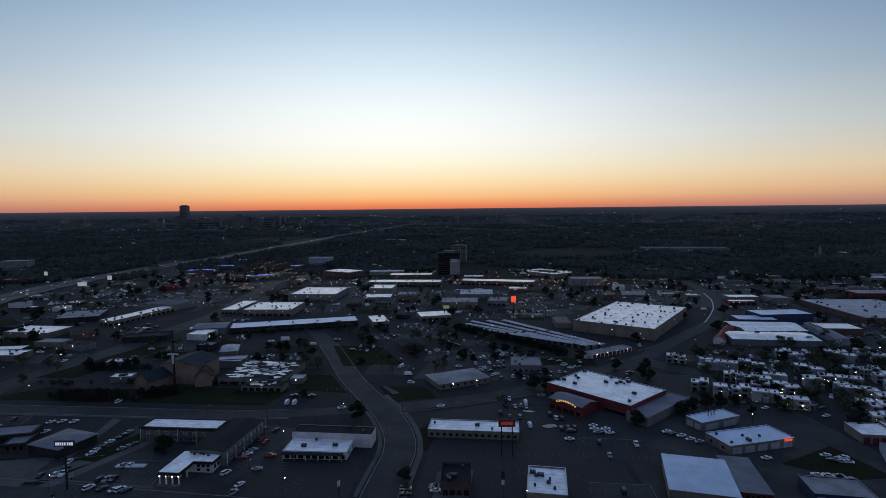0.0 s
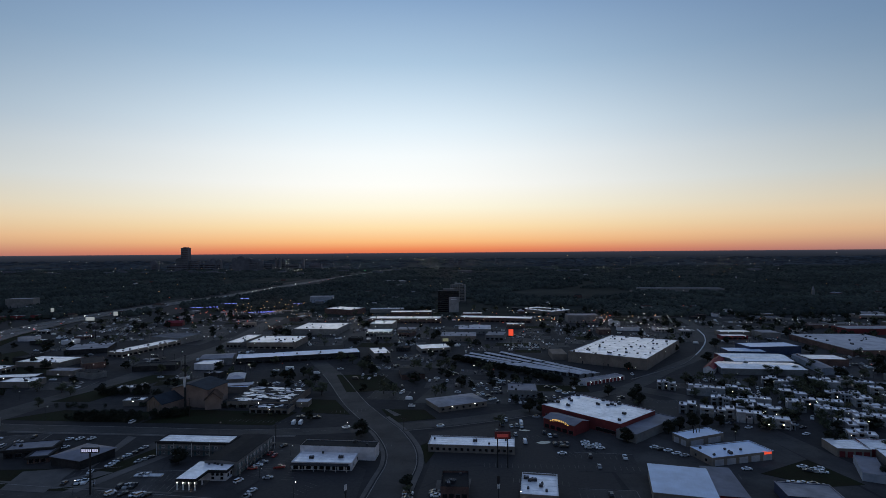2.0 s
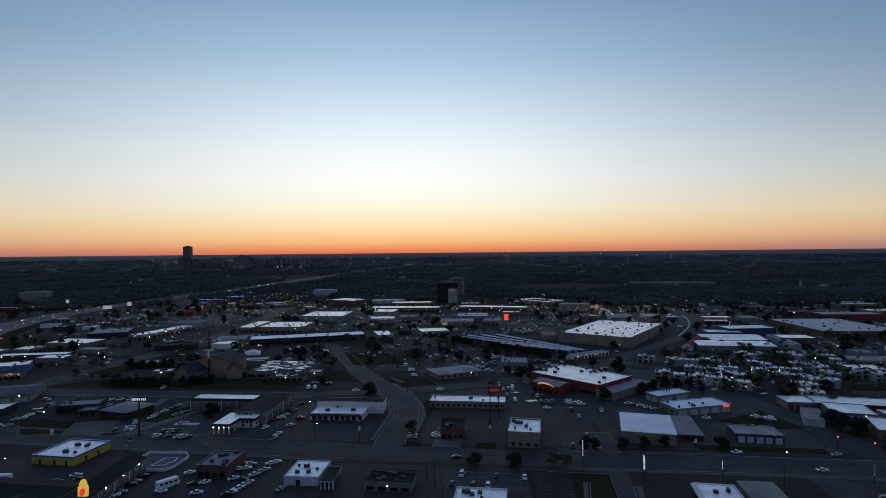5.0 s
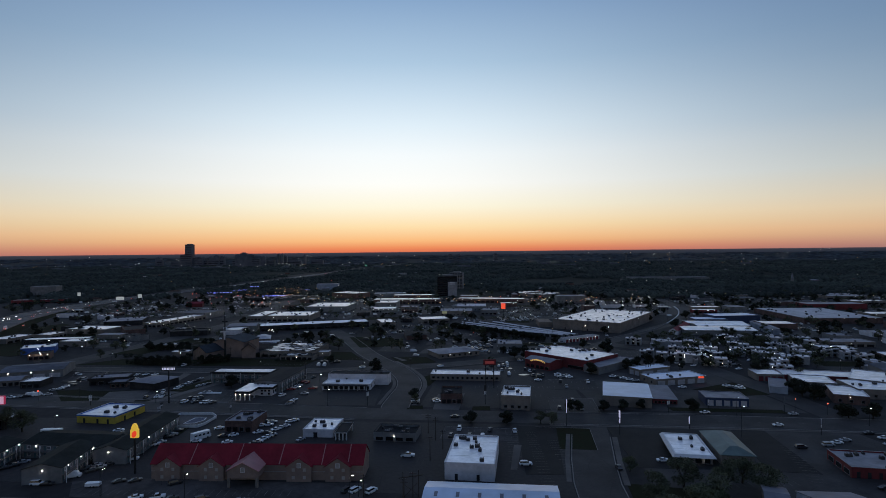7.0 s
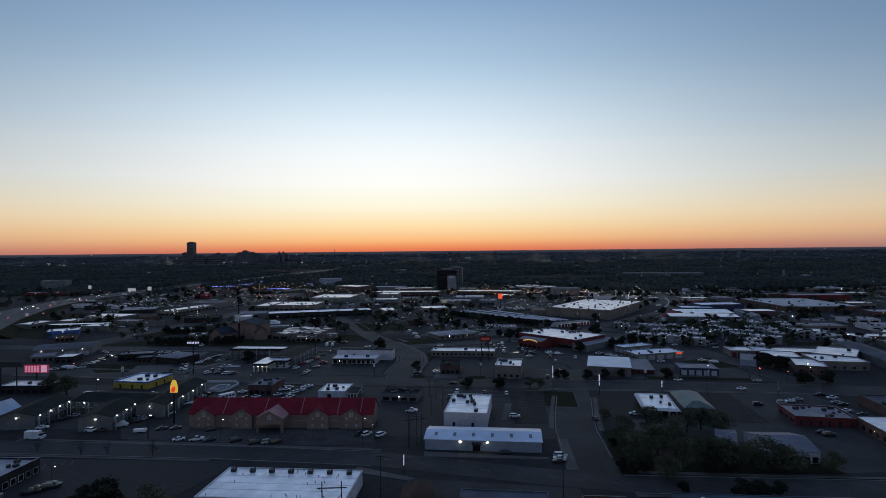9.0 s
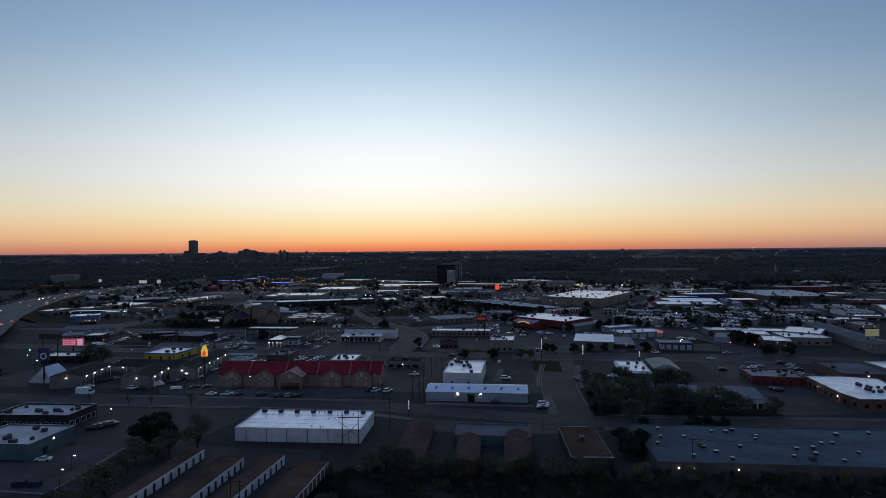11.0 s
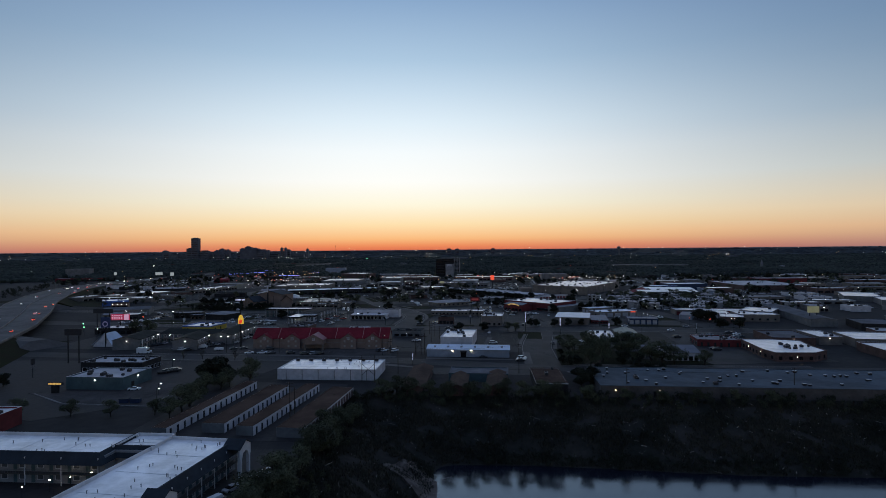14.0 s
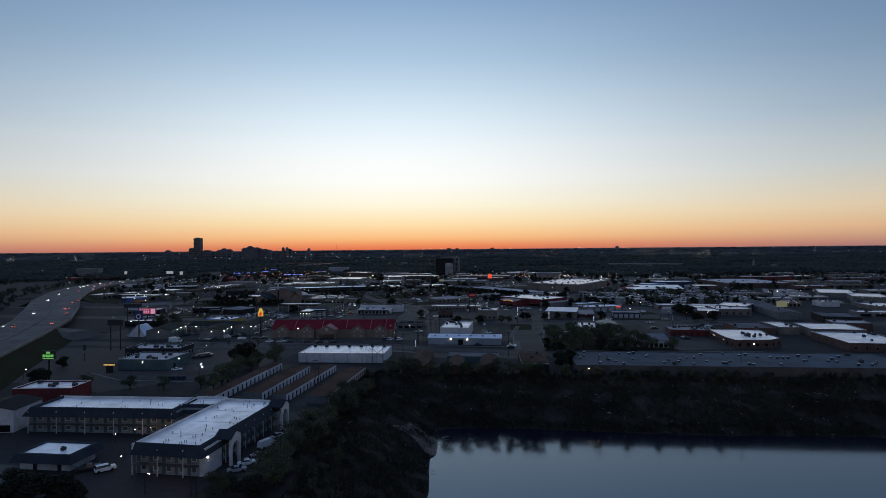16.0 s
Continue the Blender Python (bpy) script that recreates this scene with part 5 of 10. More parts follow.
building("metal_showroom_wing", "grey metal roofed wing with red glazed shop front", 120.0, 220.3, 12.1, 31.6, -12.2, 2.4, "wall_red", "roof_bluegrey", kind='shed', pitch=0.1, f='shop:6')
building("garage_bays", "garage with blue-white front of roll-up doors under a white roof", 148.0, 206.3, 21.0, 14.8, -11.1, 3.9, "wall_navy", "roof_grey", f='roll:5')
building("metal_hall", "grey hip-roofed metal hall with dark brick walls", -180.8, 256.2, 19.4, 19.0, -19.3, 4.4, "wall_dark", "roof_bluegrey", kind='hip', pitch=1.5)
building("low_office", "low dark office with stepped grey flat roofs and deep eaves", -214.0, 267.5, 22.0, 12.0, 13.0, 4.2, "wall_dark", "roof_bluegrey", fascia=1, f='shop:5', units=2)
building("low_office_porch", "low dark porch wing with a grey flat roof", -203.5, 259.5, 9.0, 12.0, 13.0, 3.2, "wall_brick", "roof_bluegrey", fascia=1, f='shop:3')
building("rental_store", "yellow-walled store with bright blue parapet band and white roof", -169.0, 191.3, 20.9, 21.4, -9.6, 3.4, "wall_yellow", "roof_white", units=5, par=0.55, parmat='wall_blue', f='door:3', r='door:2')
building("corner_restaurant", "dark red restaurant with blue metal roof and white roof equipment", -94.5, 173.3, 13.0, 16.8, -5.7, 4.6, "wall_brick", "roof_bluegrey", units=8, par=0.6, f='shop:4')
building("white_restaurant", "white flat-roofed restaurant with rooftop units", -56.1, 164.9, 13.9, 16.8, -5.1, 3.3, "wall_white", "roof_white", units=5, par=0.3, f='door:1')
building("white_restaurant_canopy", "dark drive-through canopy beside a restaurant", -45.7, 159.1, 5.6, 15.3, -1.9, 3.4, "none", "roof_dark", cols=1)
building("dark_restaurant", "dark flat-roofed restaurant with sawtooth parapet and pale roof vents", -21.5, 156.1, 18.6, 11.8, -8.8, 2.9, "wall_grey", "roof_dark", units=9, par=1.0, f='shop:4', lamps=1)
building("inn_main", "long tan inn with a steep dark red roof", -68.7, 117.1, 77.7, 13.3, -2.3, 5.8, "wall_inn", "roof_red", kind='gable', pitch=5.0, frame='wall_inn')
building("lodge_wing", "two-storey motel wing with dark green roof and white balconies", -146.8, 121.6, 13.4, 26.3, 6.4, 5.6, "wall_grey", "roof_green", kind='gable_d', pitch=1.8, r='motel:7', lamps=1, lampsr=3)
building("lodge_far_wing", "two-storey motel wing with dark green roof beside a swimming pool", -132.3, 150.0, 13.0, 46.4, 1.0, 5.6, "wall_grey", "roof_green", kind='gable_d', pitch=1.8, r='motel:9', lamps=1, lampsr=4)
building("lodge_west_wing", "two-storey motel wing with dark green roof and lit walkways", -181.2, 125.3, 14.8, 28.6, 5.3, 5.6, "wall_grey", "roof_green", kind='gable_d', pitch=1.8, r='motel:8', lamps=1, lampsr=4)
building("lodge_cross_wing", "cross wing of a motel with dark green roof", -153.4, 142.0, 36.3, 17.8, -7.6, 5.6, "wall_grey", "roof_green", kind='gable', pitch=1.8, f='motel:8', lamps=3)
building("white_box_store", "white block store with flat white roof and many rooftop units", 10.4, 123.0, 18.0, 30.8, -8.4, 5.8, "wall_white", "roof_white", units=11, par=0.5, f='door:2')
hall = building("pale_metal_hall", "long pale metal hall with ribbed roof and two lit wall lamps", 14.2, 88.2, 42.7, 14.8, -6.6, 3.9, "wall_paleblue", "roof_seam", kind='gable', pitch=1.2, wall_lamps=2)
bm = bmesh.new()
box(bm, -1.4, 1.4, -0.12, 0.02, 0.05, 2.6)
place("door", mesh("door", bm, "glass"), hall, -2.2, -7.4, 0, 0)
bm = bmesh.new()
v = box(bm, -1.7, 1.7, -1.5, 0.0, 2.65, 2.8)
for q in v:
    q.co.z += 0.35 * (q.co.y + 1.5) / 1.5
place("awning", mesh("awning", bm, "wall_dark"), hall, -2.2, -7.42, 0, 0)
for k in range(6):
    bm = bmesh.new()
    v = box(bm, -0.55, 0.55, -1.3, 1.3, 0, 0.05)
    for q in v:
        q.co.z += (q.co.y + 1.3) * 1.2 / 7.4
    place("skylight_panel", mesh("skylight_panel", bm, "roof_bluegrey"), hall, -17.5 + 7.0 * k, -3.6, 4.5, 0)
building("burger_stand", "white mansard-roofed burger stand with bright eave", 97.0, 133.9, 13.5, 25.2, -10.9, 3.2, "wall_tan", "roof_white", units=5, fascia=2, f='shop:4', lamps=2)
building("teal_restaurant", "restaurant with pale teal metal roof", 112.0, 131.8, 11.6, 27.7, -9.8, 4.2, "wall_tan", "roof_teal", kind='hip', pitch=2.0, f='shop:3')
building("red_diner", "long dark red diner with rooftop units and white posts", 157.1, 113.8, 22.7, 18.6, -11.6, 3.3, "wall_red", "roof_grey", units=9, par=0.6, f='door:6', l='shop:3')
building("hip_roof_office", "office with a large pale metal hip roof and porch columns", 119.1, 76.2, 16.3, 20.3, -5.3, 4.0, "wall_white", "roof_bluegrey", kind='gable', pitch=2.2, f='shop:6')
building("hidden_house", "house with blue-grey roof among trees", 103.3, 83.2, 6.6, 20.2, -25.0, 3.4, "wall_tan", "roof_bluegrey", kind='gable', pitch=1.8)
def many_sided(name, label, outline, h, wall, roof, seed, bays):
    """A low building with a chamfered outline: wall, parapet rim, sunken roof, windows along each side, roof units."""
    cx, cy = sum(p[0] for p in outline) / len(outline), sum(p[1] for p in outline) / len(outline)
    o = [(x - cx, y - cy) for x, y in outline]
    root = thing(name, label, "building", pose(cx, cy, 0))
    OCC.append((cx, cy, 22))
    bm = bmesh.new()
    prism(bm, o, 0, h)
    part("wall", bm, wall, root)
    bm = bmesh.new()
    prism(bm, [(x * 0.985, y * 0.985) for x, y in o], h + 0.004, h + 0.10)
    part("roof", bm, roof, root)
    for p, q in zip(o, o[1:] + o[:1]):
        a, b = Vector(p), Vector(q)
        d = (b - a).normalized()
        out = Vector((d.y, -d.x))
        if out.dot((a + b) / 2) < 0:
            out = -out
        bm = bmesh.new()
        prism(bm, [tuple(v) for v in (a - out * 0.05, b - out * 0.05, b - out * 0.4, a - out * 0.4)], h + 0.004, h + 0.45)
        part("parapet", bm, wall, root)
        n = max(1, int((b - a).length / bays))
        for k in range(n):
            c = a + d * (b - a).length * (k + 0.5) / n
            bm = bmesh.new()
            prism(bm, [tuple(v) for v in (c - d * 0.8 + out * 0.04, c + d * 0.8 + out * 0.04, c + d * 0.8 - out * 0.02, c - d * 0.8 - out * 0.02)], 0.9, 2.5)
            part("window", bm, "glass", root)
    rng = random.Random(seed)
    for k in range(9):
        place("rooftop_unit", unit_mesh(rng.choice((0, 1, 2))), root, rng.uniform(-6, 10), rng.uniform(-8, 9), h + 0.1, rng.choice((0, 90)))
    return root


offices = many_sided("white_roof_offices", "red brick offices with a chamfered flat white roof", ((166.6, 104.8), (161.0, 72.8), (161.7, 62.6), (180.7, 61.5), (190.0, 67.5), (191.5, 81.3), (196.4, 98.2), (183.0, 103.6)), 4.0, "wall_brick", "roof_white", 61, 4.5)
for x, y, rz in ((-15.6, 8.0, -80), (-18.2, -8.0, -80), (-10.0, -24.3, 0)):
    place("wall_lamp", lamp_mesh("lamp_porch", 0.14), offices, x, y, 3.0, rz)
building("brown_annexe", "low brick annexe with a slate grey roof", 201.0, 121.0, 22.0, 30.0, -9.8, 4.0, "wall_brick", "roof_slate", par=0.4, units=2, lamps=1)
building("cream_clinic", "cream shop with white roof", 221.0, 119.9, 12.1, 26.3, -7.8, 4.4, "wall_tan", "roof_white", units=2, lamps=1)
building("white_roof_clinic", "red brick clinic with flat white roof", 234.0, 67.2, 32.0, 42.0, -9.4, 4.0, "wall_brick", "roof_white", units=6, par=0.5, f='win:6')
building("shopping_strip", "pale strip building with flat white roof", 245.0, 109.0, 30.0, 29.0, -14.0, 4.5, "wall_tan", "roof_white", f='win:6')
building("storage_warehouse", "white block warehouse with flat white roof and rooftop units", -48.8, 43.3, 43.2, 21.7, -4.9, 4.4, "wall_white", "roof_white", unitrow=7, vents=22, par=0.25, f='pilaster:6')
building("storage_row", "long self-storage row with brown gravel roof and white walls", -81.0, -10.8, 4.7, 59.8, -7.3, 2.9, "wall_white", "roof_gravel", r='slot:16', par=0.12, rollmat='wall_brick')
building("storage_row", "long self-storage row with brown gravel roof and white walls", -66.9, -12.3, 7.3, 48.8, -7.7, 2.9, "wall_white", "roof_gravel", r='slot:14', par=0.12, rollmat='wall_brick')
building("storage_row", "long self-storage row with brown gravel roof and white walls", -55.3, -13.0, 5.5, 53.3, -9.1, 2.9, "wall_white", "roof_gravel", r='slot:15', par=0.12, rollmat='wall_brick')
building("storage_row", "long self-storage row with brown gravel roof and dark red doors", -41.7, -17.0, 8.4, 49.8, -8.1, 2.9, "wall_white", "roof_gravel", r='roll:16', par=0.12, rollmat='wall_brick')
building("brown_house", "small house with brown shingle gable roof", -9.8, 25.1, 8.7, 39.7, -4.6, 3.0, "wall_brick", "roof_brown", kind='gable_d', pitch=1.3, r='win:5')
building("brown_house", "small brown-roofed house behind shrubs", 6.9, 16.1, 6.8, 24.0, -5.1, 3.0, "wall_brick", "roof_brown", kind='gable_d', pitch=1.3)
building("brown_house", "small brown-roofed house behind shrubs", 22.3, 17.6, 7.9, 27.6, -6.9, 3.0, "wall_brick", "roof_brown", kind='gable_d', pitch=1.3)
building("grey_workshops", "long low grey flat-roofed workshops", 16.0, 32.9, 25.0, 12.7, -6.7, 3.2, "wall_teal", "roof_slate")
building("gravel_roof_shop", "square shop with brown gravel roof and white parapet rim", 43.2, 19.6, 12.0, 28.0, -4.0, 4.0, "wall_dark", "roof_gravel", units=2, par=0.3, parmat="trim_white")
works = building("long_motor_works", "long low building with blue-grey roof and scattered roof vents", 132.3, 11.1, 142.9, 33.6, -5.8, 4.0, "wall_works", "roof_works", units=6, f='door:5', par=0.2)
rk = random.Random(14)
for k in range(52):
    bm = bmesh.new()
    w, d, h = rk.uniform(0.36, 0.62), rk.uniform(0.34, 0.5), rk.uniform(0.55, 0.85)
    box(bm, -w, w, -d, d, 0.12, h)
    box(bm, -w * 0.8, w * 0.8, -d * 0.8, d * 0.8, 0, 0.12)
    box(bm, -w - 0.06, w + 0.06, -d - 0.06, d + 0.06, h + 0.003, h + 0.09, slot=1)
    place("rooftop_cooler", mesh("rooftop_cooler", bm, "wall_dark", "trim_white"), works, -68.5 + 2.65 * k + rk.uniform(-1.0, 1.0), rk.choice((-12, -8, -3, 3, 8, 12)) + rk.uniform(-2.0, 2.0), 4.06, rk.uniform(-12, 12))
for k in range(3):
    place("wall_lamp", lamp_mesh("lamp_warm", 0.22), works, -66 + 4 * k * k, -16.9, 2.6)
building("glass_front_diner", "dark flat-roofed diner with white-framed windows", -152.1, 58.3, 29.4, 15.7, -3.7, 4.2, "wall_dark", "roof_pale", units=9, f='shop:9', r='shop:5', par=0.7, parmat='wall_dark', frame='trim_white')
building("teal_block_store", "teal-grey block store with flat roof and rooftop units", -140.0, 28.5, 24.5, 19.0, -5.3, 4.6, "wall_teal", "roof_pale", lamps=1, lampsr=1, units=7, par=0.5, r='door:1')
building("pond_motel_pavilion", "small white motel office with dark mansard roof", -101.0, -97.0, 14.2, 8.8, -7.0, 3.9, "wall_white", "roof_white", units=1, fascia=3, f="door:2", lamps=2)
building("tiled_restaurant", "red-sided restaurant with flat white roof and big rooftop units", -147.8, -31.5, 21.5, 12.4, 0.1, 5.0, "wall_red", "roof_white", units=6, par=0.6)
building("arched_entrance", "white motel entrance hall with arched openings", -140.0, -64.6, 14.1, 13.6, 3.0, 7.0, "wall_white", "roof_dark", kind='gable_d', pitch=1.5, f='shop:3')
building("blue_roof_strip", "long strip mall with pale blue metal roof and dark front", -141.7, 522.3, 114.5, 25.0, 15.4, 5.5, "wall_dark", "roof_bluewhite", f='shop:14', units=4)
building("strip_end_shop", "flat white-roofed shop at the end of a strip mall", -65.5, 537.9, 16.1, 34.0, 16.5, 5.0, "wall_tan", "roof_white", units=4, f='shop:4')
building("supermarket", "white-roofed supermarket with many rooftop units", -187.2, 606.7, 52.7, 49.7, -3.0, 6.5, "wall_tan", "roof_white", units=12, par=0.5, f='shop:8', lamps=3)
building("corner_store", "low white-roofed shop wing beside a supermarket", -230.9, 623.1, 17.5, 60.0, -3.6, 5.0, "wall_tan", "roof_white", units=3, f="shop:4")
building("discount_store", "big store with white roof and lit front", -160.5, 712.0, 58.0, 62.0, -5.0, 7.5, "wall_grey", "roof_white", units=8, par=0.5, lamps=4)
building("brick_hotel_block", "brown brick block with white roof", -169.5, 932.2, 56.3, 40.0, -30.8, 9.0, "wall_brick", "roof_white", units=5)
building("shop_terrace", "row of lit brick shops with pale roofs", -58.3, 809.1, 105.8, 30.0, -4.1, 6.5, "wall_brick", "roof_white", f='shop:16', lamps=8, units=6)
building("two_level_store", "grey store with stepped white roof", -82.5, 735.0, 30.2, 36.0, -5.3, 9.0, "wall_grey", "roof_white", units=4, lamps=2)
building("low_pale_shop", "low pale flat-roofed shop", -48.3, 699.5, 23.2, 24.0, -3.5, 5.0, "wall_tan", "roof_grey", units=3)
building("office_slab", "flat-roofed office beside a car park", 16.2, 638.0, 41.3, 34.0, -3.2, 6.0, "wall_tan", "roof_grey", units=8, f='win:8')
building("fuel_shop", "small shop with white roof and lit front", -12.2, 563.8, 31.7, 26.3, 13.4, 4.5, "wall_tan", "roof_white", lamps=2, f='shop:5')
building("hip_roof_clinic", "low hip-roofed clinic with tan walls and lit porch lamps", 7.1, 353.1, 34.5, 22.3, 24.0, 3.5, "wall_tan", "roof_grey", kind='hip', pitch=1.6, f='win:7', lamps=2)
building("brick_house", "dark red brick house", -28.0, 444.4, 18.9, 27.5, 8.9, 4.0, "wall_brick", "roof_dark", kind='hip')
building("stucco_office", "grey two-storey office block with cars around it", 55.0, 381.1, 20.0, 21.7, -5.7, 5.0, "wall_grey", "roof_bluegrey", f='win:5', units=4)
building("storage_row", "long self-storage row with pale metal roof", 33.4, 494.6, 48.2, 5.2, -38.6, 3.0, "wall_grey", "roof_pale", kind="gable", pitch=0.5, f="roll:9", rollmat="wall_dark")
building("storage_row", "long self-storage row with pale metal roof", 73.5, 462.6, 48.2, 5.2, -38.6, 3.0, "wall_grey", "roof_pale", kind="gable", pitch=0.5, f="roll:9", rollmat="wall_dark")
building("storage_row", "long self-storage row with pale metal roof", 39.9, 500.8, 55.8, 5.2, -44.4, 3.0, "wall_grey", "roof_pale", kind="gable", pitch=0.5, f="roll:9", rollmat="wall_dark")
building("storage_row", "long self-storage row with pale metal roof", 82.2, 459.2, 55.8, 5.2, -44.4, 3.0, "wall_grey", "roof_pale", kind="gable", pitch=0.5, f="roll:9", rollmat="wall_dark")
building("storage_row", "long self-storage row with pale metal roof", 46.3, 507.4, 63.6, 5.2, -49.1, 3.0, "wall_grey", "roof_pale", kind="gable", pitch=0.5, f="roll:9", rollmat="wall_dark")
building("storage_row", "long self-storage row with pale metal roof", 90.7, 456.2, 63.6, 5.2, -49.1, 3.0, "wall_grey", "roof_pale", kind="gable", pitch=0.5, f="roll:9", rollmat="wall_dark")
building("storage_row", "long self-storage row with pale metal roof", 59.4, 509.1, 60.9, 5.2, -52.4, 3.0, "wall_grey", "roof_pale", kind="gable", pitch=0.5, f="roll:9", rollmat="wall_dark")
building("storage_row", "long self-storage row with pale metal roof", 98.9, 457.7, 60.9, 5.2, -52.4, 3.0, "wall_grey", "roof_pale", kind="gable", pitch=0.5, f="roll:9", rollmat="wall_dark")
building("storage_row", "long self-storage row with pale metal roof", 72.6, 510.8, 58.5, 5.2, -55.9, 3.0, "wall_grey", "roof_pale", kind="gable", pitch=0.5, f="roll:9", rollmat="wall_dark")
building("storage_row", "long self-storage row with pale metal roof", 107.5, 459.2, 58.5, 5.2, -55.9, 3.0, "wall_grey", "roof_pale", kind="gable", pitch=0.5, f="roll:9", rollmat="wall_dark")
building("storage_row", "lit self-storage row with pale roof behind a fence", 122.6, 417.9, 41.2, 9.0, 29.8, 3.2, "wall_white", "roof_bluegrey", f='roll:10', rollmat='wall_red', lamps=4)
building("big_box_store", "very large store with flat white roof, skylights and rooftop units", 178.4, 527.7, 70.8, 122.0, -34.8, 9.5, "wall_tan", "roof_white", units=34, skylights=40, par=0.6, f='door:3', lamps=3)
building("big_box_garden_centre", "fenced garden centre beside a large store", 109.5, 523.7, 13.9, 30.0, -2.6, 5.0, "wall_tan", "roof_tan")
building("white_warehouse", "long white metal warehouse", 263.4, 450.7, 65.1, 29.3, -8.9, 5.0, "wall_grey", "roof_white", kind='gable', pitch=1)
building("white_warehouse", "long white metal warehouse with wall lamps", 280.3, 478.4, 51.2, 20.5, -2.4, 5.0, "wall_grey", "roof_white", kind='gable', pitch=1, lamps=4)
building("white_warehouse", "long white-roofed metal warehouse", 282.5, 496.3, 57.2, 20.1, -7.2, 5.0, "wall_red", "roof_white", kind='gable', pitch=1)
building("blue_warehouse", "blue metal warehouse with pale roof", 288.9, 520.8, 34.7, 22.2, -7.0, 6.0, "wall_navy", "roof_bluewhite")
building("blue_warehouse", "blue metal warehouse with blue roof and dock doors", 321.8, 536.5, 51.5, 25.6, 3.5, 8.0, "wall_navy", "roof_bluewhite", r='roll:3')
building("red_barn_shop", "red-roofed shop with white walls", 235.0, 467.0, 8.2, 55.4, -34.7, 4.0, "wall_white", "roof_red", kind='gable_d', pitch=2.5)
building("long_truck_shed", "long narrow shed with metal roof and lamps along its wall", 320.9, 467.0, 10.5, 66.0, -13.1, 5.0, "wall_paleblue", "roof_bluegrey", kind='gable_d', pitch=1)
building("white_roof_depot", "depot with white roof and brick front", 338.4, 480.6, 32.0, 23.7, -6.4, 6.0, "wall_brick", "roof_white")
building("flat_shop_row", "low row of shops with white roof", 347.8, 655.1, 35.0, 18.0, -3.4, 5.0, "wall_tan", "roof_white", lamps=2)
building("lit_diner", "low lit diner with red and white front", 333.4, 627.1, 29.4, 12.0, -3.2, 4.0, "wall_red", "roof_white", lamps=4, f='shop:5')
building("grey_hall", "grey metal hall with grey flat roof", 377.1, 635.7, 21.4, 24.0, -3.4, 7.0, "wall_grey", "roof_grey")
building("brown_big_box", "large brown brick store with grey flat roof", 432.7, 564.1, 82.2, 107.9, -2.8, 6.0, "wall_brick", "roof_pale", units=12, lamps=5, l='door:3', parmat='wall_grey')
building("red_band_store", "store with lit red band along its roof edge", 521.6, 663.2, 75.2, 30.0, -3.6, 7.0, "wall_red", "roof_grey")
building("strip_shops", "row of lit shops with white roof across the boulevard", 76.6, 810.3, 106.1, 26.0, -14.3, 6.0, "wall_brick", "roof_white", lamps=7, f='shop:14')
building("pale_office", "pale two-storey office with blue-grey flat roof", 200.0, 795.0, 43.7, 26.0, -3.0, 10.5, "wall_grey", "roof_bluegrey", f='win:8')
building("shop_front_block", "low shop front with a bright white roof and lit eave", -82.4, 683.1, 33.0, 27.0, -0.3, 5.0, "wall_grey", "roof_white", lamps=5, f='shop:6', units=3)
building("stepped_office", "pale two-level office with grey-white flat roof", 38.9, 700.0, 41.1, 42.0, -4.0, 6.0, "wall_grey", "roof_pale", units=7, f='win:7')
building("low_grey_shop", "low grey shop with a dull flat roof", 61.1, 646.0, 21.6, 30.0, -12.2, 5.5, "wall_grey", "roof_bluegrey", units=3, f='shop:4')
building("corner_shop", "small shop with a bright white roof", 96.2, 739.4, 24.0, 18.0, -4.9, 5.0, "wall_brick", "roof_white", units=3, lamps=2)
building("back_terrace", "row of shops with a thin bright roof behind another row", -54.7, 900.0, 66.8, 26.0, -1.0, 6.0, "wall_brick", "roof_white", units=6)
building("back_terrace", "low row of shops with pale roof beside the woods", -99.5, 950.0, 57.6, 26.0, 1.5, 6.0, "wall_grey", "roof_pale", units=4, lamps=3)
building("garage_hall", "dark flat-roofed garage beside the church road", -258.1, 478.1, 35.2, 18.0, 11.1, 4.5, "wall_dark", "roof_dark", units=3, par=0.5)
building("church_cottage", "small hall with a patched white roof among shrubs", -237.0, 398.1, 15.3, 8.2, 6.5, 3.5, "wall_tan", "roof_white", units=4)
building("church_cottage", "small hall with a patched white roof beside the nave", -212.5, 360.9, 13.4, 8.0, 5.2, 3.6, "wall_tan", "roof_white", units=3, lamps=1)
building("red_roof_diner", "small diner with a bright red roof by the frontage road", -389.4, 784.8, 23.3, 15.0, 12.4, 5.0, "wall_red", "roof_red", kind='gable', pitch=2.5, lamps=2)
building("frontage_shops", "low row of red-lit shops beyond the highway", -700.0, 880.0, 81.0, 20.0, 12.9, 6.0, "wall_red", "roof_grey", lamps=7, f='shop:8')
building("dealer_showroom", "dark showroom among rows of cars with a lit white sign", -318.6, 872.0, 25.9, 18.0, 7.9, 6.0, "wall_dark", "roof_dark", lamps=3, f='shop:5')
building("dealer_office", "small lit dealer office with tan walls", -276.8, 770.0, 17.8, 14.0, 8.3, 5.0, "wall_tan", "roof_tan", lamps=4, f='shop:4')
building("plaza_kiosk", "small lit tan shop in the car park", 200.0, 684.0, 16.5, 18.0, -10.9, 5.0, "wall_tan", "roof_tan", lamps=3, f='shop:3')
building("strip_head_store", "taller white-roofed end of a shop row", 43.3, 850.0, 29.6, 18.0, -4.5, 8.0, "wall_brick", "roof_white", units=3)


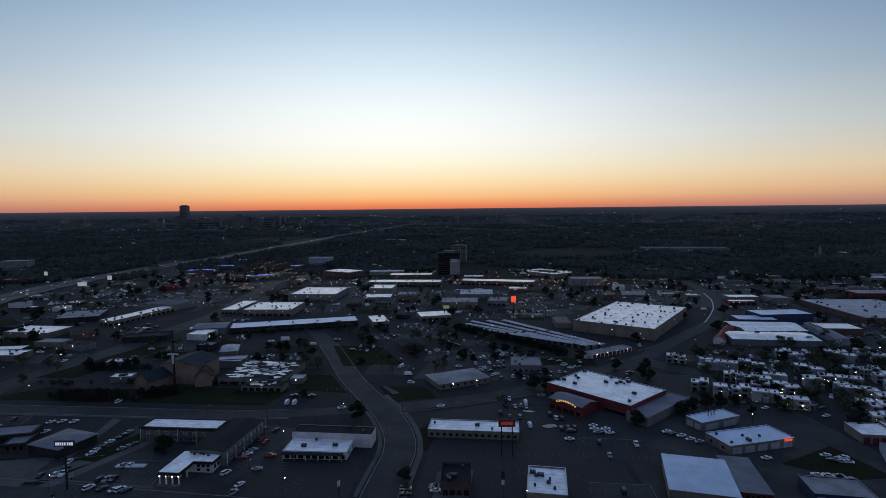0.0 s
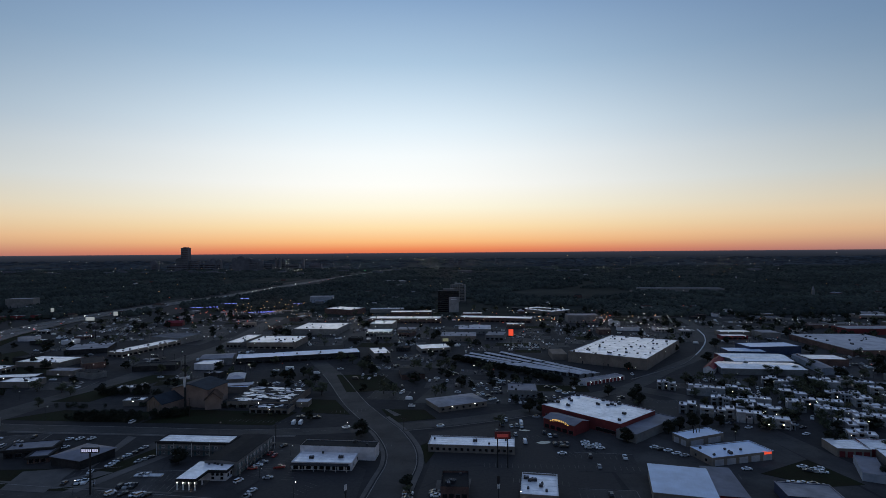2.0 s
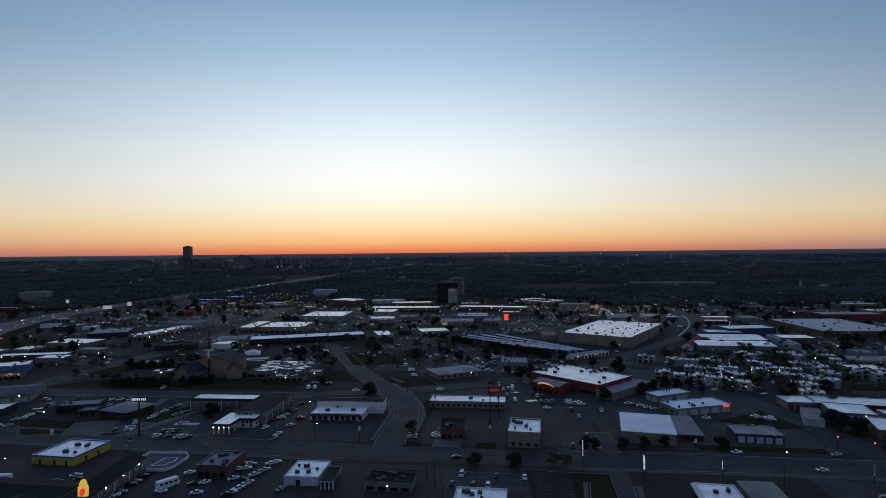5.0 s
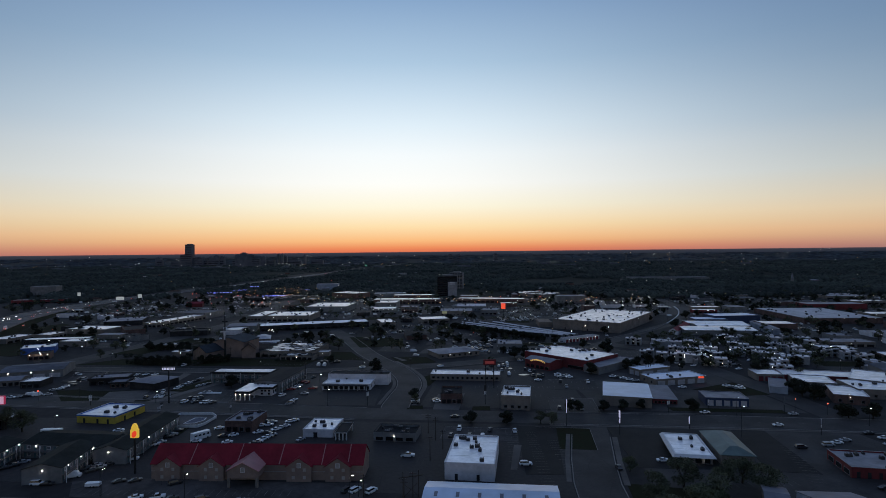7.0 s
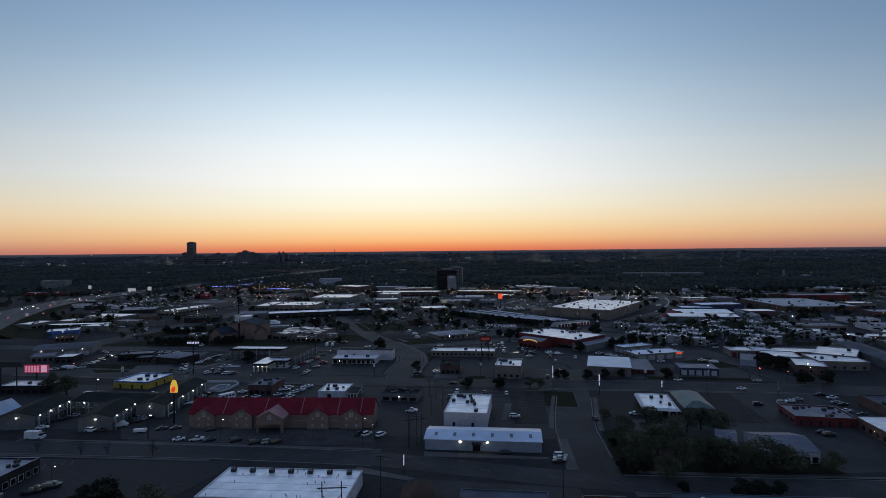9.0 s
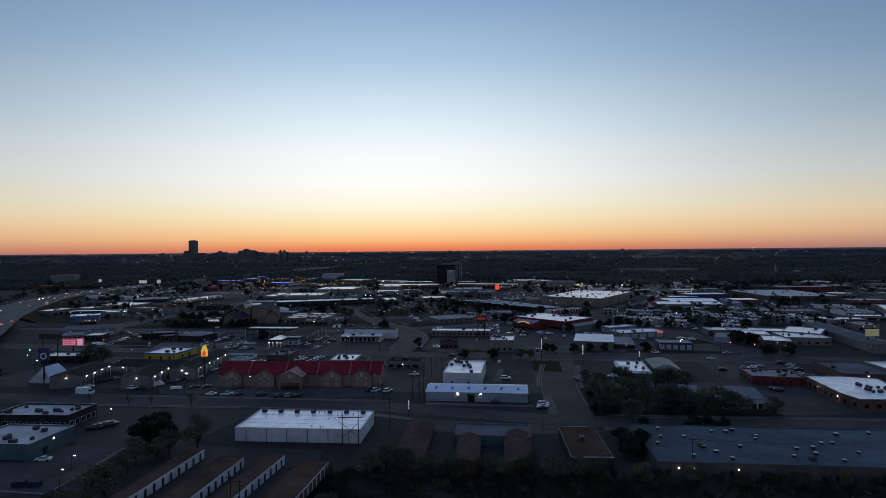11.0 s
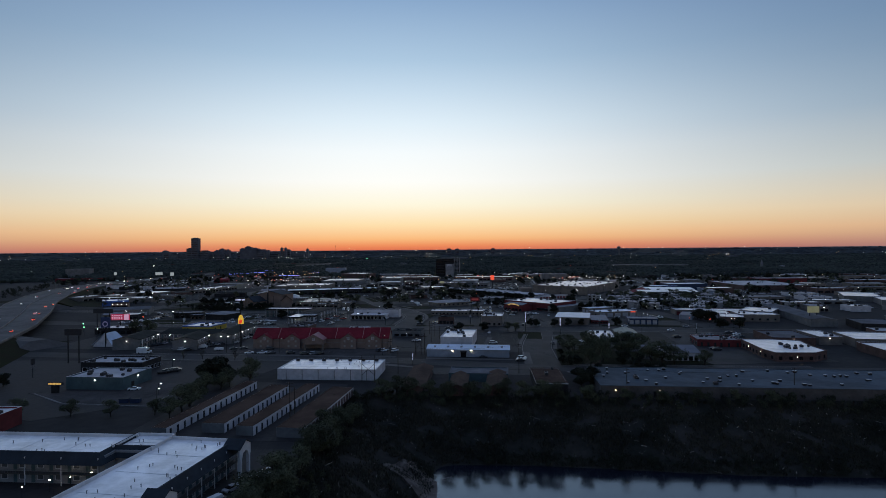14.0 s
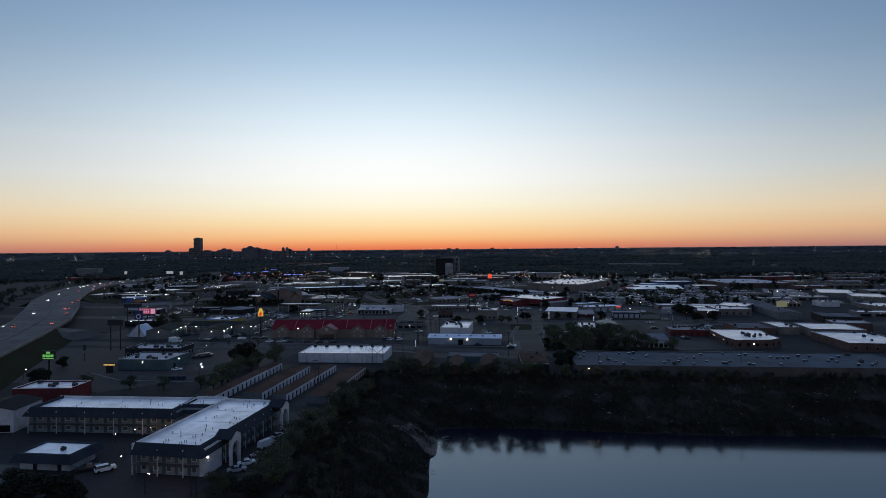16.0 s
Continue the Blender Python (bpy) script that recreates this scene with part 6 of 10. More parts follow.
def court_motel(x, y, rot, w, d, deep, h):
    """Four low wings round an open court."""
    root = thing("court_motel", "low motel of four bright white-roofed wings round an open court", "motel", pose(x, y, 0, 0, 0, rot))
    OCC.append((x, y, 0.5 * max(w, d) + 4))
    a, b = w / 2, d / 2
    for x0, x1, y0, y1 in ((-a, a, -b, -b + deep), (-a, a, b - deep, b), (-a, -a + deep, -b + deep, b - deep), (a - deep, a, -b + deep, b - deep)):
        bm = bmesh.new()
        box(bm, x0, x1, y0, y1, 0, h)
        part("wall", bm, "wall_tan", root)
        bm = bmesh.new()
        box(bm, x0 - 0.3, x1 + 0.3, y0 - 0.3, y1 + 0.3, h + 0.004, h + 0.5, top=(0.2, 0.2))
        part("roof", bm, "roof_white", root)
        n = int(max(x1 - x0, y1 - y0) / 9)
        for k in range(n):
            f = (k + 0.5) / n
            place("rooftop_unit", unit_mesh(k % 2), root, x0 + (x1 - x0) * (f if x1 - x0 > y1 - y0 else 0.5), y0 + (y1 - y0) * (f if y1 - y0 > x1 - x0 else 0.5), h + 0.5)


court_motel(168.0, 919.0, -52.0, 70.0, 44.0, 9.0, 6.0)
building("garden_centre", "red brick store in a car park", 197.2, 675.0, 14.6, 18.0, -3.5, 6.0, "wall_brick", "roof_tan")
building("white_roof_parlour", "long shop row with bright white roof and lit front", -320.9, 579.0, 17.8, 82.0, -16.0, 5.0, "wall_tan", "roof_white", units=8, f='shop:3', r='shop:12', lamps=1, lampsr=6)
building("grey_cinema", "grey blocky hall with pale tower front", -318.0, 640.0, 38.0, 44.0, 74.7, 7.0, "wall_grey", "roof_slate", lamps=2)
building("dark_strip", "dark flat-roofed shop block", -379.4, 577.5, 39.4, 43.2, 19.1, 5.0, "wall_dark", "roof_grey", units=6)
building("flat_motel_west", "low motel with white roof and wall lamps", -370.9, 502.8, 45.4, 28.5, -8.1, 5.0, "wall_tan", "roof_white", units=4, lamps=3)
building("brown_office", "low brown office with dark flat roof", -328.0, 497.9, 18.5, 36.6, 35.4, 5.0, "wall_brick", "roof_dark", lamps=1)
building("pale_roof_shop", "shop with pale flat roof", -328.2, 461.0, 24.7, 13.3, -6.7, 4.0, "wall_tan", "roof_grey")
building("white_roof_shop", "shop with bright white roof", -333.8, 419.3, 25.3, 16.7, -2.0, 4.5, "wall_tan", "roof_white", units=3)
building("blue_roof_hall", "hall with blue-grey roof", -213.8, 484.2, 17.1, 19.7, -9.6, 5.0, "wall_white", "roof_white")
building("blue_gable_hall", "hall with dark blue metal roof", -214.8, 507.4, 28.6, 25.7, 12.0, 6.0, "wall_grey", "roof_bluegrey", kind='gable')
building("church_hall", "long white-roofed church hall", -160.5, 394.9, 29.7, 10.6, -1.9, 4.5, "wall_tan", "roof_bluewhite")
building("far_apartments", "pale apartment block beside the woods", -835.0, 1085.0, 48.0, 28.0, 12.0, 18.0, "wall_grey", "roof_grey", f='win:8', f2='win:8')
building("grey_apartments", "grey four-storey block with grey flat roof", -256.0, 1150.0, 46.4, 26.0, 3.2, 13.0, "wall_paleblue", "roof_grey", f='win:8', f2='win:8')
building("roadside_motel", "long low roof in the woods", -172.3, 1927.0, 73.6, 40.0, -9.9, 6.0, "wall_grey", "roof_grey")
building("storage_block", "storage block with white roof and dark red doors", 201.9, 260.4, 15.5, 15.1, -8.5, 4.0, "wall_tan", "roof_white", f='roll:4', rollmat='wall_red')
building("storage_shed", "low pale metal shed", 193.7, 233.9, 9.0, 24.6, -28.3, 3.4, "wall_paleblue", "roof_bluegrey")
building("storage_long", "long storage row with white roof and red doors", 233.9, 256.4, 45.9, 17.4, -14.2, 3.6, "wall_red", "roof_white", f='roll:14', rollmat='wall_red')
building("storage_mid", "storage block with white roof and white posts", 217.8, 240.8, 20.2, 21.0, -18.5, 4.0, "wall_tan", "roof_white", f='roll:8', lamps=2)
building("brick_office", "brick office with white sloping roof", 216.7, 210.2, 15.7, 23.4, -25.1, 4.5, "wall_brick", "roof_white", lamps=1, f='win:3')
building("white_roof_block", "flat white-roofed block with rooftop units", 239.1, 220.0, 27.0, 24.0, -10.2, 5.0, "wall_tan", "roof_white", units=4, f='win:5')
building("white_block", "flat white-roofed block with white flat roof", 254.2, 239.7, 22.7, 32.3, -39.1, 5.5, "wall_tan", "roof_white", units=2)

# duller end walls of the self-storage rows beside the pond
for x, y, w, d, r in ((-81.0, -10.8, 4.7, 59.8, -7.3), (-66.9, -12.3, 7.3, 48.8, -7.7), (-55.3, -13.0, 5.5, 53.3, -9.1), (-41.7, -17.0, 8.4, 49.8, -8.1)):
    bm = bmesh.new()
    box(bm, -w / 2 - 0.05, w / 2 + 0.05, -d / 2 - 0.06, -d / 2 - 0.035, 0, 2.98)
    ob = setting("wall_end", bm, "wall_grey", "dull grey end wall of a storage row", "wall")
    ob.matrix_basis = pose(x, y, 0, 0, 0, r)


def blue_gable_house(x, y, rot):
    """A-shaped pancake house: steep pale blue roof reaching almost to the ground."""
    root = thing("gable_restaurant", "small restaurant under a steep pale blue roof", "restaurant", pose(x, y, 0, 0, 0, rot))
    OCC.append((x, y, 12))
    for s_ in (-1, 1):
        bm = bmesh.new()
        v = [(s_ * 6.4, -7, 0.9), (s_ * 6.4, 7, 0.9), (0, 5.0, 7.6), (0, -5.0, 7.6)]
        lo = [bm.verts.new(q) for q in v]
        hi = [bm.verts.new((q[0], q[1], q[2] + 0.2)) for q in v]
        bm.faces.new(lo), bm.faces.new(hi)
        for k in range(4):
            bm.faces.new((lo[k], lo[(k + 1) % 4], hi[(k + 1) % 4], hi[k]))
        part("roof", bm, "roof_seam", root)
        bm = bmesh.new()
        bm.faces.new([bm.verts.new(q) for q in ((-6.2, s_ * 6.2, 0), (6.2, s_ * 6.2, 0), (5.6, s_ * 6.2, 1.4), (0, s_ * 4.8, 7.3), (-5.6, s_ * 6.2, 1.4))])
        part("wall", bm, "wall_white", root)
    for k in range(4):
        place("window", window_mesh(1.6, 1.5, "trim_white"), root, -4.2 + 2.8 * k, -6.3, 0.4)


blue_gable_house(-199.0, 128.0, -6.0)
building("blue_wall_shop", "shop with a bright white roof and blue front wall", -344.8, 384.7, 24.0, 20.0, 28.8, 5.0, "wall_blue", "roof_white", units=5, lamps=1)
building("roadside_inn", "long low inn with a thin white roof and lit eave", -363.2, 435.2, 57.3, 13.0, 7.4, 4.0, "wall_dark", "roof_white", f='win:12', lamps=6)
building("lit_grill", "small brown grill with warm lit front", -322.9, 355.4, 14.7, 13.0, 23.1, 4.5, "wall_brick", "roof_dark", f='shop:4', lamps=4)
building("grey_metal_hall", "long hall with a blue-grey metal roof and wall lamps", -281.1, 294.9, 36.8, 30.0, 20.0, 5.0, "wall_grey", "roof_slate", kind='gable', pitch=1.6, lamps=3, f='roll:4')
building("low_gable_shop", "low shop with a grey gabled roof and amber sign", -277.4, 266.7, 13.8, 14.0, 16.6, 3.5, "wall_tan", "roof_bluegrey", kind='gable', pitch=1.2, f='shop:4')
building("white_canopy_shop", "small shop with a bright white flat roof", -258.3, 261.9, 11.7, 14.0, 7.8, 3.8, "wall_dark", "roof_white", f='shop:3')
building("corner_drive_in", "dark drive-in with a white flat roof", -222.5, 177.8, 26.0, 11.9, -0.9, 4.0, "wall_dark", "roof_white", f='shop:6', units=2)
building("long_grey_hall", "very long grey metal hall with a low gabled roof", 275.4, 226.0, 16.6, 100.0, -13.2, 5.0, "wall_grey", "roof_slate", kind='gable_d', pitch=1.4)
building("dark_hall", "dark low hall with grey roof behind a car park", 291.9, 169.1, 23.8, 30.0, -19.4, 4.5, "wall_dark", "roof_slate")
building("pale_roof_shop", "low shop with a pale flat roof", 273.0, 130.0, 22.0, 16.0, -17.7, 4.5, "wall_brick", "roof_pale", units=2)
building("white_roof_shed", "long shed with a bright white roof", 437.6, 378.4, 31.3, 60.0, -30.5, 5.0, "wall_grey", "roof_white")
building("white_roof_shed", "shed with a bright white roof beside another", 433.2, 325.0, 28.8, 45.0, -28.4, 5.0, "wall_grey", "roof_white", lamps=2)

# ---- apartments
apartment(163.7, 393.1, -22)
apartment(180.1, 377.7, -22)
apartment(189.8, 374.5, -22)
apartment(204.0, 376.9, -22)
apartment(208.5, 368.3, -22)
apartment(182.5, 348.5, -22)
apartment(188.7, 343.5, -22)
apartment(195.4, 338.6, -22)
apartment(206.3, 345.3, -22)
apartment(153.3, 333.0, -22)
apartment(161.6, 324.0, -22)
apartment(171.4, 320.6, -22)
apartment(181.0, 313.3, -22)
apartment(186.2, 301.6, -22)
apartment(193.6, 299.6, -22)
apartment(186.8, 327.6, -22)
apartment(199.1, 327.3, -22)
apartment(201.8, 320.8, -22)
apartment(245.5, 403.0, -22)
apartment(248.9, 393.3, -22)
apartment(262.4, 399.1, -22)
apartment(234.9, 364.8, -22)
apartment(240.0, 356.7, -22)
apartment(235.9, 342.0, -22)
apartment(224.7, 337.7, -22)
apartment(281.4, 398.4, -22)
apartment(283.6, 389.0, -22)
apartment(299.7, 397.8, -22)
apartment(265.4, 358.5, -22)
apartment(273.5, 355.7, -22)
apartment(271.9, 343.3, -22)
apartment(233.7, 324.1, -22)
apartment(237.1, 317.8, -22)
apartment(242.3, 313.6, -22)
apartment(226.1, 297.0, -22)
apartment(228.6, 289.9, -22)
apartment(220.2, 274.7, -22)
apartment(265.6, 323.2, -22)
apartment(252.9, 303.6, -22)
apartment(245.7, 337.1, -22)
apartment(306.0, 388.2, -22)
apartment(302.0, 370.8, -22)
apartment(245.2, 303.8, -22)
apartment(296.8, 320.3, -15)
apartment(299.0, 306.6, -15)
apartment(287.7, 282.5, -15)
apartment(315.5, 297.1, -15)
apartment(291.2, 330.2, -15)

# ---- vehicles
vehicle("sedan", "w", -209.3, 287.9, 60)
vehicle("sedan", "w", -203.7, 288.6, 60)
vehicle("sedan", "w", -197.3, 288.5, 60)
vehicle("sedan", "d", -206.1, 273.7, 60)
vehicle("sedan", "w", -203.1, 275.1, 60)
vehicle("sedan", "w", -163.3, 248.9, 60)
vehicle("sedan", "w", -163.5, 252.5, 60)
vehicle("sedan", "d", -163.0, 255.6, 60)
vehicle("sedan", "w", -162.3, 261.9, 60)
vehicle("sedan", "d", -160.9, 265.2, 60)
vehicle("sedan", "d", -160.2, 269.3, 60)
vehicle("sedan", "s", -159.8, 273.5, 60)
vehicle("sedan", "s", -152.1, 254.1, 60)
vehicle("sedan", "s", -150.5, 256.6, 60)
vehicle("sedan", "d", -149.0, 259.1, 60)
vehicle("suv", "w", -144.1, 217.0, 60)
vehicle("sedan", "d", -138.3, 216.4, 60)
vehicle("sedan", "w", -132.9, 215.4, 60)
vehicle("suv", "w", -130.4, 215.4, 60)
vehicle("sedan", "d", -127.7, 214.9, 60)
vehicle("sedan", "d", -93.1, 276.3, 60)
vehicle("sedan", "d", -86.3, 274.7, 60)
vehicle("sedan", "r", -86.8, 260.4, 80)
vehicle("sedan", "r", -89.9, 263.1, 80)
vehicle("sedan", "s", -89.8, 251.7, 10)
vehicle("sedan", "w", -91.0, 247.5, 10)
vehicle("sedan", "r", -92.3, 243.5, 10)
vehicle("pickup", "r", -79.9, 245.0, 10)
vehicle("sedan", "s", -81.5, 232.4, 10)
vehicle("suv", "w", -93.6, 229.0, 60)
vehicle("sedan", "w", -84.0, 218.7, 60)
vehicle("pickup", "s", -84.5, 212.0, 60)
vehicle("sedan", "d", -165.5, 234.4, 60)
vehicle("van", "w", -91.7, 314.2, 90)
vehicle("van", "w", -87.4, 314.1, 90)
vehicle("sedan", "w", -3.3, 307.4, 20)
vehicle("sedan", "d", -16.4, 210.1, 0)
vehicle("sedan", "d", -5.3, 214.3, 0)
vehicle("sedan", "w", -4.6, 212.5, 0)
vehicle("sedan", "w", -58.7, 306.1, 20)
vehicle("suv", "d", 28.9, 296.2, 90)
vehicle("suv", "d", 33.2, 307.4, 90)
vehicle("sedan", "w", 38.3, 305.5, 90)
vehicle("suv", "s", 41.6, 306.3, 90)
vehicle("van", "w", 44.8, 310.8, 90)
vehicle("sedan", "w", 44.2, 304.5, 90)
vehicle("sedan", "d", 33.4, 290.4, 90)
vehicle("suv", "s", 38.8, 290.2, 90)
vehicle("van", "w", 42.3, 277.8, 90)
vehicle("suv", "d", 55.3, 293.1, 80)
vehicle("suv", "w", 57.4, 287.4, 90)
vehicle("suv", "d", 60.4, 287.3, 90)
vehicle("suv", "d", 57.6, 273.8, 90)
vehicle("suv", "d", 60.8, 274.5, 90)
vehicle("suv", "d", 64.0, 274.4, 90)
vehicle("suv", "d", 61.6, 270.2, 0)
vehicle("sedan", "w", 58.6, 260.7, 0)
vehicle("sedan", "w", 74.3, 277.1, 0)
vehicle("sedan", "w", 73.7, 272.7, 0)
vehicle("sedan", "s", 74.3, 268.5, 0)
vehicle("sedan", "w", 79.3, 272.6, 0)
vehicle("sedan", "w", 79.9, 267.7, 0)
vehicle("sedan", "s", 76.3, 269.8, 0)
vehicle("sedan", "w", 30.8, 365.1, 70)
vehicle("sedan", "d", 35.8, 358.8, 70)
vehicle("sedan", "w", 55.8, 359.4, 90)
vehicle("sedan", "d", 58.6, 360.6, 90)
vehicle("sedan", "s", 56.0, 324.0, 0)
vehicle("sedan", "s", 34.0, 411.9, 0)
vehicle("sedan", "w", 42.0, 416.5, 20)
vehicle("sedan", "d", 36.5, 426.7, 0)
vehicle("sedan", "d", 47.6, 369.7, 60)
vehicle("sedan", "s", 50.8, 368.4, 60)
vehicle("sedan", "d", 56.8, 368.2, 90)
vehicle("sedan", "d", 60.0, 369.4, 90)
vehicle("sedan", "s", 63.3, 370.6, 90)
vehicle("sedan", "d", 66.0, 373.1, 90)
vehicle("sedan", "d", 70.3, 367.8, 90)
vehicle("sedan", "w", 76.1, 370.2, 90)
vehicle("sedan", "d", 79.7, 367.5, 90)
vehicle("suv", "w", 82.9, 387.7, 0)
vehicle("sedan", "d", 81.5, 396.4, 0)
vehicle("sedan", "d", 76.4, 399.6, 0)
vehicle("sedan", "s", 23.2, 375.7, 20)
vehicle("sedan", "d", 30.1, 374.2, 20)
vehicle("sedan", "w", 33.3, 367.6, 20)
vehicle("sedan", "w", 86.1, 380.6, 0)
vehicle("sedan", "s", 91.4, 383.2, 0)
vehicle("sedan", "w", 54.4, 359.5, 90)
vehicle("sedan", "d", 68.3, 359.0, 90)
vehicle("sedan", "w", 76.5, 354.0, 90)
vehicle("sedan", "w", 108.1, 268.5, 10)
vehicle("sedan", "d", 110.3, 265.7, 10)
vehicle("sedan", "w", 113.3, 263.6, 10)
vehicle("sedan", "w", 115.9, 259.5, 10)
vehicle("sedan", "s", 118.7, 256.3, 10)
vehicle("sedan", "s", 165.5, 315.3, 30)
vehicle("sedan", "s", 166.4, 309.6, 30)
vehicle("sedan", "d", 168.6, 307.7, 30)
vehicle("sedan", "w", 174.1, 299.6, 20)
vehicle("sedan", "s", 205.0, 323.0, 20)
vehicle("sedan", "w", 213.1, 330.0, 20)
vehicle("suv", "w", 196.3, 297.3, 20)
vehicle("sedan", "s", 203.6, 304.1, 20)
vehicle("sedan", "d", 204.7, 298.8, 20)
vehicle("sedan", "w", 199.1, 287.3, 20)
vehicle("sedan", "d", 166.9, 235.9, 150)
vehicle("sedan", "s", 169.5, 234.8, 150)
vehicle("sedan", "w", 172.7, 234.7, 150)
vehicle("sedan", "w", 151.6, 222.8, 150)
vehicle("sedan", "w", 155.9, 222.3, 150)
vehicle("sedan", "d", 160.1, 221.7, 150)
vehicle("sedan", "s", 162.6, 218.8, 150)
vehicle("suv", "w", 224.8, 292.4, 20)
vehicle("sedan", "d", 224.9, 299.2, 20)
vehicle("sedan", "s", 218.5, 284.5, 20)
vehicle("sedan", "s", 205.4, 330.2, 20)
vehicle("sedan", "d", 222.2, 340.6, 20)
vehicle("sedan", "d", 225.2, 308.1, 20)
vehicle("pickup", "w", -148.1, 467.0, 0)
vehicle("truck", "w", -137.1, 470.7, 5)
vehicle("sedan", "d", 124.0, 392.1, 40)
vehicle("sedan", "d", 121.0, 399.6, 40)
vehicle("sedan", "w", 137.2, 387.3, 40)
vehicle("sedan", "s", 103.9, 404.8, 0)
vehicle("sedan", "w", 143.7, 394.4, 60)
vehicle("van", "w", -236.2, 645.5, 10)
vehicle("sedan", "d", -86.1, 819.8, 0)
vehicle("sedan", "w", 451.8, 800.1, 0)
vehicle("sedan", "w", -389.6, 653.7, 0)
vehicle("sedan", "s", -400.0, 654.3, 0)
vehicle("truck", "w", -567.5, 873.3, 10)
vehicle("sedan", "d", -536.9, 707.4, 20)
vehicle("suv", "w", -146.4, 107.9, 0)
vehicle("sedan", "d", -142.9, 107.8, 0)
vehicle("van", "w", -138.6, 114.7, 45)
vehicle("sedan", "d", -137.3, 122.2, 45)
vehicle("sedan", "s", -136.0, 125.0, 45)
vehicle("sedan", "d", -134.5, 128.4, 45)
vehicle("suv", "w", -129.2, 134.3, 20)
vehicle("pickup", "w", -125.5, 148.1, 20)
vehicle("sedan", "d", -124.5, 158.2, 15)
vehicle("sedan", "s", -123.9, 161.3, 15)
vehicle("sedan", "d", -124.0, 166.9, 15)
vehicle("rv", "w", -108.9, 156.3, 50)
vehicle("sedan", "w", -109.0, 151.8, 0)
vehicle("sedan", "d", -99.7, 158.2, 15)
vehicle("sedan", "w", -106.0, 169.6, 20)
vehicle("sedan", "w", -95.7, 159.6, 30)
vehicle("sedan", "w", -94.7, 150.0, 10)
vehicle("sedan", "s", -92.4, 170.0, 30)
vehicle("sedan", "d", -87.4, 179.4, 10)
vehicle("sedan", "s", -83.8, 178.4, 10)
vehicle("sedan", "w", -84.4, 174.0, 10)
vehicle("sedan", "w", -87.4, 173.2, 10)
vehicle("sedan", "w", -85.7, 163.3, 40)
vehicle("sedan", "d", -81.5, 162.3, 0)
vehicle("sedan", "w", -80.3, 153.9, 40)
vehicle("sedan", "w", -79.3, 156.8, 40)
vehicle("sedan", "s", -78.2, 159.1, 40)
vehicle("sedan", "w", -78.6, 167.1, 40)
vehicle("sedan", "s", -77.2, 169.5, 40)
vehicle("sedan", "w", -75.7, 172.0, 40)
vehicle("sedan", "w", -75.5, 179.0, 20)
vehicle("sedan", "w", -73.8, 180.7, 20)
vehicle("sedan", "w", -81.6, 150.3, 20)
vehicle("sedan", "d", -82.4, 148.2, 20)
vehicle("sedan", "s", -63.6, 152.6, 60)
vehicle("sedan", "d", 4.5, 184.5, 0)
vehicle("suv", "w", -16.5, 214.5, 0)
vehicle("sedan", "d", -5.1, 216.4, 0)
vehicle("sedan", "w", -250.5, 230.8, 0)
vehicle("sedan", "s", -247.1, 232.0, 0)
vehicle("sedan", "d", -243.7, 233.1, 30)
vehicle("van", "w", -242.6, 235.6, 50)
vehicle("van", "w", -238.8, 235.4, 50)
vehicle("sedan", "s", -233.3, 236.5, 50)
vehicle("sedan", "s", -237.5, 247.4, 30)
vehicle("sedan", "w", -235.6, 250.1, 30)
vehicle("sedan", "w", -236.0, 255.8, 30)
vehicle("sedan", "d", -234.7, 260.1, 30)
vehicle("suv", "w", -250.4, 289.8, 0)
vehicle("sedan", "s", -234.4, 283.9, 0)
vehicle("sedan", "w", -181.2, 257.8, 30)
vehicle("bus", "w", -179.7, 163.1, 0)
vehicle("sedan", "d", -162.1, 161.0, 0)
vehicle("sedan", "w", -152.0, 167.8, 20)
vehicle("sedan", "d", -148.0, 163.6, 20)
vehicle("sedan", "d", -156.0, 162.3, 0)
vehicle("sedan", "d", -118.1, 109.3, 35)
vehicle("sedan", "d", -112.5, 109.9, 35)
vehicle("suv", "d", -96.8, 107.2, 35)
vehicle("sedan", "w", -104.6, 95.8, 25)
vehicle("pickup", "w", -97.5, 95.6, 20)
vehicle("sedan", "d", -92.1, 94.7, 35)
vehicle("suv", "d", -81.6, 93.8, 35)
vehicle("suv", "d", -73.4, 91.0, 35)
vehicle("suv", "s", -68.4, 91.5, 35)
vehicle("suv", "d", -65.3, 91.4, 45)
vehicle("suv", "d", -34.4, 99.7, 60)
vehicle("suv", "w", -31.5, 99.6, 55)
vehicle("suv", "w", -25.8, 98.8, 55)
vehicle("pickup", "w", -15.5, 132.0, 0)
vehicle("suv", "w", 30.3, 121.8, 0)
vehicle("sedan", "d", 21.0, 77.7, 0)
vehicle("suv", "w", 40.4, 74.4, 0)
vehicle("sedan", "w", 39.7, 71.8, 0)
vehicle("sedan", "d", 38.9, 69.2, 0)
vehicle("sedan", "d", 64.5, 117.4, 90)
vehicle("sedan", "w", 83.7, 124.2, 0)
vehicle("sedan", "d", 87.0, 121.6, 40)
vehicle("sedan", "w", 129.3, 187.0, 0)
vehicle("sedan", "w", 153.1, 165.8, 0)
vehicle("sedan", "s", 170.7, 182.6, 0)
vehicle("suv", "d", 145.1, 136.5, 0)
vehicle("suv", "s", 157.8, 138.9, 0)
vehicle("sedan", "w", 163.3, 141.7, 0)
vehicle("sedan", "s", 168.8, 144.5, 0)
vehicle("sedan", "d", 185.3, 153.3, 0)
vehicle("sedan", "w", 187.0, 146.9, 0)
vehicle("sedan", "s", 183.1, 139.0, 0)
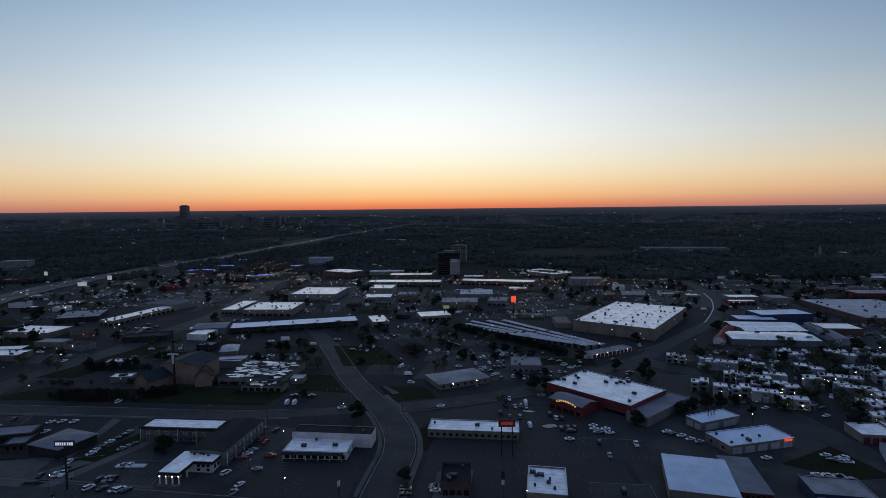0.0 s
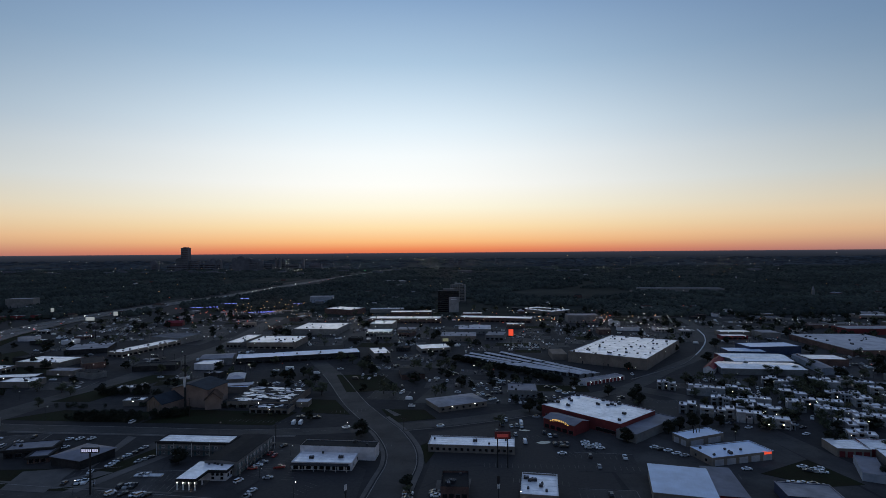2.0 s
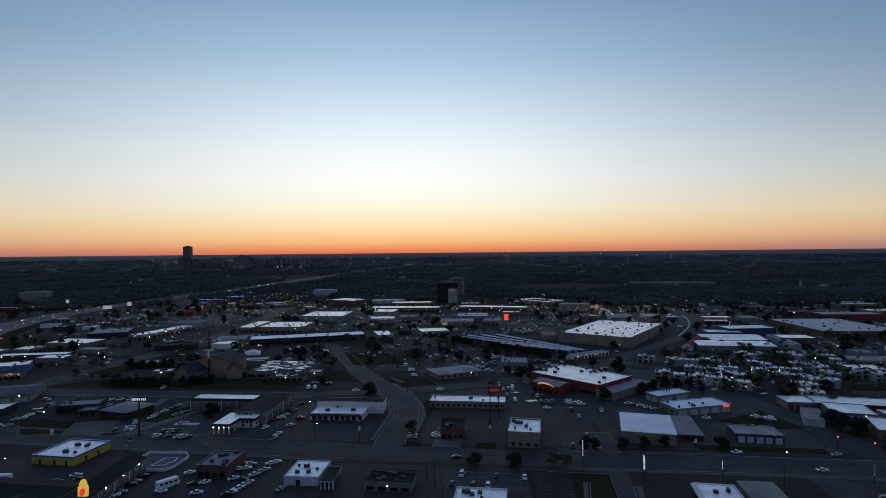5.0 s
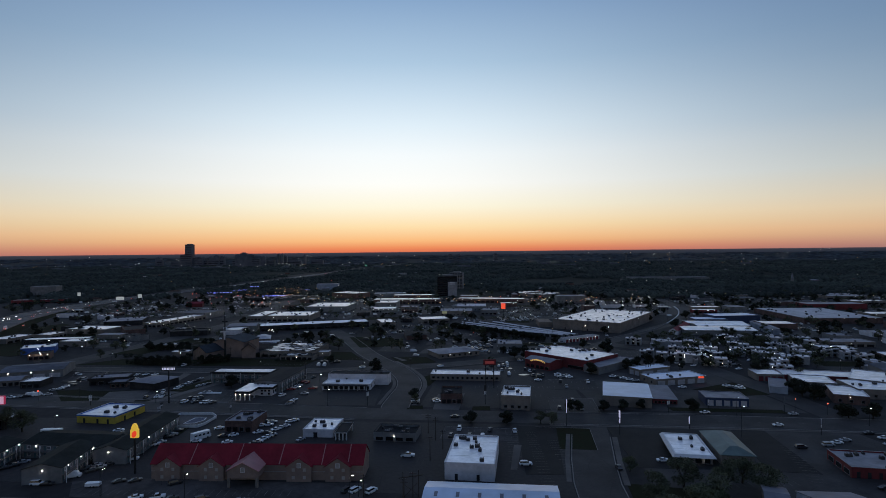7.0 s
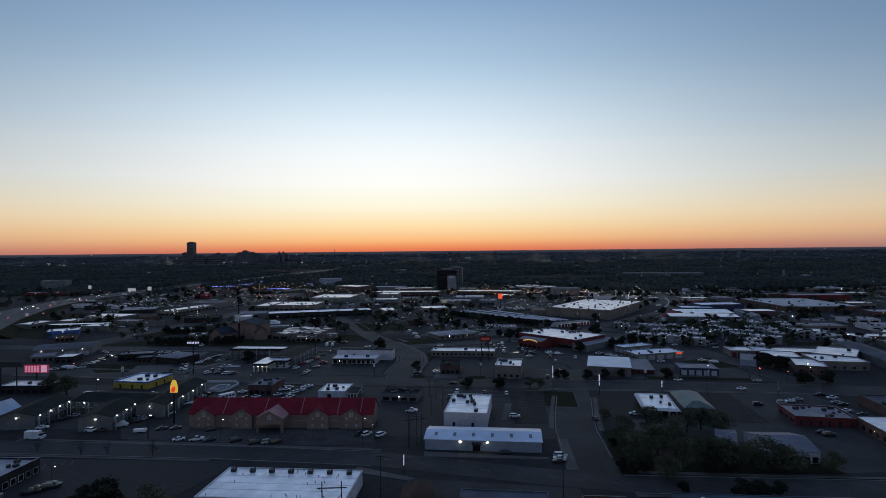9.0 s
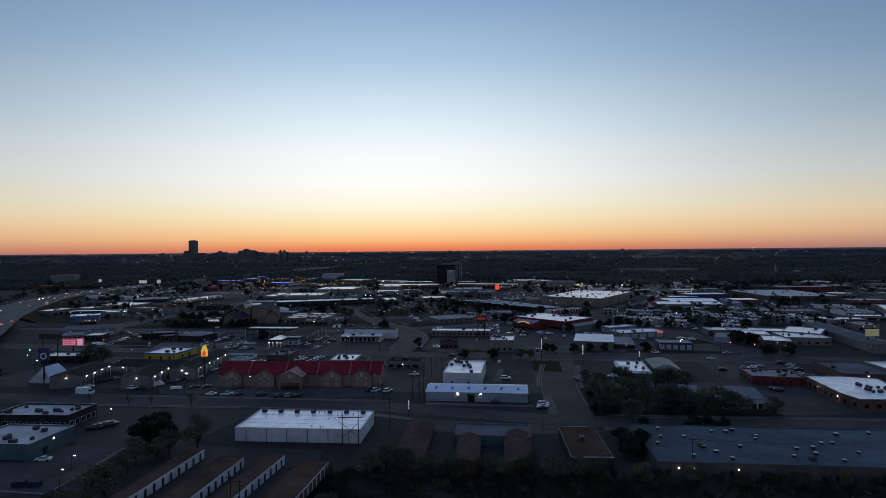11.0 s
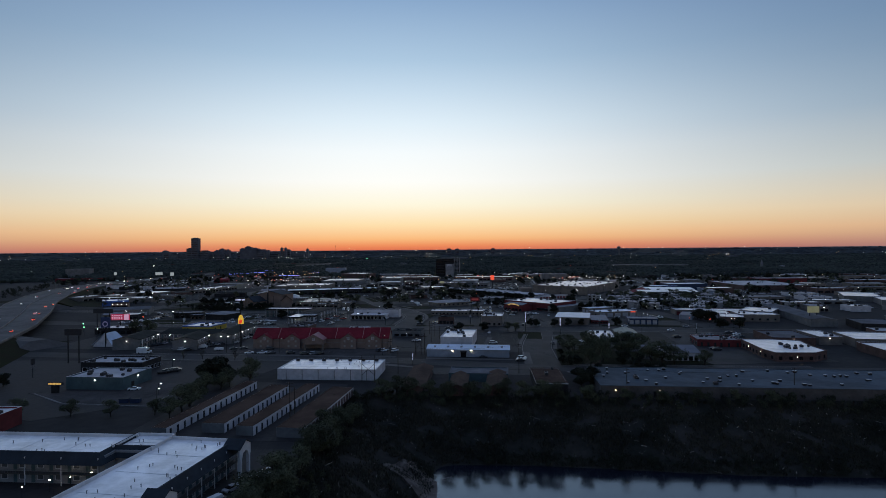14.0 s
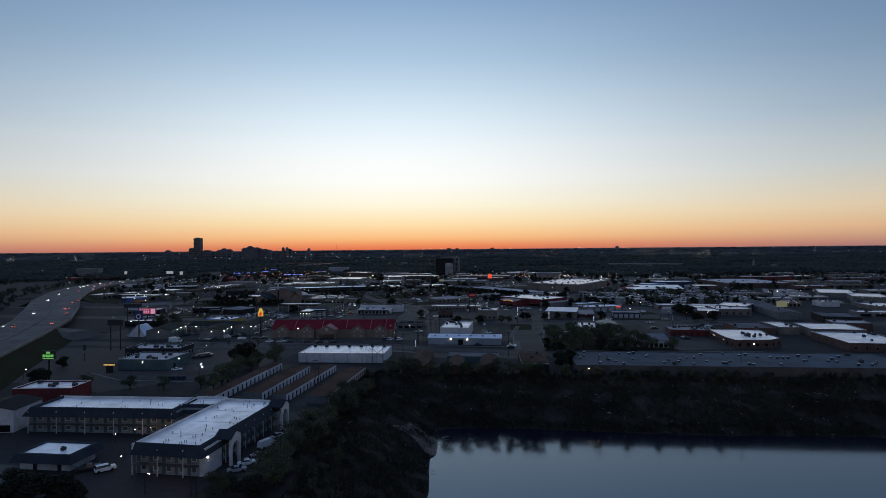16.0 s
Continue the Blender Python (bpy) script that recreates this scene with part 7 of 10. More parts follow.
vehicle("sedan", "d", 183.7, 135.1, 0)
vehicle("sedan", "w", 178.0, 125.3, 0)
vehicle("sedan", "d", 180.7, 119.3, 0)
vehicle("sedan", "d", 148.2, 96.9, 0)
vehicle("suv", "d", 148.5, 93.5, 0)
vehicle("sedan", "w", 167.4, 241.0, 0)
vehicle("sedan", "s", 169.3, 237.2, 0)
vehicle("sedan", "w", 173.8, 238.8, 0)
vehicle("sedan", "w", 140.0, 238.6, 0)
vehicle("sedan", "w", -169.8, 112.4, 20)
vehicle("truck", "w", -163.5, 99.5, 0)
vehicle("sedan", "d", -170.2, 123.4, 45)
vehicle("sedan", "d", -168.6, 125.9, 45)
vehicle("sedan", "s", -167.3, 129.2, 45)
vehicle("suv", "w", -151.2, 111.1, 0)
vehicle("sedan", "d", -144.9, 110.2, 0)
vehicle("van", "w", -137.9, 114.5, 15)
vehicle("sedan", "d", -134.4, 119.8, 45)
vehicle("sedan", "s", -133.4, 123.1, 45)
vehicle("sedan", "d", -131.7, 126.3, 45)
vehicle("pickup", "w", -125.8, 131.3, 15)
vehicle("sedan", "w", -126.5, 147.2, 15)
vehicle("sedan", "s", -124.1, 151.2, 15)
vehicle("pickup", "d", -127.5, 48.3, 25)
vehicle("suv", "d", -124.3, 51.9, 20)
vehicle("sedan", "w", -124.0, 17.6, 8)
vehicle("pickup", "d", -127.1, 50.0, 25)
vehicle("suv", "d", -124.0, 53.2, 15)
vehicle("pickup", "d", -90.0, -101.8, 35)
vehicle("suv", "w", -85.5, -102.3, 40)
vehicle("van", "w", -45.3, -74.1, 60)
vehicle("sedan", "w", -43.3, -68.2, 10)
vehicle("sedan", "s", -51.6, -103.5, 20)
vehicle("sedan", "w", -50.6, -99.0, 20)
vehicle("sedan", "s", -49.6, -96.3, 20)
vehicle("sedan", "w", -49.0, -93.9, 20)
vehicle("van", "w", -49.7, -85.7, 60)
vehicle("sedan", "s", -48.8, -78.1, 60)
vehicle("suv", "d", -287.5, 132.3, 118, 6.0)
vehicle("sedan", "r", -271.1, 145.4, 118, 6.0)
vehicle("suv", "r", -300.9, 205.2, 118, 6.0)
vehicle("sedan", "w", -329.4, 245.6, 118, 6.0)
vehicle("sedan", "d", -325.2, 245.2, 118, 6.0)
vehicle("sedan", "r", -362.8, 305.2, 118, 6.0)
vehicle("sedan", "w", -295.1, 132.8, 298, 6.0)
vehicle("sedan", "s", -463.7, 472.3, 118, 6.0)
vehicle("sedan", "w", -405.9, 333.5, 298, 6.0)
vehicle("truck", "w", -457.5, 491.3, 118, 6.0)
vehicle("suv", "s", -331.8, 211.6, 298, 6.0)
vehicle("suv", "w", -509.1, 518.8, 298, 6.0)
vehicle("suv", "d", -368.7, 323.6, 118, 6.0)
vehicle("sedan", "w", -452.4, 417.6, 298, 6.0)
vehicle("sedan", "d", -459.6, 519.5, 118, 5.5)

# ---- trees
tree("dark", -17.7, 221.4, 5.0)
tree("dark", -131.0, 251.3, 7.0)
tree("dark", 97.2, 278.8, 7.0)
tree("dark", 53.5, 335.4, 8.0)
tree("dark", 61.7, 333.1, 8.0)
tree("dark", 67.2, 335.0, 7.0)
tree("dark", 124.7, 291.5, 7.0)
tree("dark", 133.2, 297.1, 7.0)
tree("dark", 143.2, 302.1, 8.0)
tree("dark", 150.8, 301.9, 7.0)
tree("dark", 160.3, 305.2, 6.0)
tree("dark", 201.2, 270.7, 7.0)
tree("dark", -139.3, 405.2, 6.0)
tree("dark", -120.4, 404.6, 6.0)
tree("dark", -61.5, 450.1, 8.0)
tree("dark", 241.8, 494.7, 8.0)
tree("dark", 234.5, 546.4, 7.0)
tree("dark", 287.0, 573.6, 8.0)
tree("dark", 309.7, 595.2, 7.0)
tree("dark", 2.5, 433.2, 6.0)
tree("dark", 115.8, 375.6, 7.0)
tree("dark", 128.4, 362.2, 7.0)
tree("dark", 130.8, 353.6, 6.0)
tree("dark", -230.2, 327.4, 5.0)
tree("dark", -224.4, 326.2, 5.0)
tree("dark", -218.5, 325.1, 6.0)
tree("dark", -212.8, 324.0, 6.0)
tree("dark", -207.6, 324.8, 6.0)
tree("dark", -202.0, 325.7, 6.0)
tree("dark", -195.1, 323.5, 6.0)
tree("dark", -191.1, 325.4, 5.0)
tree("dark", -182.1, 326.2, 6.0)
tree("dark", -176.3, 328.0, 6.0)
tree("dark", -171.0, 330.9, 6.0)
tree("dark", -166.0, 335.0, 5.0)
tree("dark", -250.9, 386.9, 6.0)
tree("dark", -242.8, 386.7, 6.0)
tree("dark", -234.7, 386.4, 6.0)
tree("dark", -226.9, 390.4, 6.0)
tree("dark", -222.4, 393.1, 6.0)
tree("dark", -171.2, 478.3, 5.0)
tree("dark", -314.1, 494.8, 6.0)
tree("dark", -363.5, 485.8, 7.0)
tree("dark", -382.3, 497.6, 7.0)
tree("dark", -362.7, 465.2, 6.0)
tree("dark", 13.5, 509.1, 5.0)
tree("dark", 21.0, 501.7, 5.0)
tree("dark", 28.1, 492.1, 5.0)
tree("dark", 35.0, 482.9, 5.0)
tree("dark", 42.1, 474.1, 5.0)
tree("dark", 48.9, 465.5, 5.0)
tree("dark", 55.5, 457.2, 5.0)
tree("dark", 61.7, 447.4, 5.0)
tree("dark", 67.8, 439.7, 5.0)
tree("dark", 73.8, 432.4, 5.0)
tree("dark", 79.2, 423.5, 5.0)
tree("dark", 83.5, 416.7, 5.0)
tree("dark", 89.1, 413.2, 5.0)
tree("spring", -101.7, 396.5, 7.0)
tree("spring", -89.5, 381.9, 8.0)
tree("spring", -70.7, 462.1, 8.0)
tree("spring", -286.7, 395.1, 6.0)
tree("spring", -275.4, 355.7, 6.0)
tree("spring", -275.4, 387.7, 6.0)
tree("spring", -98.5, 509.1, 8.0)
tree("spring", -86.0, 496.8, 8.0)
tree("spring", -4.5, 471.7, 7.0)
tree("spring", 37.2, 450.2, 7.0)
tree("spring", 29.2, 470.4, 6.0)
tree("spring", 259.6, 461.3, 6.0)
tree("spring", 264.5, 438.0, 7.0)
tree("spring", 270.0, 432.3, 7.0)
tree("spring", 288.6, 440.8, 6.0)
tree("spring", 314.6, 459.2, 7.0)
tree("spring", 225.8, 393.2, 7.0)
tree("spring", 261.2, 392.0, 8.0)
tree("spring", 267.2, 377.6, 8.0)
tree("spring", 221.5, 365.8, 7.0)
tree("spring", 206.0, 393.8, 6.0)
tree("spring", 296.4, 390.9, 8.0)
tree("spring", 332.0, 421.3, 7.0)
tree("spring", 185.0, 410.0, 7.0)
tree("spring", 166.2, 395.1, 7.0)
tree("spring", 173.5, 367.2, 6.0)
tree("spring", 169.3, 343.2, 6.0)
tree("spring", -201.1, 479.4, 6.0)
tree("spring", -245.5, 460.8, 7.0)
tree("spring", -111.9, 437.3, 8.0)
tree("spring", -158.2, 499.8, 6.0)
tree("spring", -23.8, 472.5, 7.0)
tree("spring", -13.9, 461.9, 6.0)
tree("dark", 11.9, 175.1, 5.0)
tree("dark", 28.7, 173.7, 5.5)
tree("dark", 63.4, 194.2, 5.0)
tree("dark", 67.7, 194.0, 5.0)
tree("dark", 80.6, 192.5, 5.0)
tree("dark", 90.9, 194.2, 5.0)
tree("dark", 100.5, 195.9, 4.5)
tree("dark", 124.7, 190.9, 6.0)
tree("dark", 198.6, 226.7, 7.0)
tree("dark", 197.0, 216.8, 8.0)
tree("dark", 198.6, 209.6, 8.0)
tree("dark", 203.0, 211.8, 7.0)
tree("dark", 191.9, 178.9, 6.0)
tree("dark", 193.8, 177.0, 6.0)
tree("dark", 203.8, 174.8, 7.0)
tree("spring", 45.0, 173.1, 5.0)
tree("spring", 50.1, 173.0, 5.0)
tree("spring", 67.8, 114.6, 5.0)
tree("spring", -16.5, 213.4, 4.0)
tree("spring", -208.5, 172.9, 9.0)
tree("spring", -197.1, 168.4, 9.0)
tree("spring", 67.3, 87.6, 9.0)
tree("spring", 66.6, 70.5, 9.0)
tree("spring", 74.4, 73.0, 10.0)
tree("spring", 83.9, 84.1, 9.0)
tree("spring", 96.1, 99.9, 8.0)
tree("spring", 103.2, 103.2, 8.0)
tree("spring", 107.7, 96.1, 8.0)
tree("spring", 78.0, 62.7, 9.0)
tree("spring", 81.6, 100.3, 9.0)
tree("spring", 88.4, 64.9, 9.0)
tree("spring", 93.8, 62.3, 9.0)
tree("spring", 99.9, 59.7, 9.0)
tree("spring", 105.3, 59.6, 9.0)
tree("spring", 110.9, 58.1, 8.0)
tree("spring", 124.6, 56.8, 6.0)
tree("spring", 69.7, 53.7, 7.0)
tree("dark", 58.0, 61.7, 4.0)
tree("dark", 60.9, 59.3, 4.0)
tree("dark", 65.0, 60.6, 4.0)
tree("dark", 62.1, 84.7, 3.0)
tree("dark", 86.4, 58.7, 6.0)
tree("dark", 93.7, 58.5, 5.0)
tree("bare", -133.4, 80.8, 5.0)
tree("bare", -123.7, 81.1, 5.0)
tree("bare", -106.1, 78.9, 6.0)
tree("bare", -151.9, 84.7, 4.0)
tree("dark", -99.5, 29.5, 9.0)
tree("dark", -94.5, 30.0, 9.0)
tree("dark", -97.0, 33.5, 9.5)
tree("dark", 56.0, 15.5, 7.0)
tree("dark", 60.0, 18.4, 7.0)
tree("dark", 57.5, 28.3, 5.0)
tree("dark", 70.3, 42.7, 4.0)
tree("dark", 86.5, 39.8, 5.0)
tree("dark", 91.7, 39.6, 5.0)
tree("dark", 97.7, 41.0, 4.0)
tree("spring", -80.5, 26.5, 9.5)
tree("spring", -87.3, 22.0, 6.5)
tree("spring", -93.5, 13.9, 7.0)
tree("spring", -91.8, 3.0, 7.0)
tree("spring", -90.8, -6.7, 7.5)
tree("spring", -90.4, -13.3, 7.0)
tree("spring", -90.8, -21.4, 6.0)
tree("spring", -88.7, 16.6, 6.0)
tree("spring", -97.9, -17.3, 5.0)
tree("spring", -17.5, 7.8, 6.0)
tree("spring", -11.9, 6.0, 6.0)
tree("spring", -4.8, 5.8, 5.0)
tree("spring", 2.4, 2.1, 6.0)
tree("spring", 11.1, 1.8, 6.0)
tree("spring", 16.4, 1.7, 5.0)
tree("spring", 23.5, 2.4, 6.0)
tree("spring", 30.3, 0.8, 6.0)
tree("spring", 37.1, 0.3, 6.0)
tree("spring", 42.0, -1.1, 6.0)
tree("spring", 53.8, -2.1, 5.0)
tree("spring", 67.1, -3.2, 4.0)
tree("spring", 79.7, -5.3, 4.0)
tree("spring", 92.6, -6.4, 4.0)
tree("spring", 105.6, -7.1, 4.0)
tree("spring", 118.2, -8.0, 4.0)
tree("spring", -22.4, 3.8, 6.0)
tree("spring", -35.3, -51.8, 7.0)
tree("spring", -38.2, -73.3, 6.0)
tree("spring", -37.9, -85.6, 6.0)
tree("spring", -40.8, -90.0, 6.0)
tree("spring", -39.9, -108.9, 7.0)
tree("spring", -40.6, -115.3, 6.0)
tree("spring", -40.5, -101.9, 6.0)
tree("spring", -144.7, -17.4, 5.0)
tree("spring", -136.0, -67.6, 5.0)
tree("spring", -112.0, -18.7, 5.0)
tree("spring", -126.0, -18.1, 5.0)
tree("spring", -33.8, -36.8, 6.0)
tree("spring", -32.0, -20.5, 6.0)
tree("dark", -182.8, 25.3, 5.0)
tree("dark", -169.4, -6.9, 6.0)
tree("dark", -174.6, -4.7, 5.0)
tree("dark", -49.8, -115.1, 4.0)
tree("dark", -43.0, -119.6, 5.0)
tree("dark", -90.8, -120.0, 6.0)
tree("dark", -84.0, -120.7, 6.0)
tree("dark", -97.0, -118.4, 6.0)

for x, y, h in ((-33.5, -50, 7.5), (-36.5, -57, 6.5), (-35.5, -68, 6.5), (-38.5, -78, 7.5), (-40.5, -86, 7.0), (-35.5, -83, 6.0), (-33.5, -26, 6.5), (-36.0, -36, 7.5), (-34.5, -42, 6.5), (-40.0, -96, 6.5), (-43.0, -110, 6.5),
                (-39.0, -113, 6.0), (-50.0, -121, 6.0), (-30.5, -14, 5.5)):
    tree("spring", x, y, h)
for x, y, h in ((-88, -119, 4.0), (-96, -121, 4.2), (-80, -121, 3.8), (-105, -120, 4.0), (-113, -118, 3.6)):
    tree("dark", x, y, h)

# ---- pole signs
pole_sign("motel_sign", "tall yellow motel sign with a red emblem on a dark pole", -116.9, 117.8, 18.6, 3.0, 5.8, "sign_yellow", "sign_red", 1)
pole_sign("inn_sign", "tall dark inn sign with pale lit lettering on a single pole", -152.8, 217.1, 20.0, 7.6, 2.2, "sign_dark", "sign_white", 1)
pole_sign("plaza_sign", "large dark red sign board on two posts", 26.8, 243.6, 17.1, 7.5, 3.4, "wall_red", "sign_dimred", 2)
pole_sign("store_sign", "glowing red square sign on a tall pole", 71.6, 584.3, 18.6, 5.0, 6.6, "sign_orange", "sign_orange", 1)
pole_sign("led_board", "red lit electronic board with pale lines of writing on a post", -227.5, 188.6, 11.9, 13, 4.2, "sign_hotred", "sign_pink", 1)
pole_sign("dark_billboard", "dark unlit billboard on two posts", -185.2, 73.7, 17.3, 8.5, 3.2, "sign_dark", "sign_dark", 2)
pole_sign("motor_lodge_sign", "blue motel sign with a pale emblem", -197.9, 121.8, 17.5, 5.2, 6.2, "sign_blue", "sign_violet", 1)
pole_sign("grill_sign", "green lit restaurant sign on a post", -172.4, 1.5, 12.7, 5.6, 3.8, "sign_dark", "sign_green", 1)
pole_sign("dark_billboard", "dark billboard seen from behind on posts", -227.8, 169.1, 17.7, 13, 3, "sign_dark", "sign_dark", 2)
pole_sign("white_billboard", "white lit billboard on a post", -457.3, 698.4, 22.9, 11, 4.5, "sign_pale", "sign_pale", 1)
pole_sign("dark_billboard", "dark billboard on a post", -428.7, 663.6, 15.6, 9, 4, "sign_dark", "sign_dark", 1)
pole_sign("white_sign", "small white lit sign on a tall pole", -490.6, 811.5, 18.2, 6, 6, "sign_pale", "sign_pale", 1)
pole_sign("white_sign", "small white lit sign on a tall pole", -636.5, 885.0, 17.2, 5, 6, "sign_pale", "sign_pale", 1)
pole_sign("yellow_sign", "small yellow lit roadside sign", 0.6, 566.2, 12.2, 6, 3, "sign_cream", "sign_cream", 2)
pole_sign("yellow_board", "pale yellow lit sign board", 267.0, 193.5, 12.6, 8.0, 4.4, "sign_cream", "sign_cream", 2)

# ---- post signs
post_sign(21.3, 207.5, 10.6)
post_sign(-41.7, 207.6, 7.3)
post_sign(56.3, 168.5, 12.6)
post_sign(77.0, 155.8, 10.8)
post_sign(110.8, 162.5, 5.7)
post_sign(112.1, 189.4, 5.7)
post_sign(134.3, 193.6, 4.9)
post_sign(169.1, 187.3, 7.9)
post_sign(164.5, 153.0, 6.9)
post_sign(-14.0, 61.2, 5.9)
post_sign(-146.8, 194.4, 4.1)
post_sign(-110.1, 194.8, 6.8)
post_sign(-152.1, 207.7, 2.7)
post_sign(-156.2, 224.7, 3.2)
post_sign(-193.8, 213.3, 5.5)
post_sign(-182.3, 41.6, 8.5)

# ---- utility poles
utility_pole(-48.5, -29.5, 13.8)
utility_pole(-48.4, -24.2, 10.7)
utility_pole(70.1, 3.8, 10.0)
utility_pole(131.6, 0.5, 10.5)
utility_pole(-10.9, 86.8, 11.7)
utility_pole(-13.5, 83.8, 11.1)
utility_pole(-19.7, 43.5, 12.6)
utility_pole(-161.9, 330.7, 34.5)
utility_pole(-28.0, 95.4, 7.6)
utility_pole(-39.9, -105.5, 9.8)
utility_pole(-56.7, -117.9, 4.5)
utility_pole(-55.5, -117.9, 4.5)
utility_pole(-46.3, -118.7, 5.3)
utility_pole(-6.4, 127.8, 9.5)
utility_pole(-4.5, 150.8, 10.3)
utility_pole(-1.4, 139.8, 8.0)
utility_pole(34.5, 42.3, 13.4)
utility_pole(-24.4, 300.9, 7.3)
utility_pole(-94.9, 288.5, 7.6)
utility_pole(-8.0, 160.7, 8.6)

# ---- street lamps
street_lamp(-117.6, 97.5, 9.5)
street_lamp(-117.6, 98.1, 9.4)
street_lamp(-87.9, 95.3, 8.4)
street_lamp(-128.2, 58.5, 4.6)
street_lamp(-102.7, -6.5, 6.7)
street_lamp(-183.9, 1.9, 3.7)
street_lamp(-79.3, 261.6, 5.3)
street_lamp(-85.6, 233.5, 3.7)
street_lamp(-110.3, 10.0, 3.3)
street_lamp(-68.1, -116.1, 4.8)
street_lamp(128.2, 150.4, 13.5)
street_lamp(194.1, 164.2, 8.1)
street_lamp(-29.6, 95.4, 5.7)
street_lamp(-159.8, 216.3, 6.4)
street_lamp(-57.9, 301.7, 3.2)
street_lamp(-31.3, 87.3, 10.6)

# ---- the red-roofed inn's front gables and porch
def gable_front(x, y, rot, w, depth, h, pitch, roofmat, porch=False):
    root = thing("inn_porch" if porch else "inn_gable", "tan gabled porch with a faded red roof" if porch else "tan gabled bay with a dark red roof", "porch" if porch else "bay", pose(x, y, 0, 0, 0, rot), "inn bays")
    a = w / 2
    bm = bmesh.new()
    z0 = 3.4 if porch else 0.0
    for s in (-depth, 0):
        bm.faces.new([bm.verts.new(p) for p in ((-a, s, z0), (a, s, z0), (a, s, h), (0, s, h + pitch), (-a, s, h))])
    for s in (-a, a):
        bm.faces.new([bm.verts.new(p) for p in ((s, -depth, z0), (s, 0, z0), (s, 0, h), (s, -depth, h))])
    part("wall", bm, "wall_inn", root)
    for s in (-1, 1):
        bm = bmesh.new()
        v = [(s * (a + 0.4), -depth - 0.4, h - 0.4 * pitch / a), (s * (a + 0.4), 6.0, h - 0.4 * pitch / a), (0, 6.0, h + pitch), (0, -depth - 0.4, h + pitch)]
        lo = [bm.verts.new(q) for q in v]
        hi = [bm.verts.new((q[0], q[1], q[2] + 0.16)) for q in v]
        bm.faces.new(lo), bm.faces.new(hi)
        for i in range(4):
            bm.faces.new((lo[i], lo[(i + 1) % 4], hi[(i + 1) % 4], hi[i]))
        part("roof", bm, roofmat, root)
    wd = place("window", window_mesh(1.5, 1.7), root, 0, -depth, h - 0.6)
    part("pane", pane_mesh(1.5, 1.7, "blind"), (), wd)
    if porch:
        for s in (-a + 0.5, a - 0.5):
            bm = bmesh.new()
            box(bm, s - 0.45, s + 0.45, -depth, -depth + 0.9, 0, 3.4)
            part("column", bm, "wall_tan", root)
    else:
        for s in (-a * 0.45, a * 0.45):
            for z in (0.9, 3.6):
                wd = place("window", window_mesh(1.3, 1.4, "wall_inn"), root, s, -depth, z)
                part("pane", pane_mesh(1.3, 1.4, "blind"), (), wd)


for sx in (-32.0, -16.0, 16.0, 30.0):
    gable_front(-68.9 + sx, 110.5 - sx * 0.040, -2.3, 9.0, 1.6, 5.6, 3.0, "roof_red")
gable_front(-71.2, 110.6, -2.3, 11.0, 7.0, 6.0, 2.8, "roof_pink", True)
bm = bmesh.new()
box(bm, -38.9, 38.9, -6.78, -6.66, 3.05, 3.2)
ob = setting("trim", bm, "wall_pale", "pale string course along the inn front", "trim")
ob.matrix_basis = pose(-68.7, 117.1, 0, 0, 0, -2.3)
for sx in (-24.5, -7.0, 8.5, 24.0, 33.5):
    bm = bmesh.new()
    v = box(bm, sx - 0.16, sx + 0.16, -6.9, -0.1, 5.85, 6.02)
    for q in v:
        q.co.z += (q.co.y + 6.65) / 6.65 * 5.0
    ob = setting("trim", bm, "roof_pink", "pale metal seam running up the red roof", "trim")
    ob.matrix_basis = pose(-68.7, 117.1, 0, 0, 0, -2.3)

# ---- gym sign: an arched lit band of plain blocks
root = thing("gym_sign", "curved yellow lit sign band on the red gym gable", "sign", pose(64.6, 296.6, 4.6, 0, 0, -48.9))
for k in range(9):
    s = (k - 4) / 4
    bm = bmesh.new()
    box(bm, s * 6 - 0.5, s * 6 + 0.5, -0.3, 0, 0.9 * (1 - s * s), 0.9 * (1 - s * s) + 1.0)
    part("letter_block", bm, "sign_amber", root)
root = thing("corner_sign", "glowing red box sign on a shop corner", "sign", pose(157.6, 251.6, 2.4, 0, 0, 14))
bm = bmesh.new()
box(bm, -3.2, 1.2, -0.8, 0.4, 0, 1.6)
part("lamp_box", bm, "sign_orange", root)

# ---- swimming pool by the lodge
root = thing("swimming_pool", "drained pale motel swimming pool behind a low angular wall", "swimming pool", pose(-125.0, 182.5, 0.1))
ring = [(-10.5, 5.3), (-9.8, 10.4), (6.5, 10.2), (10.5, 4.8), (9.5, -6.3), (7.6, -10.2), (-1.2, -10.2)]
for k, (p, q) in enumerate(zip(ring, ring[1:] + ring[:1])):
    bm = bmesh.new()
    prism(bm, strip([p, q], 0.16), 0, 1.25 + 0.002 * k)
    part("wall", bm, "trim_white", root)
bm = bmesh.new()
prism(bm, ring[::-1], 0.0, 0.09)
part("terrace", bm, "concrete", root)
bm = bmesh.new()
prism(bm, [(-1.5, -3.5), (3.2, -3.0), (5.5, 1.5), (5.0, 4.6), (0.2, 4.6), (-0.6, 1.0)], 0.091, 0.11)
part("basin", bm, "wall_navy", root)
bm = bmesh.new()
prism(bm, [(-2.1, -4.1), (3.7, -3.6), (6.2, 1.3), (5.6, 5.3), (-0.5, 5.3), (-1.3, 1.0)], 0.0, 0.1)
part("coping", bm, "trim_white", root)

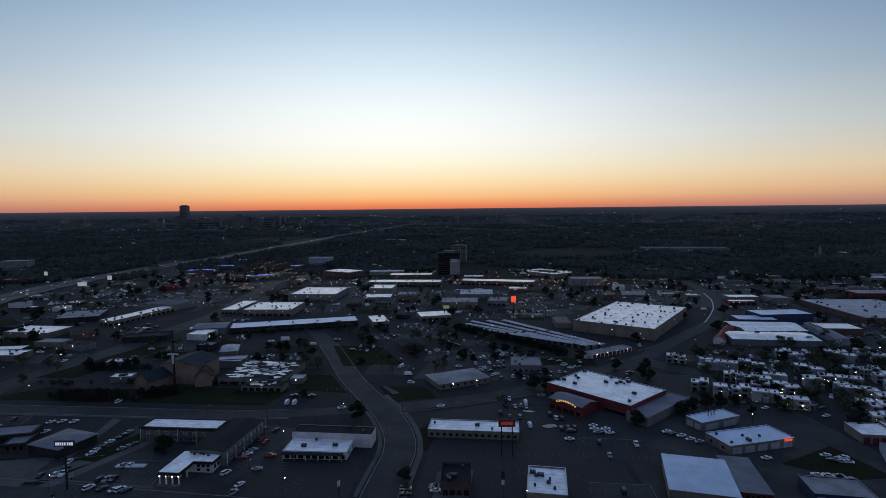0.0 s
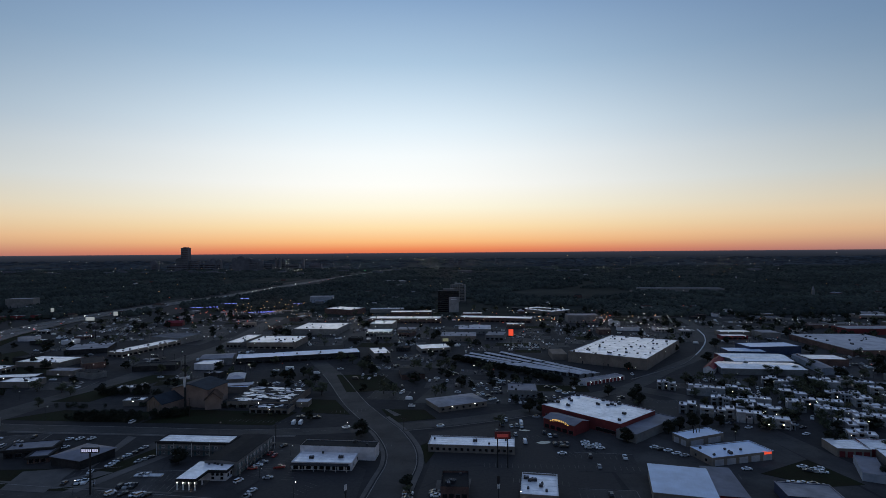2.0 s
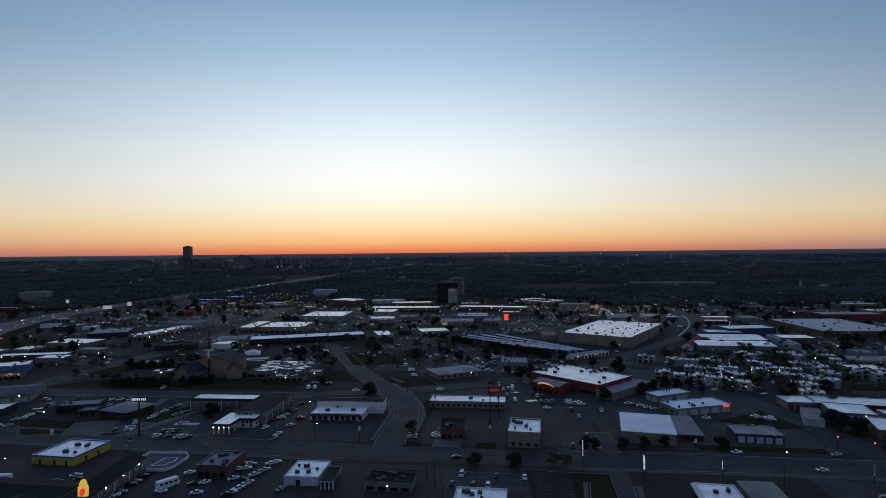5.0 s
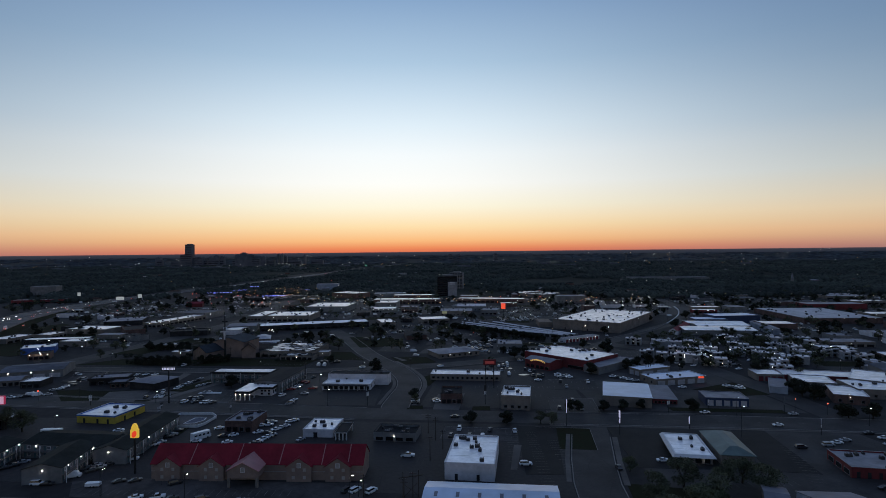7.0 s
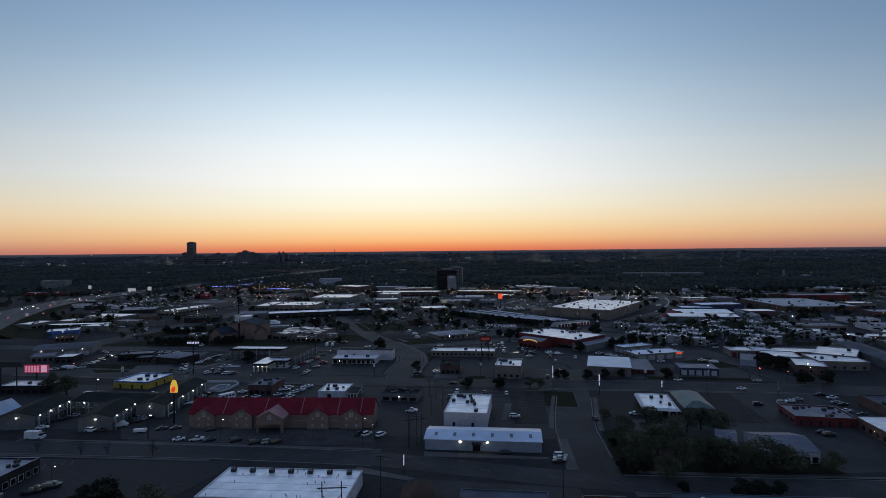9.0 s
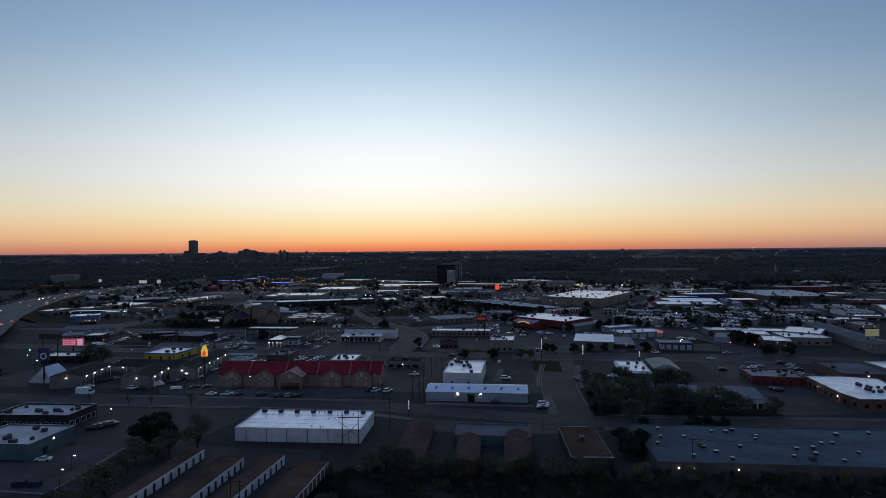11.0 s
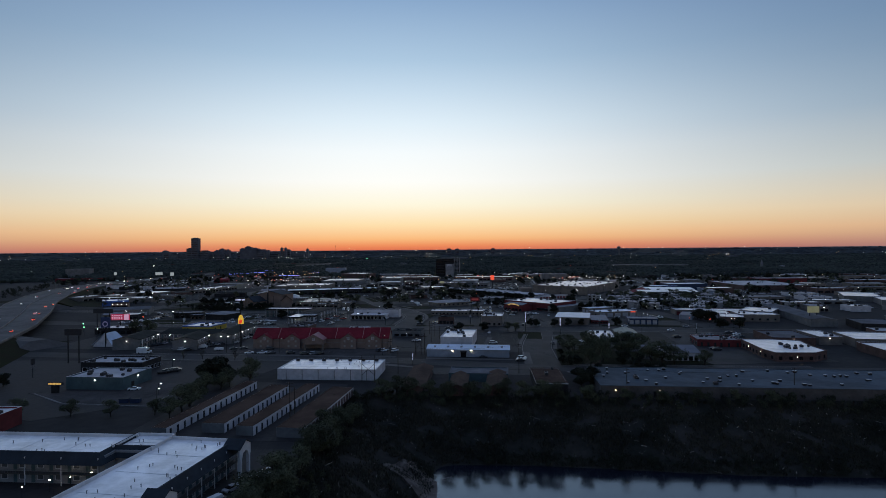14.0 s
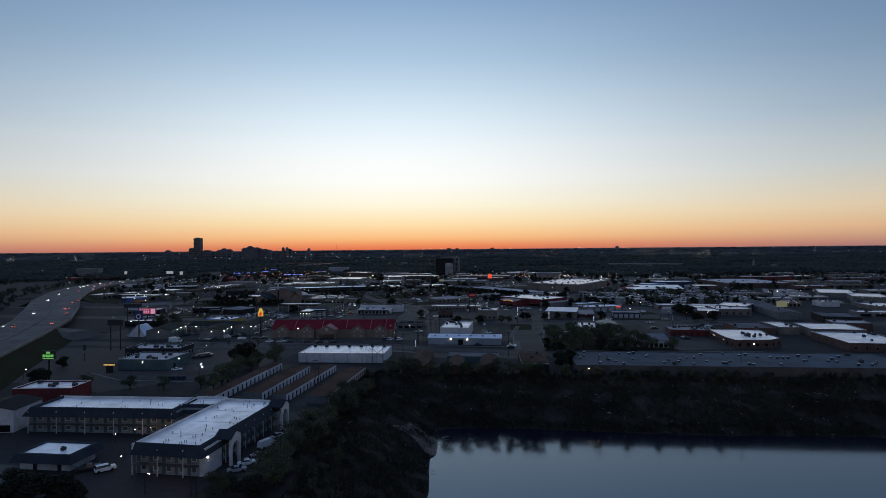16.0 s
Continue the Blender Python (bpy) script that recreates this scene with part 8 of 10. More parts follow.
# ---- steel lattice pole frames near the warehouse
for x, y, r in ((-31.0, 27.2, 2), (-11.6, 87.9, 18)):
    root = thing("pole_frame", "tall braced two-pole power line frame", "utility pole", pose(x, y, 0, 0, 0, r))
    for s in (-2.6, 2.6):
        bm = bmesh.new()
        tube(bm, (s, 0, 0), (s, 0, 11.5), 0.18, 0.13, 8)
        part("pole", bm, "wood_pole", root)
    bm = bmesh.new()
    box(bm, -4, 4, -0.1, 0.1, 9.6, 9.85)
    part("crossarm", bm, "wood_pole", root)
    for a_, b_ in (((-2.6, 3.2), (2.6, 7.8)), ((-2.6, 7.8), (2.6, 3.2))):
        bm = bmesh.new()
        tube(bm, (a_[0], 0, a_[1]), (b_[0], 0, b_[1]), 0.08, 0.08, 6)
        part("brace", bm, "wood_pole", root)

# ---- overhead lines
def wire(p, q, sag):
    cu = bpy.data.curves.new("wire", "CURVE")
    cu.dimensions = "3D"
    cu.bevel_depth = 0.018
    sp = cu.splines.new("POLY")
    sp.points.add(10)
    for k in range(11):
        s = k / 10
        v = Vector(p).lerp(Vector(q), s)
        sp.points[k].co = (v.x, v.y, v.z - sag * 4 * s * (1 - s), 1)
    cu.materials.append(MATS["pole_dark"])
    tagged(new("overhead_wire", cu), "thin sagging overhead power line", "wire", "overhead wires")


for (xa, ya, ha), (xb, yb, hb) in (((-48.4, -24.2, 10.7), (-39.9, -105.5, 9.8)), ((70.1, 3.8, 10.0), (131.6, 0.5, 10.5)), ((34.5, 42.3, 13.0), (70.1, 3.8, 10.0)), ((-19.7, 43.5, 12.4), (34.5, 42.3, 13.0)),
                                   ((-10.9, 86.8, 11.5), (-19.7, 43.5, 12.4)), ((-6.4, 127.8, 9.5), (-10.9, 86.8, 11.5)), ((-4.5, 150.8, 10.2), (-6.4, 127.8, 9.5))):
    for s in (-1.0, 1.0):
        wire((xa + s, ya, ha - 0.3), (xb + s, yb, hb - 0.3), 1.4)

# ---- bins, fence, fixtures of the near yards
for x, y in ((-117.1, -1.4), (-112.9, -1.5)):
    root = thing("skip_bin", "dark blue steel waste skip", "waste skip", pose(x, y, 0.1, 0, 0, 5), "waste skips")
    bm = bmesh.new()
    box(bm, -1.6, 1.6, -0.9, 0.9, 0, 1.5, top=(-0.1, -0.1))
    part("body", bm, "wall_navy", root)
    bm = bmesh.new()
    v = box(bm, -1.72, 1.72, -1.02, 1.02, 1.51, 1.6)
    part("lid", bm, "pole_dark", root)
for x, y, r in ((-125, 105.7, 6),):
    root = thing("utility_trailer", "pale open utility trailer on the asphalt", "trailer", pose(x, y, 0.1, 0, 0, r))
    bm = bmesh.new()
    box(bm, -2.4, 2.4, -1.0, 1.0, 0.5, 1.6, top=(0.02, 0.02))
    part("body", bm, "car_w", root)
    for sx in (-0.5, 0.5):
        for sy in (-1, 1):
            bm = bmesh.new()
            tube(bm, (sx, sy * 0.95 - 0.1, 0.34), (sx, sy * 0.95 + 0.1, 0.34), 0.34, 0.34, 12)
            part("wheel", bm, "tyre", root)


def arch_portico(x, y, rot):
    root = thing("arch_portico", "white gabled stair portico with an arch and dark roof", "portico", pose(x, y, 0, 0, 0, rot), "motel porticos")
    for s in (-2.0, 2.0):
        bm = bmesh.new()
        box(bm, s - 0.35, s + 0.35, -3.2, -2.5, 0, 5.0)
        part("column", bm, "trim_white", root)
    bm = bmesh.new()
    arch = [(-2.6, 4.6)] + [(math.cos(a) * 1.5, 4.6 + math.sin(a) * 1.5) for a in (math.pi, math.pi * 0.75, math.pi * 0.5, math.pi * 0.25, 0)] + [(2.6, 4.6), (2.6, 7.2), (0, 8.6), (-2.6, 7.2)]
    lo = [bm.verts.new((px, -3.2, pz)) for px, pz in arch]
    hi = [bm.verts.new((px, -2.8, pz)) for px, pz in arch]
    bm.faces.new(lo), bm.faces.new(hi)
    for i in range(len(lo)):
        j = (i + 1) % len(lo)
        bm.faces.new((lo[i], lo[j], hi[j], hi[i]))
    part("arch", bm, "trim_white", root)
    for s in (-1, 1):
        bm = bmesh.new()
        v = [(s * 3.0, -3.5, 7.0), (s * 3.0, 1.5, 7.0), (0, 1.5, 8.7), (0, -3.5, 8.7)]
        lo = [bm.verts.new(q) for q in v]
        hi = [bm.verts.new((q[0], q[1], q[2] + 0.16)) for q in v]
        bm.faces.new(lo), bm.faces.new(hi)
        for i in range(4):
            bm.faces.new((lo[i], lo[(i + 1) % 4], hi[(i + 1) % 4], hi[i]))
        part("roof", bm, "shingle", root)


def motel_wing(name, label, x, y, w, d, rot, h, sides, front, right, vents):
    """Flat white roof behind a dark shingle mansard on some sides (f, r, l, b) and a white parapet on the others."""
    root = thing(name, label, "motel", pose(x, y, 0, 0, 0, rot))
    OCC.append((x, y, 0.55 * max(w, d)))
    rng = random.Random(3)
    a, b = w / 2, d / 2
    fx, rx = (1.5 if front else 0), (1.5 if right else 0)
    bm = bmesh.new()
    box(bm, -a, a - rx, -b + fx, b, 0, h - 0.02)
    part("wall", bm, "wall_pale", root)
    bm = bmesh.new()
    ins = [1.0 if q in sides else 0.02 for q in "lrfb"]
    box(bm, -a + ins[0], a - ins[1], -b + ins[2], b - ins[3], h - 0.02, h + 0.08)
    part("roof", bm, "roof_white", root)
    for key, m, half, end0, end1 in (("f", pose(0, -b, 0), a, "l", "r"), ("r", pose(a, 0, 0, 0, 0, 90), b, "f", "b"), ("b", pose(0, b, 0, 0, 0, 180), a, "r", "l"), ("l", pose(-a, 0, 0, 0, 0, -90), b, "b", "f")):
        bm = bmesh.new()
        if key in sides:
            e0, e1 = (1.0 if end0 in sides else 0.0), (1.0 if end1 in sides else 0.0)
            prof = ((-0.7, h - 1.7), (0.9, h + 0.9), (1.25, h + 0.9), (1.25, h - 1.7))
            ring = [[bm.verts.new((sg * (half - (yy if e else 0.002)), yy, zz)) for yy, zz in prof] for sg, e in ((-1, e0), (1, e1))]
            for k in range(4):
                bm.faces.new((ring[0][k], ring[1][k], ring[1][(k + 1) % 4], ring[0][(k + 1) % 4]))
            bm.faces.new(ring[0]), bm.faces.new(ring[1])
            ob = part("mansard", bm, "shingle", root)
            ob.matrix_basis = m
        else:
            box(bm, -half, half, 0.0, 0.3, h - 0.6, h + 0.85)
            ob = part("parapet", bm, "trim_white", root)
        ob.matrix_basis = m
    if front:
        facade(root, "motel:%d" % front, w - 1.6, h, pose(-rx / 2, -b + 1.5, 0), rng, "roll_door", True, "wall_pale")
    if right:
        bm = bmesh.new()
        box(bm, a - 1.5, a - 0.02, -b + 1.5, -b + 9.0, 0, h - 0.03)
        part("end_wall", bm, "wall_white", root)
        facade(root, "motel:%d" % right, d - 12.0, h, pose(a - 1.5, 5.0, 0, 0, 0, 90), rng, "roll_door", True, "wall_pale")
    for k in range(vents):
        bm = bmesh.new()
        tube(bm, (0, 0, 0), (0, 0, 0.55), 0.09, 0.09, 6)
        tube(bm, (0, 0, 0.55), (0, 0, 0.68), 0.17, 0.11, 6)
        place("roof_vent", shared("motel_vent", lambda: mesh("roof_vent", bm, "metal")), root, rng.uniform(-a + 2, a - 2), rng.uniform(-b + 2, b - 2), h + 0.08)
    for k in range(3):
        bm = bmesh.new()
        s = -b + d * (k + 1) / 4 if d > w else -a + w * (k + 1) / 4
        if d > w:
            box(bm, -a + 1.3, a - 1.3, s - 0.05, s + 0.05, h + 0.082, h + 0.13)
        else:
            box(bm, s - 0.05, s + 0.05, -b + 1.3, b - 1.3, h + 0.082, h + 0.13)
        part("roof_joint", bm, "trim_white", root)
    return root


wing = motel_wing("pond_motel_long_wing", "long two-storey white motel wing with flat roof and dark mansard", -64.3, -85.4, 19.0, 43.0, -9.5, 7.0, "fr", 5, 12, 44)
for z, s in ((2.4, -4.5), (5.4, -4.5), (5.4, 3.0), (2.4, 3.0)):
    place("wall_lamp", lamp_mesh("lamp_porch", 0.1), wing, s, -20.02, z)
place("wall_lamp", lamp_mesh("lamp_porch", 0.14), wing, 9.5, -19.0, 4.6, 90)
motel_wing("pond_motel_wing", "two-storey white motel wing with flat roof and dark shingle mansard", -104.0, -66.4, 48.0, 14.5, -4.8, 7.0, "flr", 10, 0, 16)
motel_wing("pond_motel_link", "short white-roofed link between two motel wings", -75.6, -65.6, 10.4, 10.5, -4.8, 7.03, "f", 0, 0, 3)
c, s_ = math.cos(radians(-9.5)), math.sin(radians(-9.5))
for ly in (-10.5, 19.0):
    arch_portico(-64.3 + c * 9.2 - s_ * ly, -85.4 + s_ * 9.2 + c * ly, 80.5)
# low motel office with an entrance canopy, one flat L-shaped roof
def motel_office(x, y):
    root = thing("motel_office", "white motel office and lit entrance canopy under a flat roof", "building", pose(x, y, 0))
    OCC.append((x, y, 14))
    ell = [(-9.8, -9.7), (-0.7, -10.4), (0.5, -0.1), (9.0, -0.7), (10.0, 9.0), (-8.1, 10.5)]
    bm = bmesh.new()
    prism(bm, ell, 3.9, 5.15)
    part("fascia", bm, "wall_dark", root)
    bm = bmesh.new()
    prism(bm, [(-9.6, -9.5), (-0.9, -10.2), (0.3, 0.1), (8.8, -0.5), (9.8, 8.8), (-7.9, 10.3)], 5.15, 5.22)
    part("roof", bm, "roof_white", root)
    bm = bmesh.new()
    prism(bm, [(-7.6, 0.8), (1.0, 0.7), (8.2, 0.15), (9.1, 8.2), (-7.0, 9.6)], 0, 3.9)
    part("wall", bm, "wall_white", root)
    bm = bmesh.new()
    prism(bm, [(-10.4, -11.0), (-0.2, -11.8), (0.8, 0.6), (-8.6, 1.2)], 0.06, 0.2)
    part("plinth", bm, "concrete", root)
    for k in range(4):
        bm = bmesh.new()
        box(bm, -0.24, 0.24, -0.24, 0.24, 0.2, 3.9)
        box(bm, -0.32, 0.32, -0.32, 0.32, 0.2, 0.55)
        column = mesh("column", bm, "trim_white")
        place("column", column, root, -9.2 + 2.65 * k, -9.3 - 0.2 * k, 0)
        place("column", column, root, -8.7 + 2.65 * k, -3.2 - 0.2 * k, 0)
        place("wall_lamp", lamp_mesh("lamp_porch", 0.13), root, -9.2 + 2.65 * k, -9.62 - 0.2 * k, 3.5)
    for k, z in [(k, z) for k in range(3) for z in (0.7, 2.4)]:
        if (k, z) == (1, 0.7):
            continue
        bm = bmesh.new()
        box(bm, -0.65, 0.65, -0.05, 0.05, 0, 1.1)
        place("window", mesh("window", bm, "glass"), root, 2.2 + 2.1 * k, 0.55 - 0.16 * k, z, -4)
    for k in range(2):
        bm = bmesh.new()
        box(bm, -0.7, 0.7, -0.05, 0.05, 0, 1.6)
        place("window", mesh("window", bm, "glass"), root, 8.48 + 0.3 * k, 2.4 + 2.7 * k, 1.2, 83.6)
    for k, (ux, uy) in enumerate(((-2.0, 6.5), (0.5, 7.0), (2.2, 6.2), (4.6, 5.0))):
        bm = bmesh.new()
        box(bm, -0.5, 0.5, -0.4, 0.4, 0, 0.7, top=(0.06, 0.06))
        place("roof_vent", mesh("roof_vent", bm, "unit_shade_grey"), root, ux, uy, 5.22)


motel_office(-108.0, 230.0)

# garden lamps in the motel court
for x, y in ((-91.3, -77.8), (-87.6, -76.1), (-84.0, -74.0), (-82.5, -72.4), (-94.9, -81.6), (-76.5, -72.0), (-82.8, -99.8), (-77.6, -100.8), (-71.3, -101.2), (-74.0, -91.5)):
    root = thing("garden_lamp", "lit globe garden lamp on a short post", "garden lamp", pose(x, y, 0.05), "garden lamps")
    bm = bmesh.new()
    tube(bm, (0, 0, 0), (0, 0, 2.6), 0.06, 0.05, 6)
    part("post", bm, "pole_dark", root)
    bm = bmesh.new()
    bmesh.ops.create_icosphere(bm, subdivisions=2, radius=0.15, matrix=Matrix.Translation((0, 0, 2.75)))
    part("globe", bm, "lamp_porch", root)

# ---- lit sign on a dark plinth by the teal shop
root = thing("shop_sign", "low dark sign plinth with a lit orange lettered band", "sign", pose(-153.4, 14.2, 0, 0, 0, -4))
bm = bmesh.new()
box(bm, -1.4, 1.4, -0.5, 0.5, 0, 3.1)
part("plinth", bm, "wall_dark", root)
bm = bmesh.new()
box(bm, -2.7, 3.1, -0.4, 0.4, 3.11, 4.4)
part("board", bm, "sign_dark", root)
for k in range(9):
    bm = bmesh.new()
    box(bm, -2.5 + 0.6 * k, -2.05 + 0.6 * k, -0.46, -0.402, 3.4, 4.1)
    part("letter_block", bm, "sign_amber", root)

# ---- church: ribbed nave, cross gable, mast
def gabled_hall(name, label, x, y, w, d, rot, h, pitch, wall, roof, ribs=0):
    root = thing(name, label, "church", pose(x, y, 0, 0, 0, rot))
    OCC.append((x, y, 0.5 * max(w, d) + 14))
    a, b = w / 2, d / 2
    bm = bmesh.new()
    prism(bm, ((-a, -b), (a, -b), (a, b), (-a, b)), 0, h)
    for s in (-b + 0.01, b - 0.01):
        bm.faces.new([bm.verts.new(v) for v in ((-a, s, h), (a, s, h), (0, s, h + pitch))])
    part("wall", bm, wall, root)
    for s in (-1, 1):
        bm = bmesh.new()
        v = [(s * (a + 0.7), -b - 0.8, h - 0.7 * pitch / a), (s * (a + 0.7), b + 0.8, h - 0.7 * pitch / a), (0, b + 0.8, h + pitch), (0, -b - 0.8, h + pitch)]
        lo = [bm.verts.new(q) for q in v]
        hi = [bm.verts.new((q[0], q[1], q[2] + 0.25)) for q in v]
        bm.faces.new(lo), bm.faces.new(hi)
        for i in range(4):
            bm.faces.new((lo[i], lo[(i + 1) % 4], hi[(i + 1) % 4], hi[i]))
        part("roof", bm, roof, root)
    for k in range(ribs):
        s = -a + w * (k + 0.5) / ribs
        bm = bmesh.new()
        box(bm, s - 0.35, s + 0.35, -b - 0.3, -b - 0.02, 0, h + pitch * (1 - abs(s) / a) - 0.4)
        part("rib", bm, "roof_tan", root)
    return root


gabled_hall("church_nave", "tan church nave with a ribbed front and dark slate roof", -185.0, 351.0, 14.0, 22.0, -24.0, 6.2, 4.6, "wall_inn", "shingle", 7)
gabled_hall("church_transept", "tan church transept with a broad brown roof", -170.0, 365.0, 27.0, 24.0, -10.0, 12.0, 3.4, "wall_inn", "shingle")
gabled_hall("church_vestry", "low tan church wing with a brown roof", -156.0, 354.0, 10.0, 14.0, 18.0, 6.6, 4.2, "wall_inn", "roof_brown")
root = thing("church_spire", "tall thin dark church mast with a cross and white canopy", "spire", pose(-173.0, 349.0, 0))
bm = bmesh.new()
tube(bm, (0, 0, 0), (0, 0, 36), 0.9, 0.3, 8)
part("mast", bm, "pole_dark", root)
bm = bmesh.new()
box(bm, -2.2, 2.2, -0.25, 0.25, 28.2, 29.0)
part("crossbar", bm, "pole_dark", root)
for s in (-1, 1):
    bm = bmesh.new()
    v = box(bm, min(0, s * 3.6), max(0, s * 3.6), -1.1, -0.75, 20.6, 21.5)
    for q in v:
        q.co.z -= abs(q.co.x) * 0.12
    part("canopy", bm, "trim_white", root)
bm = bmesh.new()
box(bm, -0.55, 0.55, -1.15, -0.8, 14.6, 20.59, top=(-0.25, 0))
part("pendant", bm, "trim_white", root)
# shrubs and dark hedges on the church lawn
rc = random.Random(5)
hedge_spots = []
for (xa, ya), (xb, yb), n, r in (((-240, 328), (-212, 323), 26, 2.2), ((-212, 324), (-186, 322), 26, 2.3), ((-186, 326), (-172, 337), 14, 1.8), ((-252, 388), (-208, 387), 34, 2.6), ((-152, 353), (-129, 351), 24, 2.3),
                                 ((-262, 356), (-230, 352), 14, 2.0), ((-206, 352), (-200, 366), 10, 2.0), ((-128, 333), (-104, 331), 12, 1.4)):
    for i in range(n):
        f = rc.random()
        hedge_spots.append((xa + (xb - xa) * f + rc.uniform(-2, 2), ya + (yb - ya) * f + rc.uniform(-2.2, 2.2), rc.uniform(0.7, 1.2) * r, rc.uniform(0.9, 1.5) * r * 1.25))

# ---- black glass office tower and its pale neighbour
def tower(name, label, x, y, w, d, h, rot, mat, floors, bays, panel=None):
    root = thing(name, label, "office tower", pose(x, y, 0, 0, 0, rot))
    bm = bmesh.new()
    box(bm, -w / 2, w / 2, -d / 2, d / 2, 0, h)
    part("wall", bm, mat, root)
    bm = bmesh.new()
    box(bm, -w * 0.25, w * 0.3, -d * 0.3, d * 0.3, h + 0.004, h + 3)
    part("plant_room", bm, "wall_grey", root)
    if panel:
        bm = bmesh.new()
        box(bm, w * 0.04, w / 2 + 0.1, -d / 2 - 1.2, -d / 2 - 0.01, 0, h * 0.72)
        part("panel", bm, panel, root)
    for i in range(floors):
        bm = bmesh.new()
        z = h * (i + 0.3) / floors
        box(bm, -w / 2 + 0.5, (w / 2 - 0.5) if not panel or z > h * 0.76 else 0, -d / 2 - 0.12, -d / 2 - 0.002, z, z + h / floors * 0.5)
        part("window_band", bm, "glass", root)
    for i in range(0 if panel else bays + 1):
        bm = bmesh.new()
        x = -w / 2 + w * i / bays
        box(bm, x - 0.35, x + 0.35, -d / 2 - 0.7, -d / 2 - 0.125, 0, h + 0.6)
        part("fin", bm, "wall_pale", root)
    return root


root = tower("office_tower", "black glass office tower with a pale blank panel", 6.4, 950.0, 36, 26, 36.5, 0, "wall_dark", 11, 8, "wall_pale")
for i in range(2):
    bm = bmesh.new()
    box(bm, 5.2 - 0.8 * i, 13.6 + 0.4 * i, -14.5, -14.21, 24.2 - 2.6 * i, 25.8 - 2.6 * i)
    part("sign_bar", bm, "trim_white", root)
tower("office_tower", "pale concrete office tower with dark window bands", 29.0, 1145.0, 29, 22, 35.0, -8, "wall_grey", 11, 8)
building("long_school", "long low far school with a row of lit lamps", 590, 1385, 200, 46, -9, 9.0, "wall_grey", "roof_slate", units=6)

# ---- downtown on the horizon
CITY = (("skyscraper", -1616.7, 3406, 44, 44, 117), ("skyscraper", -1655, 3406, 34, 34, 58), ("skyscraper", -1565, 3420, 60, 40, 40), ("office_block", -1530, 3440, 30, 30, 36),
        ("office_block", -1460, 3400, 70, 40, 30), ("office_block", -1420, 3420, 34, 30, 42), ("office_block", -1330, 3450, 60, 40, 30), ("office_block", -1262, 3440, 64, 40, 48), ("office_block", -1250, 3460, 26, 26, 66),
        ("office_block", -1200, 3420, 50, 40, 44), ("office_block", -1130, 3480, 60, 40, 30), ("office_block", -1035, 3480, 26, 26, 60), ("office_block", -1060, 3500, 24, 24, 50), ("office_block", -980, 3500, 90, 40, 26),
        ("office_block", -840, 3520, 80, 40, 28), ("office_block", -1800, 3400, 36, 30, 40), ("office_block", -1720, 3450, 60, 30, 26), ("office_block", 30, 3900, 36, 30, 58), ("office_block", 90, 3900, 30, 30, 56), ("office_block", 360, 4000, 30, 26, 58))
for name, x, y, w, d, h in CITY:
    x, y, h = -1657.4 + (x + 1616.7) * 1.04, y + 166, h * 0.9 + (40 if h > 100 else 24 if name == 'skyscraper' else 9)
    root = thing(name, "dark far skyscraper on the horizon" if name == "skyscraper" else "dark far office block on the horizon", "skyscraper" if name == "skyscraper" else "office block", pose(x, y, 0), "downtown")
    bm = bmesh.new()
    box(bm, -w / 2, w / 2, -d / 2, d / 2, 0, h)
    part("wall", bm, "city_far", root)
    bm = bmesh.new()
    box(bm, -w * 0.3, w * 0.3, -d * 0.3, d * 0.3, h + 0.01, h + 4)
    part("plant_room", bm, "city_far", root)
    for i in range(int(h / 12)):
        bm = bmesh.new()
        box(bm, -w / 2 + 2, w / 2 - 2, -d / 2 - 0.4, -d / 2 - 0.01, 6 + i * 12, 9 + i * 12)
        part("window_band", bm, "glass", root)
for x, w, h in ((-1875, 34, 66), (-1525, 28, 66), (-1490, 36, 76), (-1452, 28, 70), (-1350, 36, 78), (-1312, 44, 90), (-1266, 50, 80), (-1212, 84, 68), (-1086, 13, 80), (-1060, 13, 80), (-911, 14, 72)):
    root = thing("office_block", "dark far office block on the horizon", "office block", pose(x, 3600, 0), "downtown")
    bm = bmesh.new()
    box(bm, -w / 2, w / 2, -15, 15, 0, h - 6)
    part("wall", bm, "city_far", root)
    bm = bmesh.new()
    box(bm, -w * 0.32, w * 0.24, -10, 10, h - 5.99, h, top=(w * 0.06, 2))
    part("plant_room", bm, "city_far", root)
root = thing("water_tower", "far water tower with a round tank on the horizon", "water tower", pose(1190, 3550, 0))
bm = bmesh.new()
tube(bm, (0, 0, 0), (0, 0, 50), 4, 4, 10)
part("stem", bm, "wall_grey", root)
bm = bmesh.new()
bmesh.ops.create_icosphere(bm, subdivisions=2, radius=13, matrix=Matrix.Translation((0, 0, 60)) @ Matrix.Diagonal((1, 1, 0.7, 1)))
part("tank", bm, "wall_grey", root)
root = thing("radio_mast", "far slender radio mast", "mast", pose(-720, 3600, 0))
bm = bmesh.new()
tube(bm, (0, 0, 0), (0, 0, 92), 1.2, 0.6, 5)
part("mast", bm, "pole_dark", root)
root = thing("chapel_spire", "far pale steeple above the woods", "steeple", pose(815, 1216, 0))
bm = bmesh.new()
box(bm, -2.6, 2.6, -2.6, 2.6, 0, 13, top=(0.3, 0.3))
part("tower", bm, "wall_grey", root)
bm = bmesh.new()
box(bm, -2.2, 2.2, -2.2, 2.2, 13.01, 24, top=(2.1, 2.1))
part("spire", bm, "roof_bluegrey", root)


# ---- rows of dealer cars and far car parks
FAR_CARS = []


